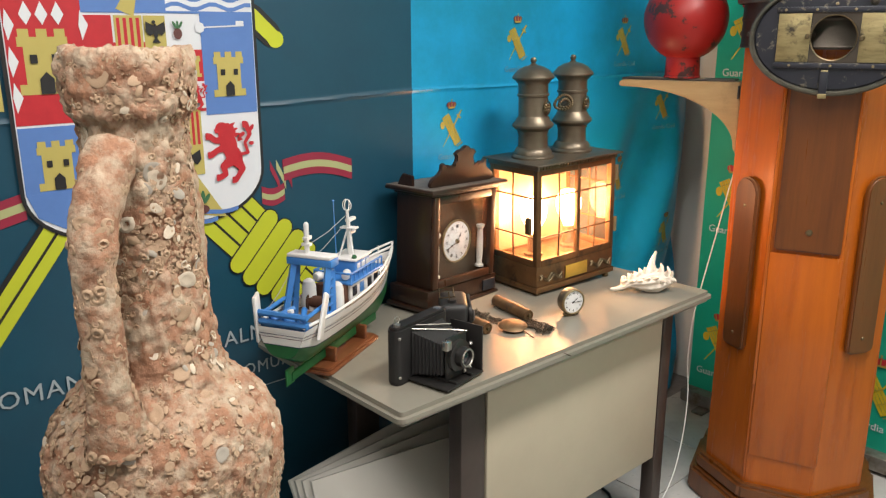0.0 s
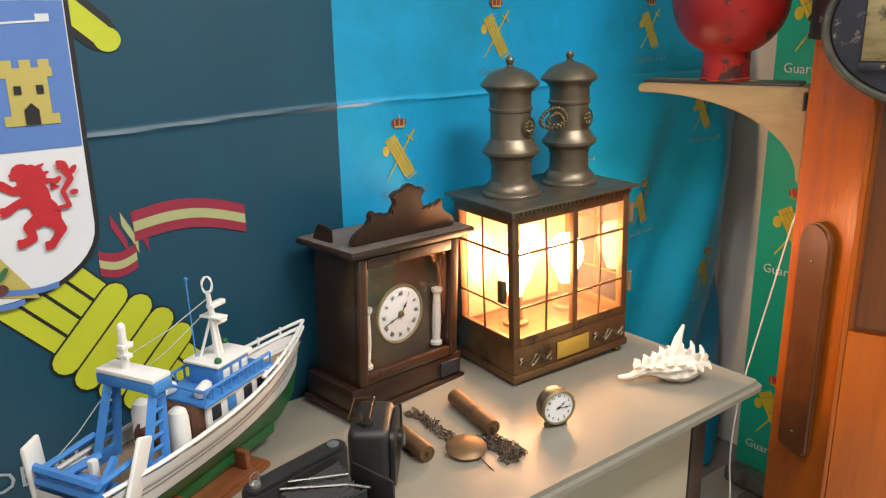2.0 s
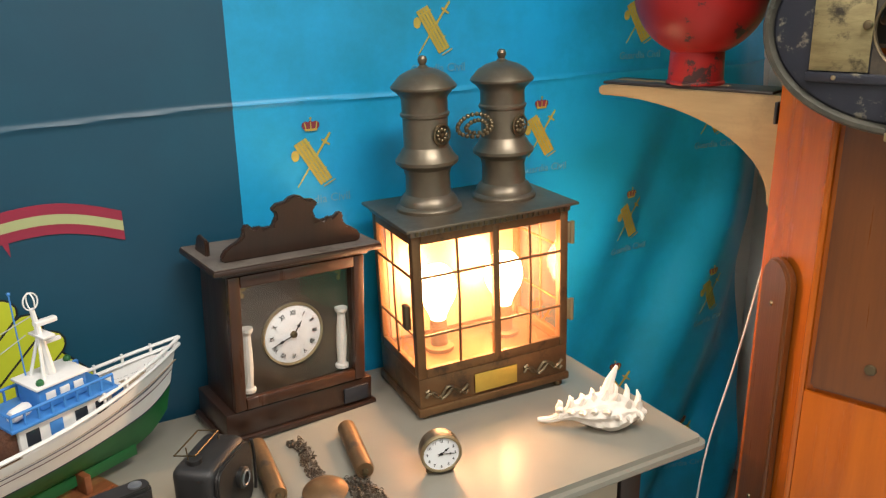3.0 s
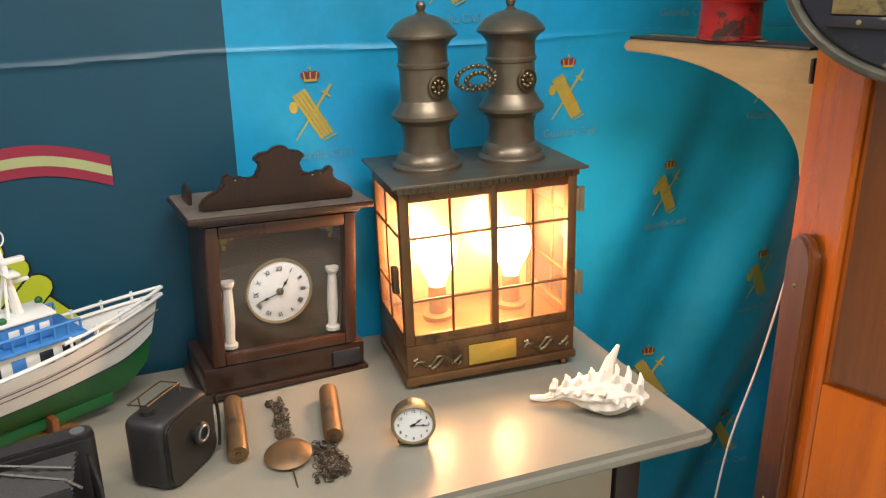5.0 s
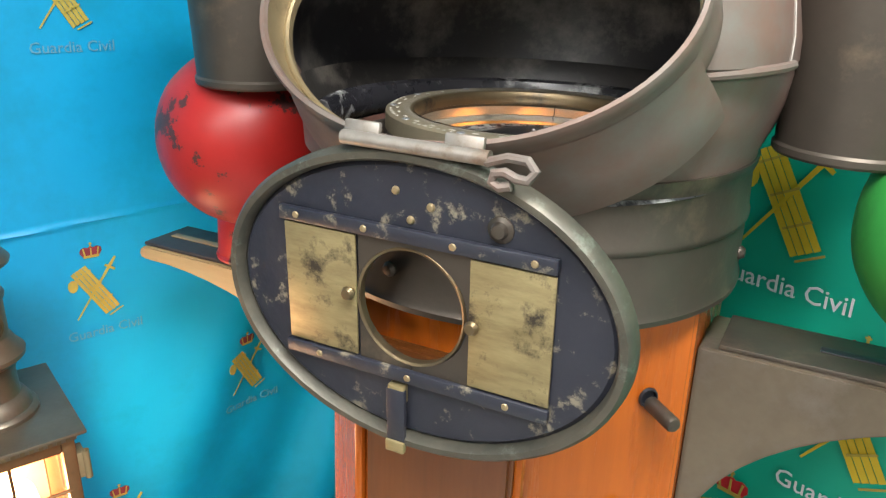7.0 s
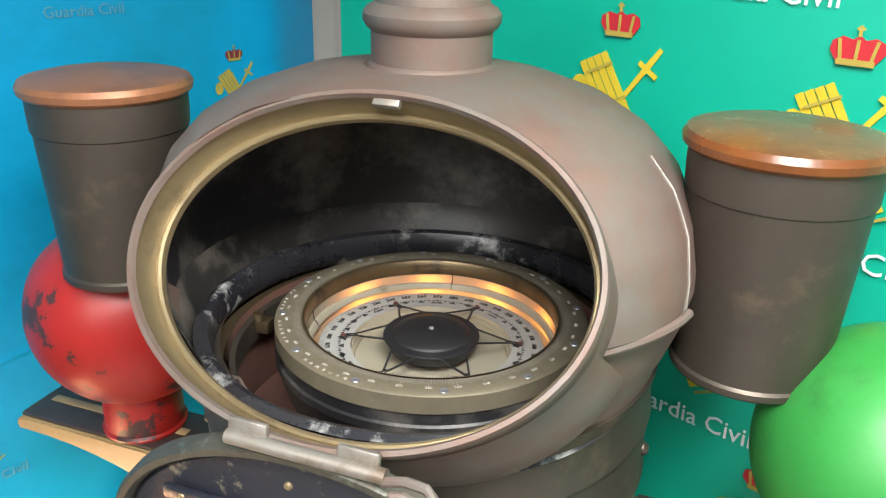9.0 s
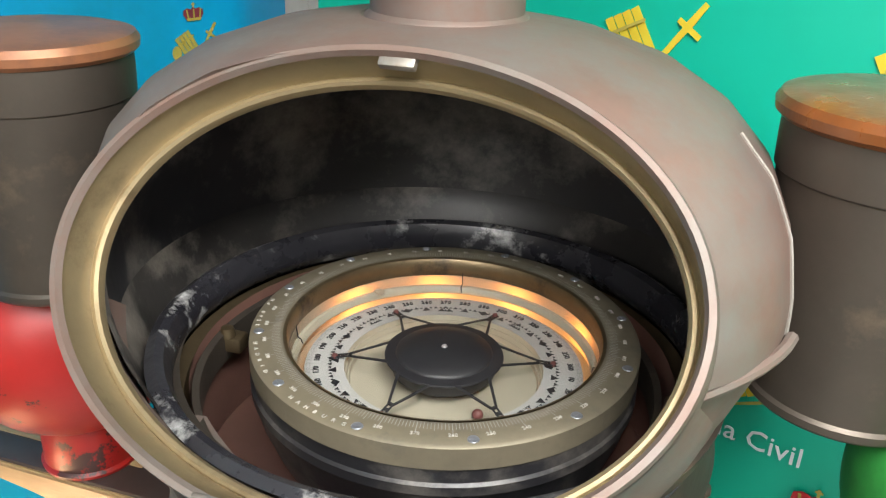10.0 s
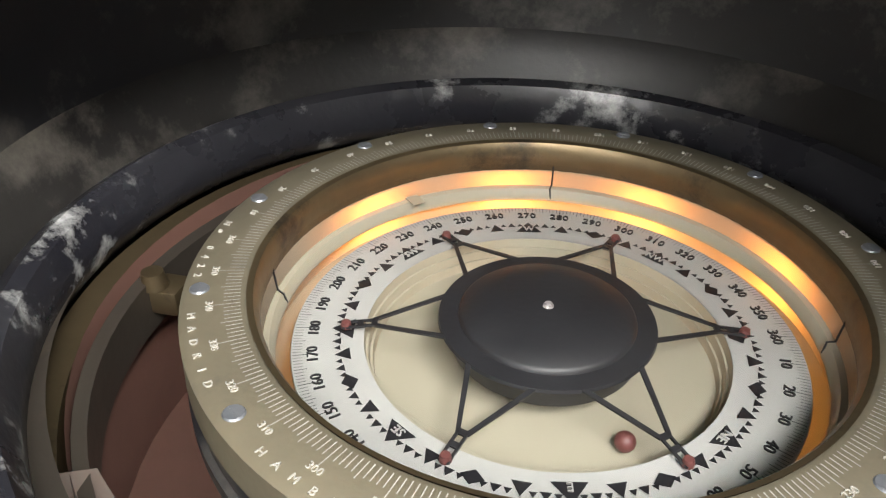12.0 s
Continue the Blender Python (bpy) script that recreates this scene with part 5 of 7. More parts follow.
bracket(0.378, 0.2, M_wood_pale, "pale worn wooden bracket with a curved underside", -1, 1.37)
bracket(0.38, 0.26, M_dusty_brass, "grey metal-clad bracket with a curved underside", 1, 1.418)
part("bracket_rivet", box(0.006, 0.03, 0.04, 0, 0, 0, 0.002), M_black_paint, binnacle, m=pose(CX - AP - 0.004, -0.04, 1.32))


def iron_globe(x, y, z, material, label, mid=0.18):
    g = thing("iron_globe", BIN @ pose(x, y, z), label, "compensator", "iron globes")
    prof = [(0, 0.0), (0.053, 0.0), (0.054, 0.003), (0.052, mid - 0.114)] + [(0.128 * math.cos(a), mid + 0.128 * math.sin(a)) for a in [radians(v) for v in range(-66, 91, 6)]]
    bm = lathe(prof, 64)
    for v in bm.verts:
        if v.co.z > mid - 0.11:
            v.co += v.co.normalized() * 0.0016 * noise.noise(v.co * 22)
    part("globe", bm, material, g)
    part("foot_ring", lathe([(0.05, 0.0), (0.056, 0.0), (0.057, 0.004), (0.054, 0.008)], 48), material, g)
    return g


iron_globe(-0.432, 0.012, 1.377, M_red_iron, "glossy red painted iron globe with black chips, on the wooden bracket")
iron_globe(0.472, 0.01, 1.425, M_green_iron, "green painted iron globe on the grey bracket", 0.15)

# ---- compass in the hood ----
compass = thing("ship_compass", BIN @ pose(0, 0, 1.607), "large gimballed ship's compass with brass bezel and white card", "compass")
BZ = 0.0355                       # top of the bezel over the compass origin
CZ = -0.004                       # face of the card
part("bezel", lathe([(0.1395, BZ - 0.012), (0.14, BZ - 0.004), (0.1415, BZ - 0.001), (0.144, BZ), (0.168, BZ), (0.171, BZ - 0.002), (0.1715, BZ - 0.02), (0.166, BZ - 0.024), (0.164, BZ - 0.028)], 128), M_bezel, compass, "graduated grey-brass bezel ring")
part("verge_ring", lathe([(0.1388, BZ - 0.02), (0.137, BZ - 0.012), (0.1372, BZ - 0.004), (0.1392, BZ - 0.0005), (0.142, BZ + 0.0004)], 128), M_antique, compass, "dark brass ring that holds the glass")
part("bowl", lathe([(0.1365, -0.012), (0.133, -0.034), (0.122, -0.05), (0, -0.052)], 96), M_cream, compass, "cream painted inside of the bowl")
part("bowl_wall", lathe([(0.1388, BZ - 0.014), (0.138, 0.004), (0.1365, -0.012)], 96), M_opal, compass, "translucent cream wall lit from behind")
part("bowl_shell", lathe([(0.169, BZ - 0.022), (0.1695, 0.002), (0.172, 0.0), (0.172, -0.008), (0.169, -0.012), (0.166, -0.03), (0.155, -0.06), (0.1, -0.09), (0, -0.095)], 96), M_soot, compass, "black outside of the bowl")
part("inner_ring", lathe([(0.1379, 0.006), (0.135, 0.005), (0.1325, 0.001), (0.1325, -0.002)], 96), M_cream, compass, "stepped cream ring round the card")
glass_ob = part("cover_glass", lathe([(0, BZ - 0.008), (0.1375, BZ - 0.008)], 64), M_glass, compass, "clear cover glass")
glass_ob.visible_shadow = False
card = part("card", lathe([(0.0905, 0.0), (0.1255, 0.0), (0.126, -0.001), (0.0905, -0.001)], 128), M_card, compass, "white paper compass card ring", m=pose(0, 0, CZ))
for k, r in enumerate((0.0905, 0.0885, 0.0865)):
    part("float_step", lathe([(r, -0.001 - 0.005 * k + CZ), (r - 0.0008, -0.006 - 0.005 * k + CZ), (r - 0.002, -0.0062 - 0.005 * k + CZ)], 96), M_cream, compass, "stepped cream edge under the card")
part("float_disc", lathe([(0.087, -0.0165 + CZ), (0.0, -0.0165 + CZ)], 64), M_cream, compass)
flt = part("float", lathe([(0, 0.0128), (0.008, 0.013), (0.03, 0.0122), (0.042, 0.0098), (0.0435, 0.0085), (0.044, 0.007), (0.0535, 0.0066), (0.054, 0.005), (0.05, 0.002), (0.047, -0.009), (0, -0.014)], 96), M_float, compass, "matt black float disc")
part("jewel", lathe([(0, 0.0152), (0.0018, 0.0148), (0.0028, 0.013)], 16), M_pearl, flt)
for k in range(6):
    a = 17 + 60 * k
    sp = []
    for q in (-1, 1):
        sp.append(plate([(0.05, q * 0.0165 - 0.0014), (0.05, q * 0.0165 + 0.0014), (0.086, q * 0.0021 + 0.0011), (0.086, q * 0.0021 - 0.0011)] if q > 0 else [(0.05, -0.0179), (0.05, -0.0151), (0.086, -0.001), (0.086, -0.0032)], 0.0012))
        sp.append(box(0.0165, 0.0012, 0.0012, 0.0935, q * 0.0021, 0, 0))
    sp += [box(0.003, 0.005, 0.0012, x, 0, 0, 0) for x in (0.0855, 0.0925, 0.1005)]
    arm = part("float_arm", moved(join(*sp), pose(0.05, 0, 0.0052, 0, 8.2, 0) @ Matrix.Translation((-0.05, 0, 0))), M_float, compass, "slotted black wire arm", m=pose(0, 0, 0, 0, 0, a), smooth=False)
    part("arm_tip", lathe([(0, 0.003), (0.0022, 0.0025), (0.0028, 0.0005), (0.0028, -0.001)], 12), M_tip, arm, m=pose(0.0995, 0, -0.0015))
part("sinker", ball(0.005, 0.047, -0.051, -0.0145, 16, 10), M_tip, compass, "small brown bead")


def at_heading(h, r, z):
    """A pose on the card at heading h: x along the ring, y outwards."""
    a = 17 - h
    return pose(0, 0, z, 0, 0, a - 90) @ Matrix.Translation((0, r, 0))


marks = bmesh.new()


def mark(h, pts, r, z=0.0006):
    m = at_heading(h, r, z)
    marks.faces.new([marks.verts.new(m @ Vector((x, y, 0))) for x, y in pts])


for i in range(128):
    h, tri = i * 360 / 128, lambda s: [(-s, 0), (s, 0), (0, s * 1.75)]
    if i % 16 == 0:
        mark(h, [(-0.0078, 0), (0.0078, 0), (0, 0.0112)] if i else [(-0.002, -0.004), (0.002, -0.004), (0.006, 0.002), (0.002, 0.004), (0, 0.01), (-0.002, 0.004), (-0.006, 0.002)], 0.0955)
    elif i % 8 == 0:
        mark(h, [(-0.0054, 0), (0, -0.0042), (0.0054, 0), (0, 0.0042)], 0.1015)
    elif i % 4 == 0:
        mark(h, tri(0.0044), 0.0975)
    elif i % 2 == 0:
        mark(h, tri(0.0025), 0.1015)
    else:
        mark(h, tri(0.0018), 0.102)
for i in range(360):
    w, l = (0.00022, 0.0075) if i % 10 == 0 else ((0.00018, 0.006) if i % 5 == 0 else (0.00014, 0.0045))
    mark(i, [(-w, 0.0), (w, 0.0), (w, -l), (-w, -l)], 0.1248)
part("card_print", marks, M_ink_black, card, "black printed points and graduation", smooth=False)


lettering([(str(h), 0.0078, at_heading(h, 0.1152, 0.0004)) for h in range(10, 361, 10)], M_ink_black, "card_numerals", card, "black degree numerals")
lettering([(s, 0.0062, at_heading(h, 0.0985, 0.0012)) for h, s in ((45, "NE"), (90, "E"), (135, "SE"), (180, "S"), (225, "SW"), (270, "W"), (315, "NW"))], M_card, "card_letters", card, "white letters on the black points")


def at_bezel(h, r, z):
    """On the bezel: the heads of the figures point inwards."""
    a = 190 - h
    return pose(0, 0, z, 0, 0, a + 90) @ Matrix.Translation((0, -r, 0))


ticks = bmesh.new()
for i in range(360):
    l = 0.0115 if i % 10 == 0 else (0.009 if i % 5 == 0 else 0.0072)
    m = at_bezel(i, 0.1445, BZ + 0.0004)
    ticks.faces.new([ticks.verts.new(m @ Vector(p)) for p in ((-0.00022, 0, 0), (0.00022, 0, 0), (0.00022, -l, 0), (-0.00022, -l, 0))])
part("bezel_graduation", ticks, M_engrave, compass, "white engraved degree marks", smooth=False)
rows = [(str(h), 0.0048, at_bezel(h, 0.158, BZ + 0.0002)) for h in range(10, 361, 10)]
for text, h0, step in (("HAMBURG", 307, -3.1), ("MADRID", 338, -3.2), ("No 0422", 365, -2.7)):
    rows += [(ch, 0.0052, at_bezel(h0 + step * i, 0.1655, BZ + 0.0002)) for i, ch in enumerate(text) if ch != " "]
lettering(rows, M_engrave, "bezel_numerals", compass, "white engraved figures and words")
for h in (375, 345, 315, 285, 255, 225, 195, 165, 135, 105, 75, 45):
    part("bezel_screw", join(lathe([(0, 0.0008), (0.004, 0.0008), (0.0046, 0)], 16), box(0.0075, 0.0009, 0.0003, 0, 0, 0.0008, 0)), M_screw, compass, m=at_bezel(h, 0.163, BZ + 0.0001))
# lubber lines and a scrap of tape inside the bowl
for a in (100, 10, 190, 280):
    part("lubber_line", tube([(0.1383, 0, 0.021), (0.1368, 0, 0.0075), (0.1335, 0.001, 0.006), (0.1325, 0, 0.0)], 0.0006, 5), M_ink_black, compass, m=pose(0, 0, 0, 0, 0, a))
part("tape_scrap", box(0.013, 0.008, 0.0006, 0, 0, 0, 0), M_cream, compass, m=pose(-0.1, 0.089, 0.0066, 0, 0, 140))
# gimbal ring, its bearings and the black seat of the hood
part("gimbal_ring", lathe([(0.2, -0.035), (0.2, -0.006), (0.206, -0.004), (0.207, -0.034), (0.2, -0.035)], 96), M_grey_brass, compass, "dull brass gimbal ring", m=pose(-0.012, -0.008, 0.002))
for a in (185, 5):
    part("gimbal_bearing", join(box(0.03, 0.02, 0.016, 0.212, 0, -0.024, 0.003), moved(lathe([(0, 0.01), (0.006, 0.009), (0.008, 0.0)], 12), pose(0.212, 0.004, -0.008))), M_antique, compass, m=pose(0, 0, 0, 0, 0, a))
part("seat_ring", lathe([(0.243, 1.6), (0.232, 1.607), (0.226, 1.618), (0.226, 1.63), (0.231, 1.642), (0.238, 1.645), (0.246, 1.641)], 128), M_seat, binnacle, "worn black inner ring with bare metal spots", m=Matrix.Translation((CX, 0.0, 0)))
part("seat_step", lathe([(0.214, 1.575), (0.217, 1.58), (0.219, 1.6), (0.232, 1.604)], 96), M_antique, binnacle, m=Matrix.Translation((CX, 0.0, 0)))
part("inner_drum", lathe([(0.214, 1.61), (0.214, 1.496), (0, 1.496)], 64), M_drum, binnacle, "reddish brown inner drum", m=Matrix.Translation((CX, 0.0, 0)))
# Unseen lights behind the bowl wall, added for its even orange glow.
for a in (35, 75, 112, 150):
    point_lamp("compass_lamp_light", *(BIN @ Vector((0.158 * math.cos(radians(a)), 0.158 * math.sin(radians(a)), 1.604))), 0.13, (1.0, 0.36, 0.07), 0.01)
# Unseen light under the card, added to warm the far steps.
point_lamp("compass_lamp_light", *(BIN @ Vector((-0.01, 0.07, 1.573))), 0.35, (1.0, 0.42, 0.1), 0.02)

# ---- amphora crusted with shells ----
AX, AY = -1.68, 0.012
amp = thing("amphora", pose(AX, AY, 0.42), "ancient terracotta amphora crusted with white shells, on a low stand", "amphora")
AP_PROF = [(0.0, 0.0), (0.035, 0.0), (0.045, 0.03), (0.09, 0.13), (0.14, 0.24), (0.172, 0.34), (0.184, 0.42), (0.182, 0.47), (0.168, 0.515), (0.14, 0.55), (0.11, 0.578), (0.096, 0.61), (0.087, 0.66), (0.08, 0.74), (0.076, 0.84), (0.075, 0.93), (0.075, 0.975), (0.08, 0.985), (0.088, 0.992), (0.091, 1.01), (0.091, 1.065), (0.086, 1.08), (0.072, 1.08), (0.066, 1.07), (0.06, 0.98), (0.0, 0.95)]


def crusted(bm, amp_, freq, cuts=0):
    bmesh.ops.recalc_face_normals(bm, faces=bm.faces)
    bm.normal_update()
    for v in bm.verts:
        n = noise.fractal(v.co * freq, 0.9, 2.1, 5) if v.co.length else 0
        r = noise.noise(v.co * 9)
        v.co += v.normal * amp_ * (n + 0.9 * r)
    return bm


def dense(profile, step=0.006):
    out = [profile[0]]
    for (r0, z0), (r1, z1) in zip(profile, profile[1:]):
        n = max(1, int(math.hypot(r1 - r0, z1 - z0) / step))
        out += [(r0 + (r1 - r0) * k / n, z0 + (z1 - z0) * k / n) for k in range(1, n + 1)]
    return out


body = part("body", crusted(lathe(dense(AP_PROF), 190), 0.0075, 60), M_terracotta, amp, "rough orange terracotta body", angle=70)
HANDLE_DIR = radians(222)          # towards the handle seen in front
hd = []
for k in range(25):
    u = k / 24
    r = 0.07 + 0.084 * math.sin(min(1, u * 2.4) * math.pi / 2) - 0.004 * u - 0.012 * max(0, u - 0.75) * 4
    hd.append((u, r, 0.945 - 0.415 * u + 0.03 * math.sin(u * math.pi) * (1 - u)))
for sgn, nm in ((0, "handle"), (math.pi, "handle")):
    a = HANDLE_DIR + sgn
    pts = [(r * math.cos(a), r * math.sin(a), z) for u, r, z in hd]
    bm = tube(pts, 0.03, 24, radii=[0.036 - 0.008 * math.sin(u * math.pi) + (0.012 * max(0, u - 0.8) * 5) for u, r, z in hd])
    bmesh.ops.subdivide_edges(bm, edges=[e for e in bm.edges], cuts=2, use_grid_fill=True)
    part(nm, crusted(bm, 0.004, 42), M_terracotta, amp, "thick strap handle", angle=70)
# shells, barnacles and worm tubes grown onto the clay
rnd = random.Random(5)


def barnacle(kind):
    if kind == 0:                                   # a cup with a hollow
        bm = lathe([(1.0, 0), (0.85, 0.35), (0.6, 0.55), (0.45, 0.5), (0.3, 0.15), (0, 0.08)], 9)
    elif kind == 1:                                 # a shallow oyster valve
        bm = lathe([(1.0, 0.0), (1.05, 0.12), (0.9, 0.2), (0.5, 0.1), (0, 0.06)], 10)
        for v in bm.verts:
            v.co.x *= 1.3 + 0.2 * v.co.y
    elif kind == 2:                                 # worm tube
        bm = tube([(math.cos(k * 0.7) * 0.9 * (0.4 + k * 0.06), math.sin(k * 0.7) * 0.9 * (0.4 + k * 0.06), 0.15 + 0.06 * math.sin(k)) for k in range(9)], 0.16, 5)
    else:                                           # a flake on edge
        bm = lathe([(0.9, 0), (0.95, 0.1), (0.6, 0.25), (0, 0.3)], 8)
        for v in bm.verts:
            v.co.y *= 0.6
            v.co.z += 0.25 * v.co.x
    for v in bm.verts:
        v.co += Vector((noise.noise(v.co * 2.3 + Vector((kind, 0, 0))), noise.noise(v.co * 2.1 + Vector((0, 5, kind))), 0.3 * noise.noise(v.co * 3))) * 0.16
    return bm


kinds = [mesh_from(barnacle(k), "shell_form", m, True, 60) for k in range(4) for m in (M_shell_white, M_shell_tan, M_shell_grey)]
shell_spots = []
prof_d = dense(AP_PROF, 0.004)
prof_d = [(r, z) for r, z in prof_d if 0.3 < z < 1.08 and r > 0.07]
CAMSIDE = radians(248)             # the side that the walk passes


def spot(i):
    r, z = rnd.choice(prof_d)
    a = CAMSIDE + rnd.uniform(-1.9, 1.9)
    j = min(range(len(prof_d) - 1), key=lambda q: abs(prof_d[q][1] - z))
    dr, dz = prof_d[min(j + 2, len(prof_d) - 1)][0] - prof_d[max(j - 2, 0)][0], prof_d[min(j + 2, len(prof_d) - 1)][1] - prof_d[max(j - 2, 0)][1]
    n = Vector((dz * math.cos(a), dz * math.sin(a), -dr)).normalized()
    return Vector((r * math.cos(a), r * math.sin(a), z)), n


def grow(p, n, s, i):
    q = n.to_track_quat("Z", "Y").to_matrix().to_4x4() @ pose(rnd.uniform(0, 0), 0, 0, rnd.uniform(-14, 14), rnd.uniform(-14, 14), rnd.uniform(0, 360))
    return Matrix.Translation(p) @ q @ Matrix.Diagonal((s, s * rnd.uniform(0.75, 1.15), s * rnd.uniform(0.5, 0.95), 1))


for i in range(290):
    p, n = spot(i)
    o = new("shell", kinds[rnd.choice((0, 3, 4, 5, 9, 10, 9, 10, 11, 3, 4, 9, 10, 6, 7))])
    o.parent = amp
    o.matrix_basis = grow(p + n * 0.001, n, rnd.choice((0.004, 0.005, 0.006, 0.007, 0.009, 0.012)), i)
small = bmesh.new()
for i in range(5200):
    p, n = spot(i)
    me = kinds[rnd.choice((0, 3, 9, 4, 1))]
    m = grow(p, n, rnd.choice((0.0015, 0.002, 0.0025, 0.003, 0.004, 0.006)), i)
    vs = [small.verts.new(m @ v.co) for v in me.vertices]
    for f in me.polygons:
        small.faces.new([vs[k] for k in f.vertices])
tagged(part("shell_crust", small, M_shell_tan, amp, "fine tan crust of tiny shells", angle=60), kind="stuff")
hs = bmesh.new()
for i in range(900):
    u, r, z = rnd.choice(hd)
    b = rnd.uniform(0, math.tau)
    c, s = math.cos(HANDLE_DIR), math.sin(HANDLE_DIR)
    out, side = Vector((c, s, 0)), Vector((-s, c, 0))
    n = (out * math.cos(b) + side * math.sin(b)).normalized()
    p = out * r + Vector((0, 0, z + rnd.uniform(-0.008, 0.008))) + n * (0.034 - 0.008 * math.sin(u * math.pi) + 0.06 * max(0, u - 0.8))
    m = grow(p, n, rnd.choice((0.002, 0.003, 0.004, 0.006, 0.009)), i)
    me = kinds[rnd.choice((0, 3, 4, 9, 1))]
    vs = [hs.verts.new(m @ v.co) for v in me.vertices]
    for f in me.polygons:
        hs.faces.new([vs[k] for k in f.vertices])
tagged(part("shell_crust", hs, M_shell_tan, amp, "tan shells along the handle", angle=60), kind="stuff")
tagged(part("pedestal", join(box(0.34, 0.34, 0.4, AX, AY, 0.0, 0.006), box(0.2, 0.2, 0.022, AX, AY, 0.398, 0.004)), M_board), "plain pale pedestal under the amphora", "pedestal")

# ---- model trawler ----
SH = pose(-1.092, 0.36, TOP, 0, 0, 27) @ Matrix.Scale(1.05, 4)
ship = thing("model_trawler", SH, "painted wooden model trawler, white, blue and green, on a stand", "model ship")
HL = 0.5


def hull_section(u):
    """Half beam at deck, deck height, keel height, for u from stern 0 to bow 1."""
    beam = 0.06 * (1 - max(0, (u - 0.45) / 0.55) ** 2.2) * (0.88 + 0.12 * min(1, u * 5))
    deck = 0.128 + 0.012 * (1 - u) * (1 - u) + 0.058 * max(0, u - 0.3) ** 1.6
    keel = 0.034 + 0.02 * (1 - u) + (0.04 * max(0, (u - 0.85) / 0.15) ** 2) + (0.03 * max(0, (0.12 - u) / 0.12))
    return beam, deck, keel


def hull_strip(v0, v1, nv, out=0.0, n=40, cap=True):
    """Hull skin between two girth fractions, 0 keel to 1 rail."""
    bm = bmesh.new()
    rows = []
    for i in range(n + 1):
        u = i / n
        b, d, k = hull_section(u)
        flare = 0.35 + 0.5 * u
        row = []
        for j in range(-nv, nv + 1):
            v = v0 + (v1 - v0) * abs(j) / nv
            w = (b + out) * (v ** flare if v > 0 else 0)
            row.append(bm.verts.new((-HL / 2 + HL * u + 0.026 * u * u * v, math.copysign(w, j) if j else 0.0, k + (d - k) * v)))
        rows.append(row)
    for i in range(n):
        for j in range(2 * nv):
            bm.faces.new((rows[i][j], rows[i + 1][j], rows[i + 1][j + 1], rows[i][j + 1]))
    if cap:
        bm.faces.new(rows[0])
    bmesh.ops.remove_doubles(bm, verts=bm.verts, dist=1e-5)
    return bm


part("hull_bottom", hull_strip(0.0, 0.52, 8), M_ship_green, ship, "green lower hull")
def band(v0, v1, out, material, name, label=""):
    bm = bmesh.new()
    n = 40
    for s in (-1, 1):
        rows = []
        for i in range(n + 1):
            u = i / n
            b, d, k = hull_section(u)
            fl = 0.35 + 0.5 * u
            rows.append([bm.verts.new((-HL / 2 + HL * u + 0.026 * u * u * v, s * ((b * v ** fl) + out), k + (d - k) * v)) for v in (v0, (v0 + v1) / 2, v1)])
        for p, q in zip(rows, rows[1:]):
            for j in range(2):
                bm.faces.new((p[j], q[j], q[j + 1], p[j + 1]))
    b, d, k = hull_section(0)
    vv = [(v0, -1), (v1, -1), (v1, 1), (v0, 1)]
    bm.faces.new([bm.verts.new((-HL / 2 - out, s * (b * v ** 0.35 + out), k + (d - k) * v)) for v, s in vv])
    return part(name, bm, material, ship, label)


band(0.52, 1.0, 0.0, M_ship_white, "hull_side", "white hull side")
band(1.0, 1.16, 0.0005, M_ship_white, "bulwark", "white bulwark")
band(0.905, 0.925, 0.0012, M_ship_navy, "hull_stripe")
band(0.8, 0.822, 0.0012, M_ship_maroon, "hull_stripe")
band(0.5, 0.525, 0.001, M_ship_navy, "waterline")
dk = bmesh.new()
rows = [[dk.verts.new((-HL / 2 + HL * i / 30 + 0.033 * (i / 30) ** 2, s * hull_section(i / 30)[0] * 0.985, hull_section(i / 30)[1] - 0.004)) for s in (-1, 1)] for i in range(31)]
for p, q in zip(rows, rows[1:]):
    dk.faces.new((p[0], q[0], q[1], p[1]))
part("deck", dk, M_ship_deck, ship, "brown deck")
rail = []
for s in (-1, 1):
    rail.append(tube([(-HL / 2 + HL * u + 0.04 * u * u, s * (hull_section(u)[0] + 0.001), hull_section(u)[1] + 0.016 + 0.006 * u) for u in [k / 20 for k in range(21)]], 0.0035, 6))
part("rail_cap", join(*rail), M_ship_white, ship)
bow_rail = [tube([(-HL / 2 + HL * u + 0.042 * u * u, s * (hull_section(u)[0] + 0.001), hull_section(u)[1] + 0.034) for u in [0.66 + 0.34 * k / 8 for k in range(9)]], 0.003, 6) for s in (-1, 1)]
bow_rail += [box(0.004, 0.003, 0.024, -HL / 2 + HL * u + 0.042 * u * u, s * (hull_section(u)[0]), hull_section(u)[1] + 0.016, 0) for u in (0.68, 0.76, 0.84, 0.92) for s in (-1, 1)]
part("bow_rail", join(*bow_rail), M_ship_white, ship, "white bow railing")
wh = part("deckhouse", join(box(0.15, 0.078, 0.05, 0.055, 0, 0.128, 0.003), box(0.03, 0.06, 0.03, 0.145, 0, 0.14, 0.004)), M_ship_white, ship, "white deckhouse")
part("deckhouse_roof", box(0.17, 0.098, 0.006, 0.052, 0, 0.178, 0.002), M_ship_blue, ship, "blue roof deck")
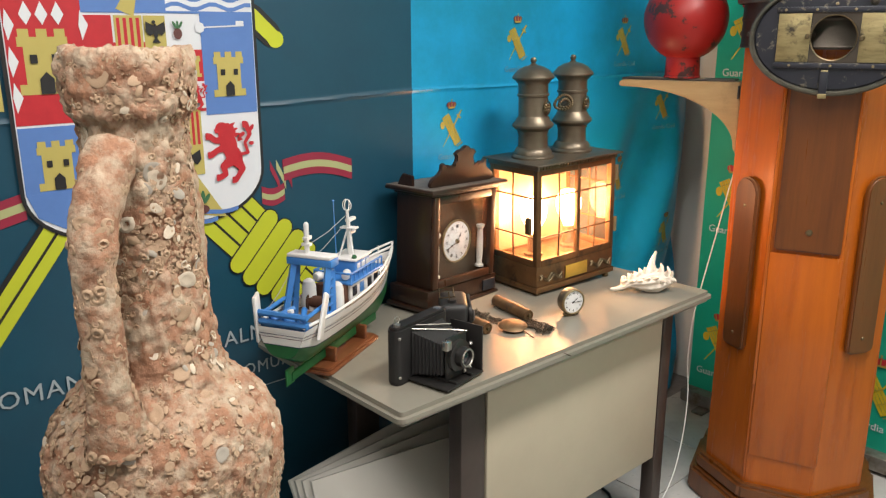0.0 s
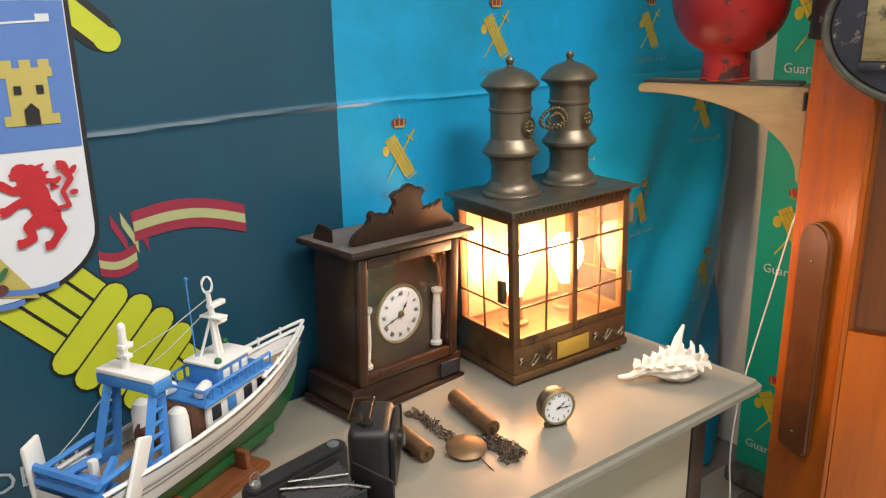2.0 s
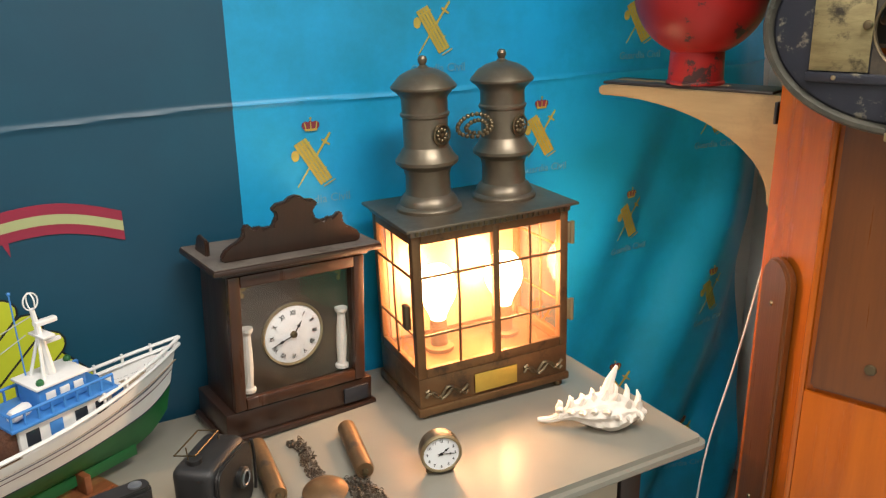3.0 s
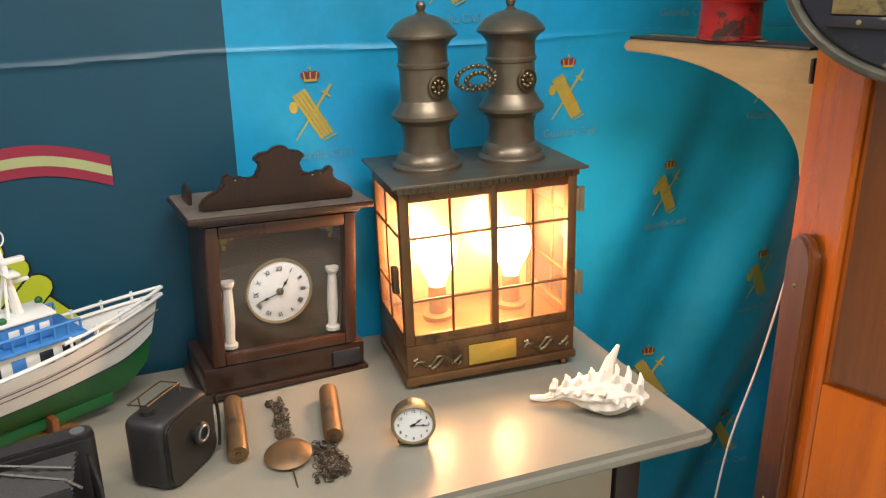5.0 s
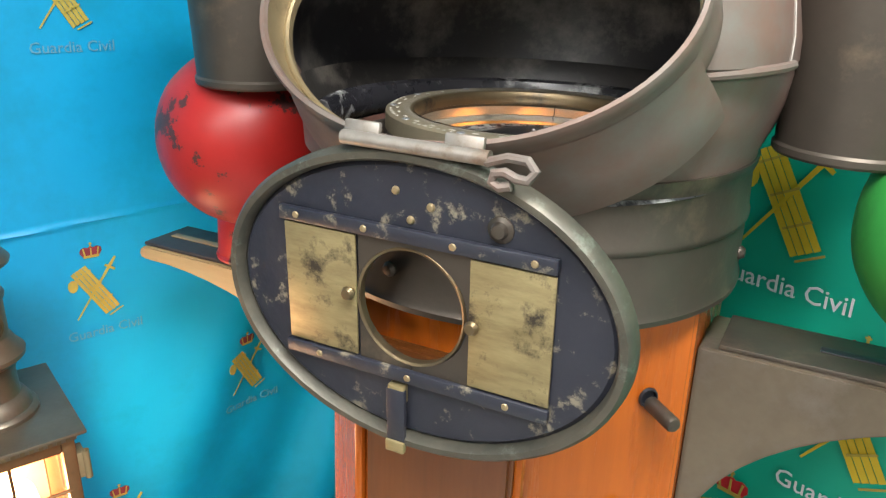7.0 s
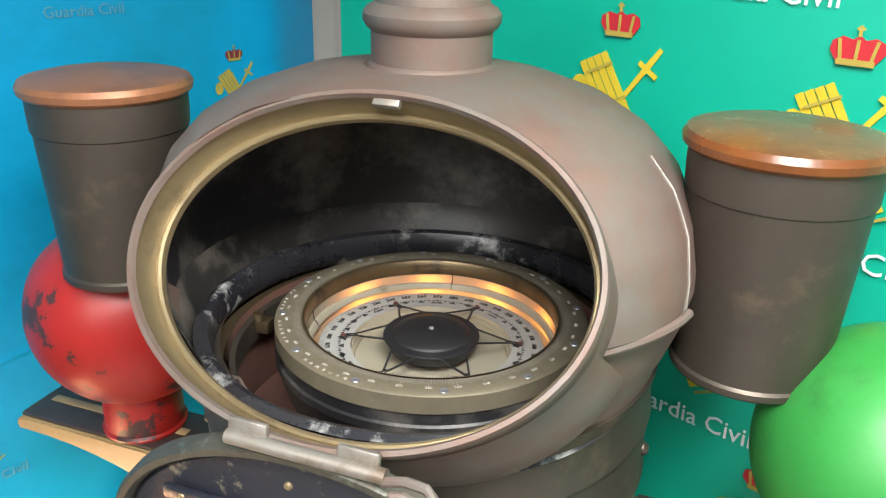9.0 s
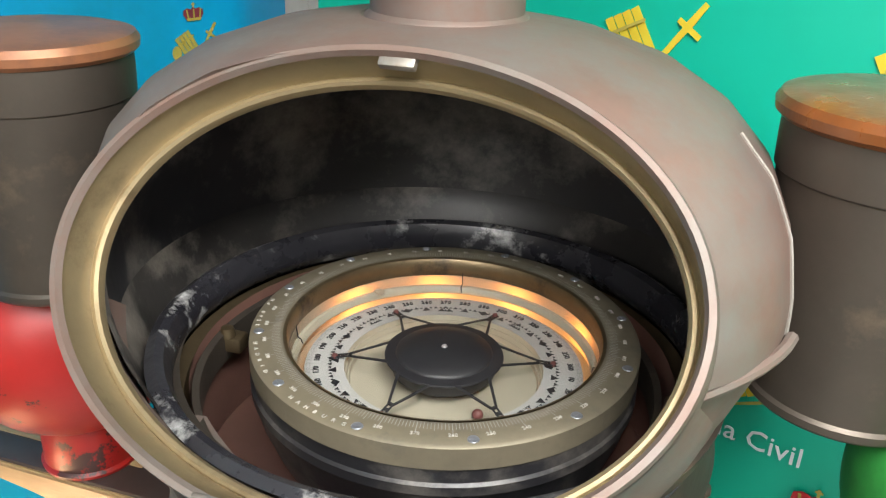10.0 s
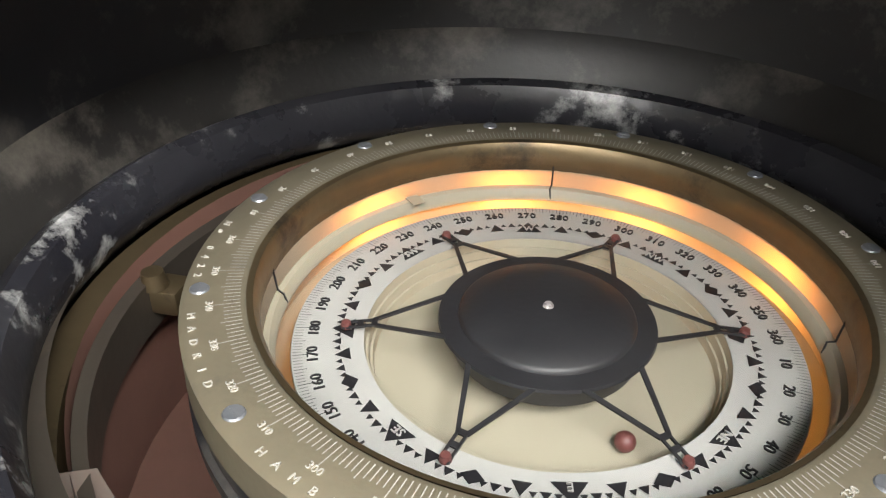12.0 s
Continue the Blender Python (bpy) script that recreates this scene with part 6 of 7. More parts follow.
for s in (-1, 1):
    for x in (0.0, 0.036, 0.076, 0.11):
        part("window", box(0.02, 0.002, 0.022, x, s * 0.0395, 0.146, 0.0005), M_ship_dark if x != 0.036 else M_ship_blue, wh)
    part("lifebuoy_board", box(0.026, 0.003, 0.034, 0.14, s * 0.032, 0.14, 0.004), M_ship_blue, wh)
up = part("wheelhouse", box(0.075, 0.06, 0.034, 0.06, 0, 0.184, 0.003), M_ship_blue, ship, "blue wheelhouse")
part("wheelhouse_top", box(0.085, 0.07, 0.005, 0.06, 0, 0.218, 0.002), M_ship_white, up)
for s in (-1, 1):
    for x in (0.04, 0.062, 0.084):
        part("window", box(0.015, 0.002, 0.014, x, s * 0.0305, 0.196, 0.0005), M_ship_white, up)
rl = []
for s in (-1, 1):
    rl.append(tube([(-0.03, s * 0.046, 0.204), (0.13, s * 0.046, 0.204)], 0.0025, 6))
    rl += [tube([(-0.03 + 0.02 * k, s * 0.046, 0.183), (-0.03 + 0.02 * k, s * 0.046, 0.204)], 0.002, 5) for k in range(9)]
rl.append(tube([(-0.03, -0.046, 0.204), (-0.03, 0.046, 0.204)], 0.0025, 6))
part("roof_railing", join(*rl), M_ship_blue, ship, "blue roof railing")
mast = part("mast", join(tube([(0.062, 0, 0.22), (0.05, 0, 0.33)], 0.006, 8, radii=[0.008, 0.0035]), tube([(0.04, -0.018, 0.222), (0.053, 0, 0.29)], 0.0025, 6), tube([(0.04, 0.018, 0.222), (0.053, 0, 0.29)], 0.0025, 6), box(0.02, 0.04, 0.004, 0.058, 0, 0.285, 0.001), box(0.034, 0.012, 0.008, 0.066, 0, 0.301, 0.002), box(0.03, 0.008, 0.006, 0.07, 0, 0.27, 0.002)), M_ship_white, ship, "white radar mast")
part("mast_ring", join(tube([(0.05 + 0.011 * math.cos(a), 0, 0.341 + 0.013 * math.sin(a)) for a in [k * math.tau / 16 for k in range(16)]], 0.0012, 5, True), tube([(0.05, 0.011 * math.cos(a), 0.341 + 0.013 * math.sin(a)) for a in [k * math.tau / 16 for k in range(16)]], 0.0012, 5, True)), M_ship_white, mast)
part("whip_aerial", join(tube([(0.036, 0.024, 0.22), (0.034, 0.026, 0.35)], 0.0012, 5), ball(0.003, 0.034, 0.026, 0.352, 8, 6)), M_ship_blue, ship)
legs = []
for q in (-1, 1):
    legs += [tube([(-0.158, q * 0.047, 0.13), (-0.12, q * 0.041, 0.225)], 0.0085, 4), tube([(-0.118, q * 0.047, 0.13), (-0.106, q * 0.041, 0.225)], 0.0085, 4)]
    legs += [tube([(-0.158 + 0.038 * w, q * 0.046, 0.13 + 0.095 * w), (-0.118 + 0.012 * w, q * 0.046, 0.13 + 0.095 * w)], 0.0028, 5) for w in (0.15, 0.3, 0.45, 0.6, 0.75, 0.9)]
gan = part("stern_gantry", join(*legs, box(0.034, 0.108, 0.013, -0.113, 0, 0.221, 0.002), box(0.03, 0.012, 0.014, -0.14, 0.047, 0.13, 0.002), box(0.03, 0.012, 0.014, -0.14, -0.047, 0.13, 0.002)), M_ship_blue, ship, "blue net gantry with ladders")
for q in (-1, 1):
    part("stern_brace", tube([(-0.24, q * 0.045, 0.15), (-0.175, q * 0.012, 0.166)], 0.0065, 6), M_ship_blue, ship)
part("stern_roller", tube([(-0.236, -0.05, 0.146), (-0.236, 0.05, 0.146)], 0.0085, 10), M_ship_blue, ship)
part("stern_post", box(0.012, 0.012, 0.036, -0.19, 0.012, 0.132, 0.003), M_ship_white, ship)
part("winch_house", box(0.03, 0.07, 0.05, -0.035, 0, 0.13, 0.003), M_ship_rust, ship, "brown net store under the roof deck")
part("liferaft", moved(lathe([(0, -0.018), (0.008, -0.017), (0.01, -0.012), (0.01, 0.012), (0.008, 0.017), (0, 0.018)], 14), pose(-0.005, -0.022, 0.194, 0, 90, 20)), M_ship_white, ship, "white liferaft canister")
part("liferaft", moved(lathe([(0, -0.018), (0.008, -0.017), (0.01, -0.012), (0.01, 0.012), (0.008, 0.017), (0, 0.018)], 14), pose(-0.03, 0.03, 0.194, 0, 90, -10)), M_ship_white, ship, "white liferaft canister")
gan.matrix_basis = Matrix.Translation((0, 0, 0.13 * (1 - 1.27))) @ Matrix.Diagonal((1, 1, 1.27, 1))
part("gantry_platform", box(0.036, 0.104, 0.006, -0.113, 0, 0.234, 0.002), M_ship_white, gan)
part("gantry_post", join(tube([(-0.113, 0.012, 0.238), (-0.113, 0.012, 0.285)], 0.0055, 8), ball(0.006, -0.113, 0.012, 0.287, 8, 6), box(0.02, 0.012, 0.006, -0.11, 0.012, 0.262, 0.001), box(0.012, 0.02, 0.005, -0.113, 0.012, 0.252, 0.001)), M_ship_white, gan)
for z in (0.158, 0.176):
    part("stern_rail", tube([(-0.245, -0.06, z), (-0.245, 0.06, z)], 0.0065, 6), M_ship_blue, ship, "blue stern rail")
for s in (-1, 1):
    part("side_rail", tube([(-0.15, s * 0.05, 0.176), (-0.246, s * 0.05, 0.17)], 0.0045, 6), M_ship_blue, ship)
for s in (-1, 0, 1):
    part("rail_post", tube([(-0.235, s * 0.03, 0.132), (-0.235, s * 0.03, 0.175)], 0.005, 6), M_ship_blue, ship)
part("winch", tube([(-0.2, -0.04, 0.14), (-0.2, 0.04, 0.14)], 0.009, 10), M_ship_blue, ship)
for s, rx in ((-1, 24), (1, -4)):
    part("trawl_door", box(0.038, 0.008, 0.1, 0, 0, -0.006, 0.004), M_ship_white, ship, "white trawl door", m=pose(-0.235 if s > 0 else -0.2, s * 0.06, 0.118, rx * 0.3, rx, 20))
for x, y in ((-0.075, -0.034), (-0.075, 0.034)):
    part("vent_pipe", join(lathe([(0, 0.13), (0.0165, 0.13), (0.0155, 0.182), (0.0125, 0.194), (0.006, 0.199), (0, 0.2)], 18)), M_ship_white, ship, "white vent casing", m=pose(x, y, 0))
part("net_drum", moved(lathe([(0, -0.03), (0.02, -0.03), (0.02, -0.027), (0.013, -0.027), (0.013, 0.027), (0.02, 0.027), (0.02, 0.03), (0, 0.03)], 20), pose(-0.08, 0, 0.15, 90)), M_ship_rust, ship)
for p, q in (((-0.113, 0.012, 0.285), (0.05, 0, 0.32)), ((-0.1, 0.03, 0.237), (0.04, 0.01, 0.29)), ((-0.12, 0.046, 0.232), (-0.235, 0.05, 0.165))):
    mid = (Vector(p) + Vector(q)) / 2 - Vector((0, 0, 0.006))
    part("rigging", tube([p, mid, q], 0.0009, 4), M_ship_rope, ship)
for x, y, z in ((0.03, -0.025, 0.226), (0.1, 0.02, 0.226), (-0.02, 0.03, 0.188)):
    part("coil", ball(0.006, x, y, z, 10, 8), M_ship_green, ship)
part("rudder", box(0.03, 0.004, 0.036, -0.225, 0, 0.018, 0.001), M_ship_green, ship)
part("keel", box(0.4, 0.008, 0.02, -0.02, 0, 0.022, 0.002), M_ship_green, ship)
part("stand", join(board(rounded_rect(0.25, 0.085, 0.012), 0.0, 0.007, 0.002), board(rounded_rect(0.235, 0.072, 0.01), 0.007, 0.013, 0.002), box(0.012, 0.055, 0.034, -0.07, 0, 0.012, 0.003), box(0.012, 0.055, 0.034, 0.08, 0, 0.012, 0.003)), M_stand, ship, "varnished reddish wooden stand", m=pose(-0.005, 0.0, 0))

# ---- folding camera ----
fc = thing("folding_camera", pose(-1.028, 0.146, TOP, 0, 0, 11) @ Matrix.Scale(1.06, 4), "old black folding bellows camera standing open on the desk", "camera", "old cameras")
FH = 0.128
part("body", join(board(rounded_rect(0.175, 0.034, 0.014), 0.002, FH - 0.004, 0.003)), M_leather, fc, "black leatherette body", m=pose(0, 0, 0))
part("top_plate", board(rounded_rect(0.172, 0.03, 0.013), FH - 0.004, FH, 0.0015), M_black_worn, fc)
part("base_plate", board(rounded_rect(0.172, 0.03, 0.013), 0, 0.002, 0), M_black_worn, fc)
part("winding_key", join(lathe([(0, FH), (0.008, FH), (0.008, FH + 0.004), (0.003, FH + 0.005), (0, FH + 0.006)], 16), tube([(0.008 * math.cos(a), 0, FH + 0.012 + 0.008 * math.sin(a)) for a in [k * math.tau / 14 for k in range(14)]], 0.0012, 5, True)), M_chrome, fc, "nickel winding key", m=pose(-0.07, 0, 0))
part("top_disc", lathe([(0, FH), (0.009, FH), (0.009, FH + 0.002), (0.005, FH + 0.003), (0, FH + 0.003)], 18), M_screw, fc, m=pose(0.068, 0, 0))
for x in (-0.082, 0.06):
    for z in (0.02, FH - 0.022):
        part("rivet", ball(0.0035, x, -0.0172, z, 10, 8), M_chrome, fc)
# open bed and bellows towards the front
part("bed", join(box(0.13, 0.105, 0.004, 0.01, -0.068, 0.006, 0.001), box(0.006, 0.1, 0.006, -0.02, -0.068, 0.01, 0.001), box(0.006, 0.1, 0.006, 0.035, -0.068, 0.01, 0.001)), M_black_worn, fc, "hinged bed with rails")
bel = bmesh.new()
rings = []
nb = 19
for k in range(nb):
    u = k / (nb - 1)
    w = (0.055 - 0.018 * u) * (1.0 if k % 2 else 0.9)
    h = (0.049 - 0.014 * u) * (1.0 if k % 2 else 0.9)
    zc = 0.064 - 0.006 * u
    rings.append([bel.verts.new((0.008 + sx * w, -0.017 - 0.07 * u, zc + sz * h)) for sx, sz in ((-1, -1), (1, -1), (1, 1), (-1, 1))])
for p, q in zip(rings, rings[1:]):
    for j in range(4):
        bel.faces.new((p[j], p[(j + 1) % 4], q[(j + 1) % 4], q[j]))
bel.faces.new(rings[-1])
part("bellows", bel, M_bellows, fc, "pleated black bellows", smooth=False)
std = part("front_standard", join(box(0.07, 0.006, 0.095, 0.008, -0.094, 0.012, 0.002), moved(lathe([(0, 0), (0.034, 0), (0.034, 0.01), (0.03, 0.012), (0, 0.012)], 32), pose(0.008, -0.096, 0.062, 90))), M_black_worn, fc, "black lens standard")
part("lens_barrel", moved(lathe([(0.022, 0), (0.022, 0.016), (0.019, 0.018), (0.016, 0.018), (0.0145, 0.012), (0, 0.012)], 28), pose(0.008, -0.107, 0.062, 90)), M_black_worn, std)
part("lens_ring", moved(lathe([(0.0165, 0.0), (0.0175, 0.002), (0.0195, 0.002), (0.02, 0.0)], 28), pose(0.008, -0.125, 0.062, 90)), M_chrome, std)
part("lens_glass", moved(lathe([(0, 0.003), (0.008, 0.0022), (0.0145, 0)], 20), pose(0.008, -0.1195, 0.062, 90)), M_lens, std)
part("view_finder", box(0.016, 0.014, 0.02, -0.03, -0.1, 0.085, 0.002), M_chrome, std, "small nickel view finder")
part("shutter_lever", box(0.01, 0.008, 0.008, 0.045, -0.104, 0.03, 0.001), M_chrome, std)
part("side_plate", box(0.004, 0.085, 0.1, 0.0735, -0.075, 0.01, 0.001), M_black_worn, fc, "hinged black side flap")
part("strut", join(tube([(-0.045, -0.018, 0.118), (0.04, -0.06, 0.1), (0.055, -0.09, 0.1)], 0.0018, 6), tube([(-0.03, -0.018, 0.122), (0.05, -0.05, 0.108)], 0.0015, 6)), M_chrome, fc, "bright folding strut")
for x, z in ((0.03, 0.02), (0.05, 0.022), (0.052, 0.075)):
    part("screw_head", ball(0.0045, x, -0.101, z, 10, 8), M_chrome, fc)

# ---- box camera ----
bc = thing("box_camera", pose(-0.838, 0.232, TOP, 0, 0, 50) @ Matrix.Scale(1.17, 4), "small worn black box camera with a wire frame finder", "camera", "old cameras")
part("body", box(0.105, 0.062, 0.1, 0, 0, 0, 0.014, 4), M_leather, bc, "rounded black leatherette body")
part("front_plate", board(rounded_rect(0.1, 0.094, 0.02), 0, 0.006, 0.002), M_black_worn, bc, m=pose(0.0, -0.03, 0.05, 90))
part("lens", moved(lathe([(0.015, 0), (0.015, 0.006), (0.012, 0.008), (0.009, 0.006), (0, 0.004)], 24), pose(0.012, -0.036, 0.055, 90)), M_black_worn, bc)
part("lens_rim", moved(lathe([(0.0085, 0), (0.01, 0.0015), (0.012, 0)], 20), pose(0.012, -0.0445, 0.055, 90)), M_screw, bc)
part("frame_finder", join(tube([(-0.035, 0.01, 0.1), (-0.035, 0.012, 0.124)], 0.001, 5), tube([(-0.035, 0.0, 0.113), (0.03, 0.0, 0.113), (0.03, 0.03, 0.11), (-0.035, 0.03, 0.11)], 0.0012, 5, True), tube([(0.03, 0.0, 0.1), (0.03, 0.0, 0.113)], 0.001, 5)), M_antique, bc, "bent wire finder")
part("strap_lug", tube([(0.05 + 0.008 * math.cos(a), -0.036, 0.05 + 0.042 * math.sin(a)) for a in [(-1.2 + 2.4 * k / 10) for k in range(11)]], 0.0025, 6), M_black_worn, bc)
part("film_knob", lathe([(0, 0.1), (0.01, 0.1), (0.01, 0.106), (0, 0.107)], 18), M_black_worn, bc, m=pose(-0.03, 0.005, 0))
part("side_knob", moved(lathe([(0, 0), (0.009, 0), (0.009, 0.008), (0, 0.009)], 16), pose(0.052, 0, 0.03, 0, 90)), M_screw, bc)

# ---- cylinders with chain, watch case, needle ----
def cylinder_tube(x0, y0, x1, y1):
    d = math.hypot(x1 - x0, y1 - y0)
    t = thing("brass_cylinder", pose(x0, y0, TOP + 0.0165, 0, 0, math.degrees(math.atan2(y1 - y0, x1 - x0))), "dull brass weight cylinder lying on the desk", "weight", "clock weights")
    part("barrel", moved(lathe([(0, 0), (0.014, 0), (0.0165, 0.003), (0.0165, d - 0.004), (0.015, d), (0.012, d), (0.0115, d - 0.002), (0, d - 0.002)], 28), pose(0, 0, 0, 0, 90)), M_weight, t)
    part("end_cap", moved(lathe([(0, 0), (0.005, 0), (0.005, 0.006), (0, 0.007)], 12), pose(d, 0, 0, 0, 90)), M_antique, t)
    return t


cylinder_tube(-0.562, 0.352, -0.59, 0.2)
cylinder_tube(-0.728, 0.375, -0.742, 0.205)
rc = random.Random(11)


def chain_heap(points, n, spread, name, label):
    """Loose links strewn along a line."""
    bm = bmesh.new()
    for i in range(n):
        u = i / (n - 1) * (len(points) - 1)
        k = min(int(u), len(points) - 2)
        p = Vector(points[k]).lerp(Vector(points[k + 1]), u - k)
        lk = tube([(0.0046 * math.cos(a), 0.0029 * math.sin(a), 0) for a in [q * math.tau / 8 for q in range(8)]], 0.0009, 4, True)
        moved(lk, Matrix.Translation(p + Vector((rc.uniform(-spread, spread), rc.uniform(-spread, spread), 0.002 + abs(rc.gauss(0, 0.0035))))) @ pose(0, 0, 0, rc.uniform(-60, 60), rc.uniform(-60, 60), rc.uniform(0, 360)))
        me = bpy.data.meshes.new("t")
        lk.to_mesh(me)
        lk.free()
        bm.from_mesh(me)
        bpy.data.meshes.remove(me)
    return tagged(part(name, bm, M_chain, m=pose(0, 0, TOP)), label, "chain", kind="stuff")


chain_heap([(-0.66, 0.37, 0), (-0.652, 0.33, 0), (-0.662, 0.27, 0), (-0.655, 0.22, 0)], 150, 0.013, "chain", "tarnished metal chain running beside the cylinders")
chain_heap([(-0.605, 0.2, 0), (-0.61, 0.165, 0), (-0.6, 0.135, 0), (-0.625, 0.115, 0)], 280, 0.02, "chain", "heaped tarnished metal chain on the desk")
pw = thing("pendulum_bob", pose(-0.668, 0.186, TOP + 0.012, 6, -4, 0), "round dull brass pendulum bob with a thin rod", "pendulum")
part("disc", lathe([(0, -0.008), (0.02, -0.007), (0.036, -0.001), (0.038, 0.0), (0.036, 0.002), (0.02, 0.009), (0, 0.011)], 40), M_weight, pw)
part("rod", tube([(0.0, -0.036, 0.0), (-0.004, -0.12, -0.009), (-0.006, -0.2, -0.002)], 0.0014, 6), M_chain, pw, "thin steel rod")

# ---- little alarm clock ----
ac = thing("alarm_clock", pose(-0.468, 0.155, TOP, 0, 0, -16), "small round nickel alarm clock with a white dial", "clock")
case = part("case", moved(lathe([(0, -0.02), (0.03, -0.02), (0.034, -0.017), (0.036, -0.01), (0.036, 0.01), (0.0345, 0.013), (0.032, 0.0135), (0.0315, 0.011)], 48), pose(0, 0, 0.042, 90)), M_bronze_dark, ac, "dark metal case")
part("bezel", moved(lathe([(0.031, 0.011), (0.0315, 0.0145), (0.034, 0.015), (0.0362, 0.012), (0.0365, 0.009)], 48), pose(0, 0, 0.042, 90)), M_brass, ac)
dl = part("dial", moved(lathe([(0, 0.0112), (0.0316, 0.0112)], 40), pose(0, 0, 0.042, 90)), M_enamel, ac, "plain white dial")
lettering([(str(i or 12), 0.0075, pose(0, -0.0117, 0.042, 90) @ pose(0, 0, 0, 0, 0, -30 * i) @ Matrix.Translation((0, 0.0245, 0)) @ pose(0, 0, 0, 0, 0, 30 * i)) for i in range(12)], M_ink_black, "numerals", dl, "small black numerals")
ac_c = new("pointer_axis")
ac_c.parent = dl
ac_c.location = (0, 0, 0.042)
hand(0.017, 0.0013, "hour_pointer", 52, ac_c, M_ink_black, -0.0125)
hand(0.025, 0.001, "minute_pointer", 92, ac_c, M_ink_black, -0.0133)
for sx in (-1, 1):
    part("foot", join(ball(0.006, sx * 0.02, 0.0, 0.006, 12, 8), tube([(sx * 0.02, 0, 0.006), (sx * 0.016, 0, 0.014)], 0.003, 6)), M_antique, ac)
part("base_bar", box(0.046, 0.014, 0.006, 0, 0, 0.003, 0.002), M_antique, ac)

# ---- murex shell ----
mx = thing("murex_shell", pose(-0.135, 0.135, TOP, 0, 0, -32), "white spiny murex seashell lying on the desk", "seashell")
rs = random.Random(3)
body_r = [(-0.115, 0.004), (-0.085, 0.008), (-0.06, 0.014), (-0.035, 0.024), (-0.01, 0.034), (0.015, 0.039), (0.036, 0.036), (0.05, 0.029), (0.062, 0.022), (0.072, 0.016), (0.082, 0.01), (0.09, 0.003)]
bm = bmesh.new()
rows = []
for i in range(len(body_r) * 4 - 3):
    k, u = divmod(i, 4)
    x0, r0 = body_r[k]
    x1, r1 = body_r[min(k + 1, len(body_r) - 1)]
    x, r = x0 + (x1 - x0) * u / 4, r0 + (r1 - r0) * u / 4
    rows.append([bm.verts.new((x, r * (1 + 0.12 * math.sin(9 * a + 60 * x)) * math.cos(a), 0.034 + 0.85 * r * (1 + 0.12 * math.sin(9 * a + 60 * x)) * math.sin(a) - (0.02 if x < -0.05 else 0) * min(1, (-0.05 - x) / 0.04 if x < -0.05 else 0))) for a in [q * math.tau / 36 for q in range(36)]])
for p, q in zip(rows, rows[1:]):
    for j in range(36):
        bm.faces.new((p[j], p[(j + 1) % 36], q[(j + 1) % 36], q[j]))
part("whorl", bm, M_murex, mx, "ribbed white body", angle=60)
for j, a0 in enumerate((-30, 35, 95, 150, 215)):
    for k in range(8):
        x = -0.075 + 0.021 * k
        r = np.interp(x, [b[0] for b in body_r], [b[1] for b in body_r])
        a = radians(a0 + 10 * math.sin(k * 1.3) + 3 * k)
        if math.sin(a) < -0.6:
            continue
        base = Vector((x, r * math.cos(a), 0.034 + 0.85 * r * math.sin(a)))
        d = Vector((0.3 * rs.uniform(-1, 0.6), math.cos(a), math.sin(a))).normalized()
        L = rs.uniform(0.8, 1.3) * (0.009 + 0.012 * max(0.0, min(1.0, (x + 0.08) / 0.12)))
        tip = base + d * L
        if tip.z < 0.002:
            tip.z = 0.002
        part("spine", tube([base - d * 0.006, base + d * L * 0.5 + Vector((0.003, 0, 0.002)), tip], 0.004, 6, radii=[0.008, 0.005, 0.0014]), M_murex, mx)
tip0 = Vector((0.015, 0.012, 0.06))
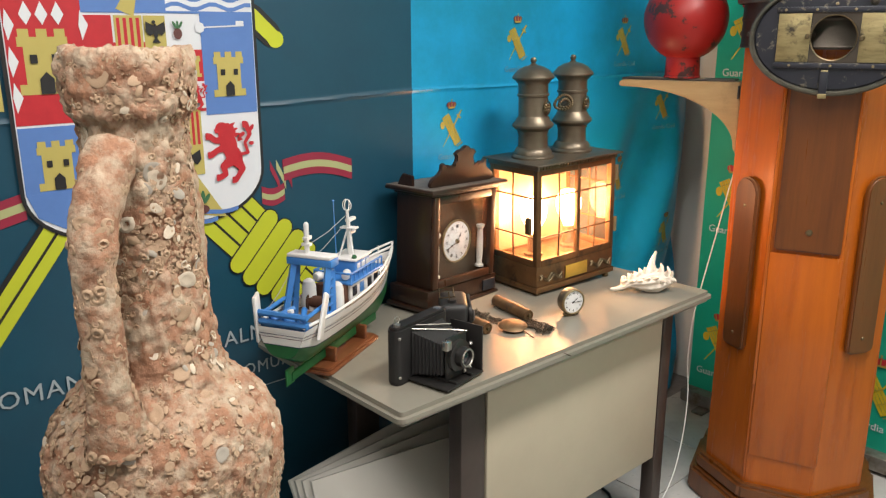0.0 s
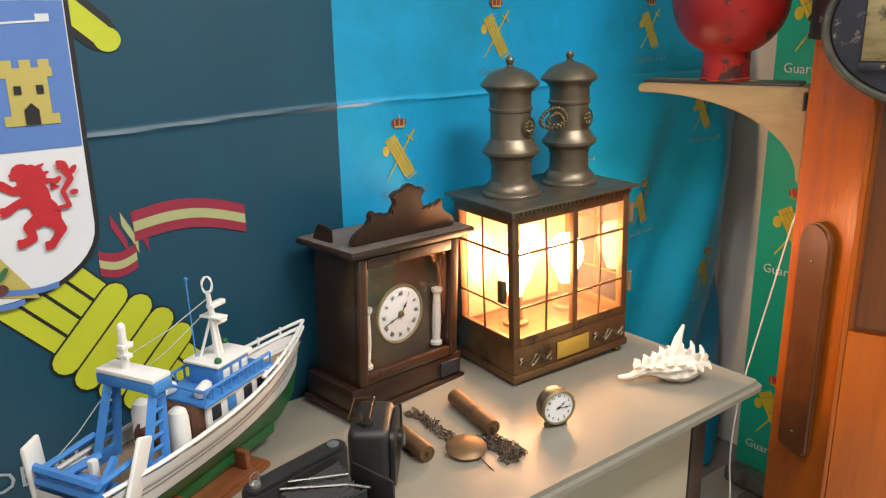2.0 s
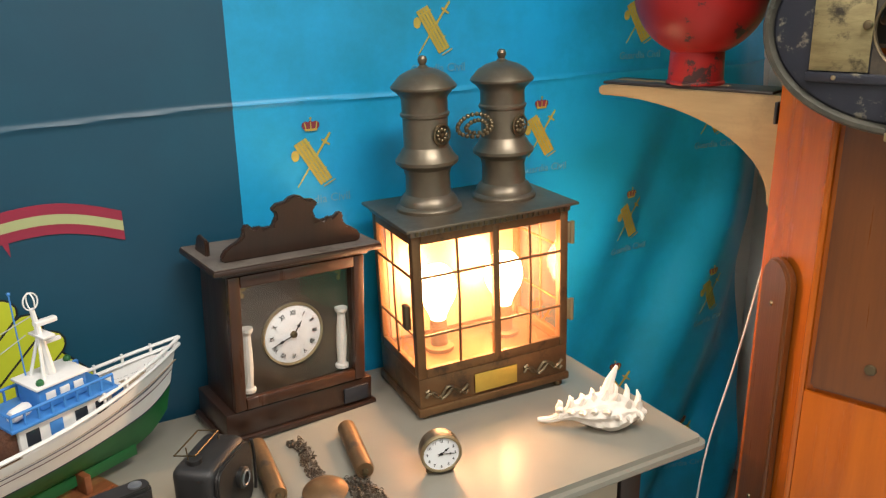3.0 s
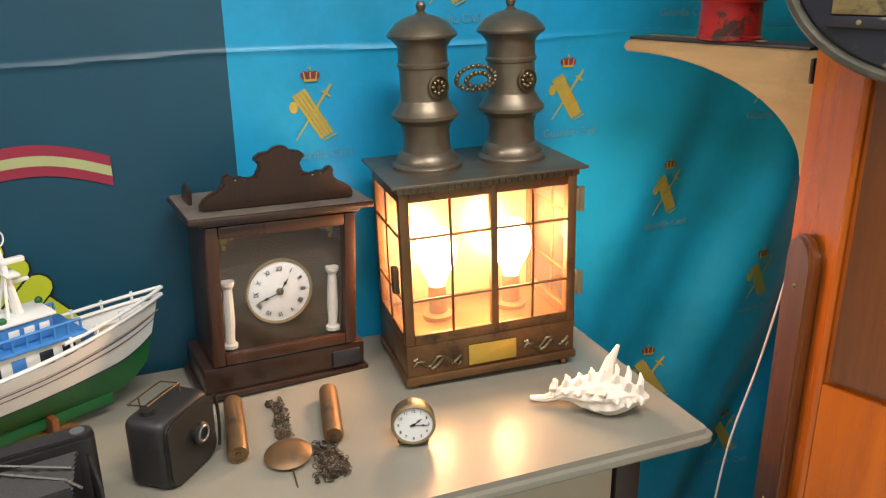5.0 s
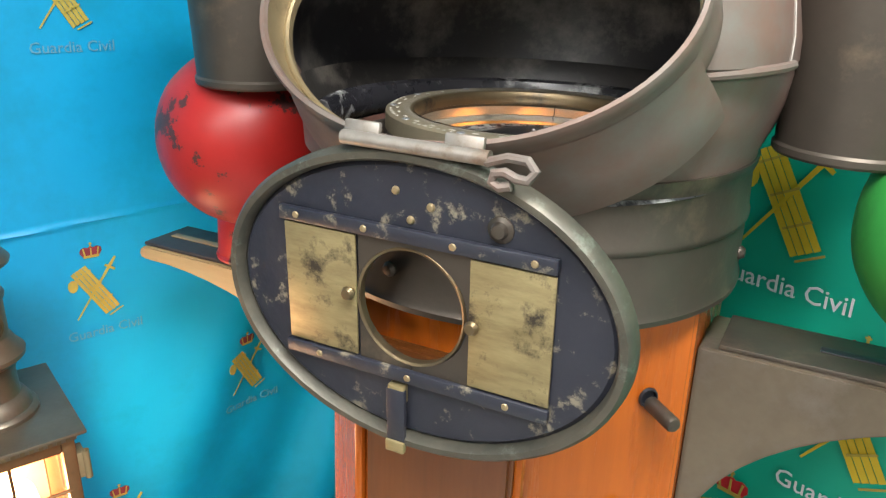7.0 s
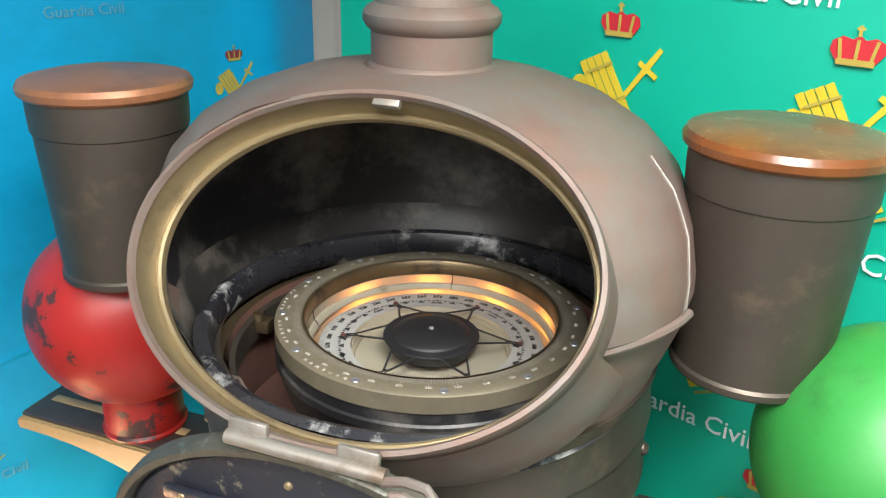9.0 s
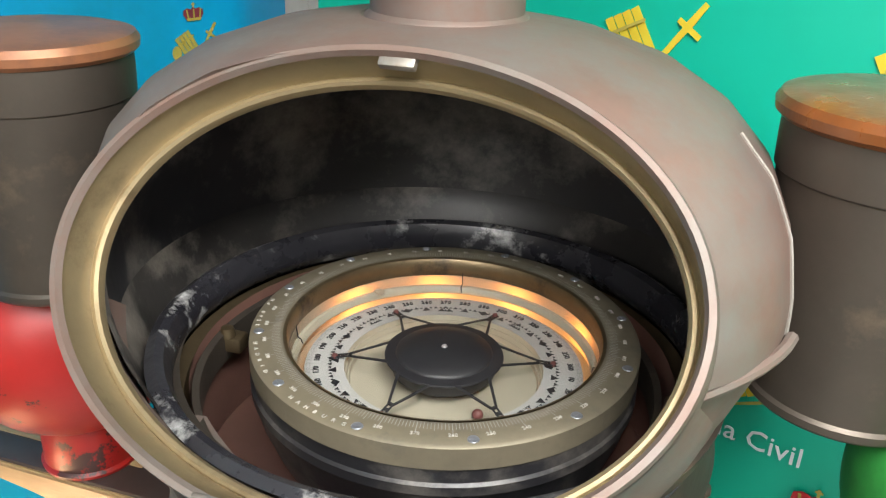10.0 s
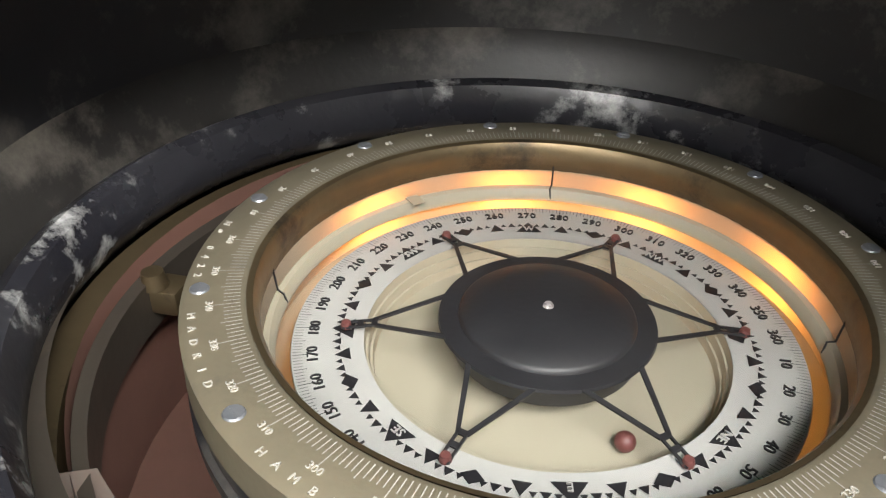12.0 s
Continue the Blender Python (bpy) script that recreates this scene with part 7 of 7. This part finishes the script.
part("spine", tube([tip0, tip0 + Vector((0.006, 0.006, 0.03)), tip0 + Vector((0.018, 0.01, 0.058))], 0.006, 8, radii=[0.015, 0.009, 0.003]), M_murex, mx)

# ---- white cable down beside the desk ----
cab = []
hang = [(0.23, 0.08, 1.1), (0.235, 0.1, 1.02), (0.24, 0.125, 0.9), (0.235, 0.15, 0.76), (0.205, 0.165, 0.6), (0.18, 0.16, 0.45), (0.165, 0.14, 0.33), (0.12, 0.12, 0.2), (0.04, 0.1, 0.08), (-0.06, 0.09, 0.005), (-0.2, 0.05, 0.004)]
for k in range(len(hang) - 1):
    q = [Vector(hang[max(0, min(len(hang) - 1, k + d))]) for d in (-1, 0, 1, 2)]
    for u in (0, 0.25, 0.5, 0.75):
        v = 0.5 * (2 * q[1] + (q[2] - q[0]) * u + (2 * q[0] - 5 * q[1] + 4 * q[2] - q[3]) * u * u + (3 * q[1] - q[0] - 3 * q[2] + q[3]) * u ** 3)
        cab.append((v.x, v.y, max(v.z, 0.004)))
tagged(part("power_cable", tube(cab, 0.0022, 8), M_cable), "thin white power cable hanging down to the floor", "cable")
tagged(part("black_cable", tube([(-0.36, 0.25, 0.006), (-0.28, 0.14, 0.006), (-0.18, 0.16, 0.006), (-0.1, 0.25, 0.006), (-0.05, 0.4, 0.006)], 0.005, 8), M_black_worn), "black cable lying on the tiled floor", "cable")

# ---- ceiling panels, out of view, the third an added fill ----
for x, y, z in (LAMP_A, LAMP_B, LAMP_FILL):
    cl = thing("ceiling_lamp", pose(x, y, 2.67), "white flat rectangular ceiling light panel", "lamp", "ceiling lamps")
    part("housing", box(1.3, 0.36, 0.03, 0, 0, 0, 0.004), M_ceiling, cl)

# ---- floor tiles ----
tile = None
for i in range(-5, 4):
    for j in range(-6, 2):
        x, y = 0.2 + 0.4 * i, 0.34 + 0.4 * j
        if x > 0.76 or y > 0.55:
            continue
        if tile is None:
            tile = part("tile", box(0.396, 0.396, 0.0045, 0, 0, -0.0045, 0.0012, 1), M_tile, floor, m=pose(x, y, 0))
        else:
            clone(tile, pose(x, y, 0))
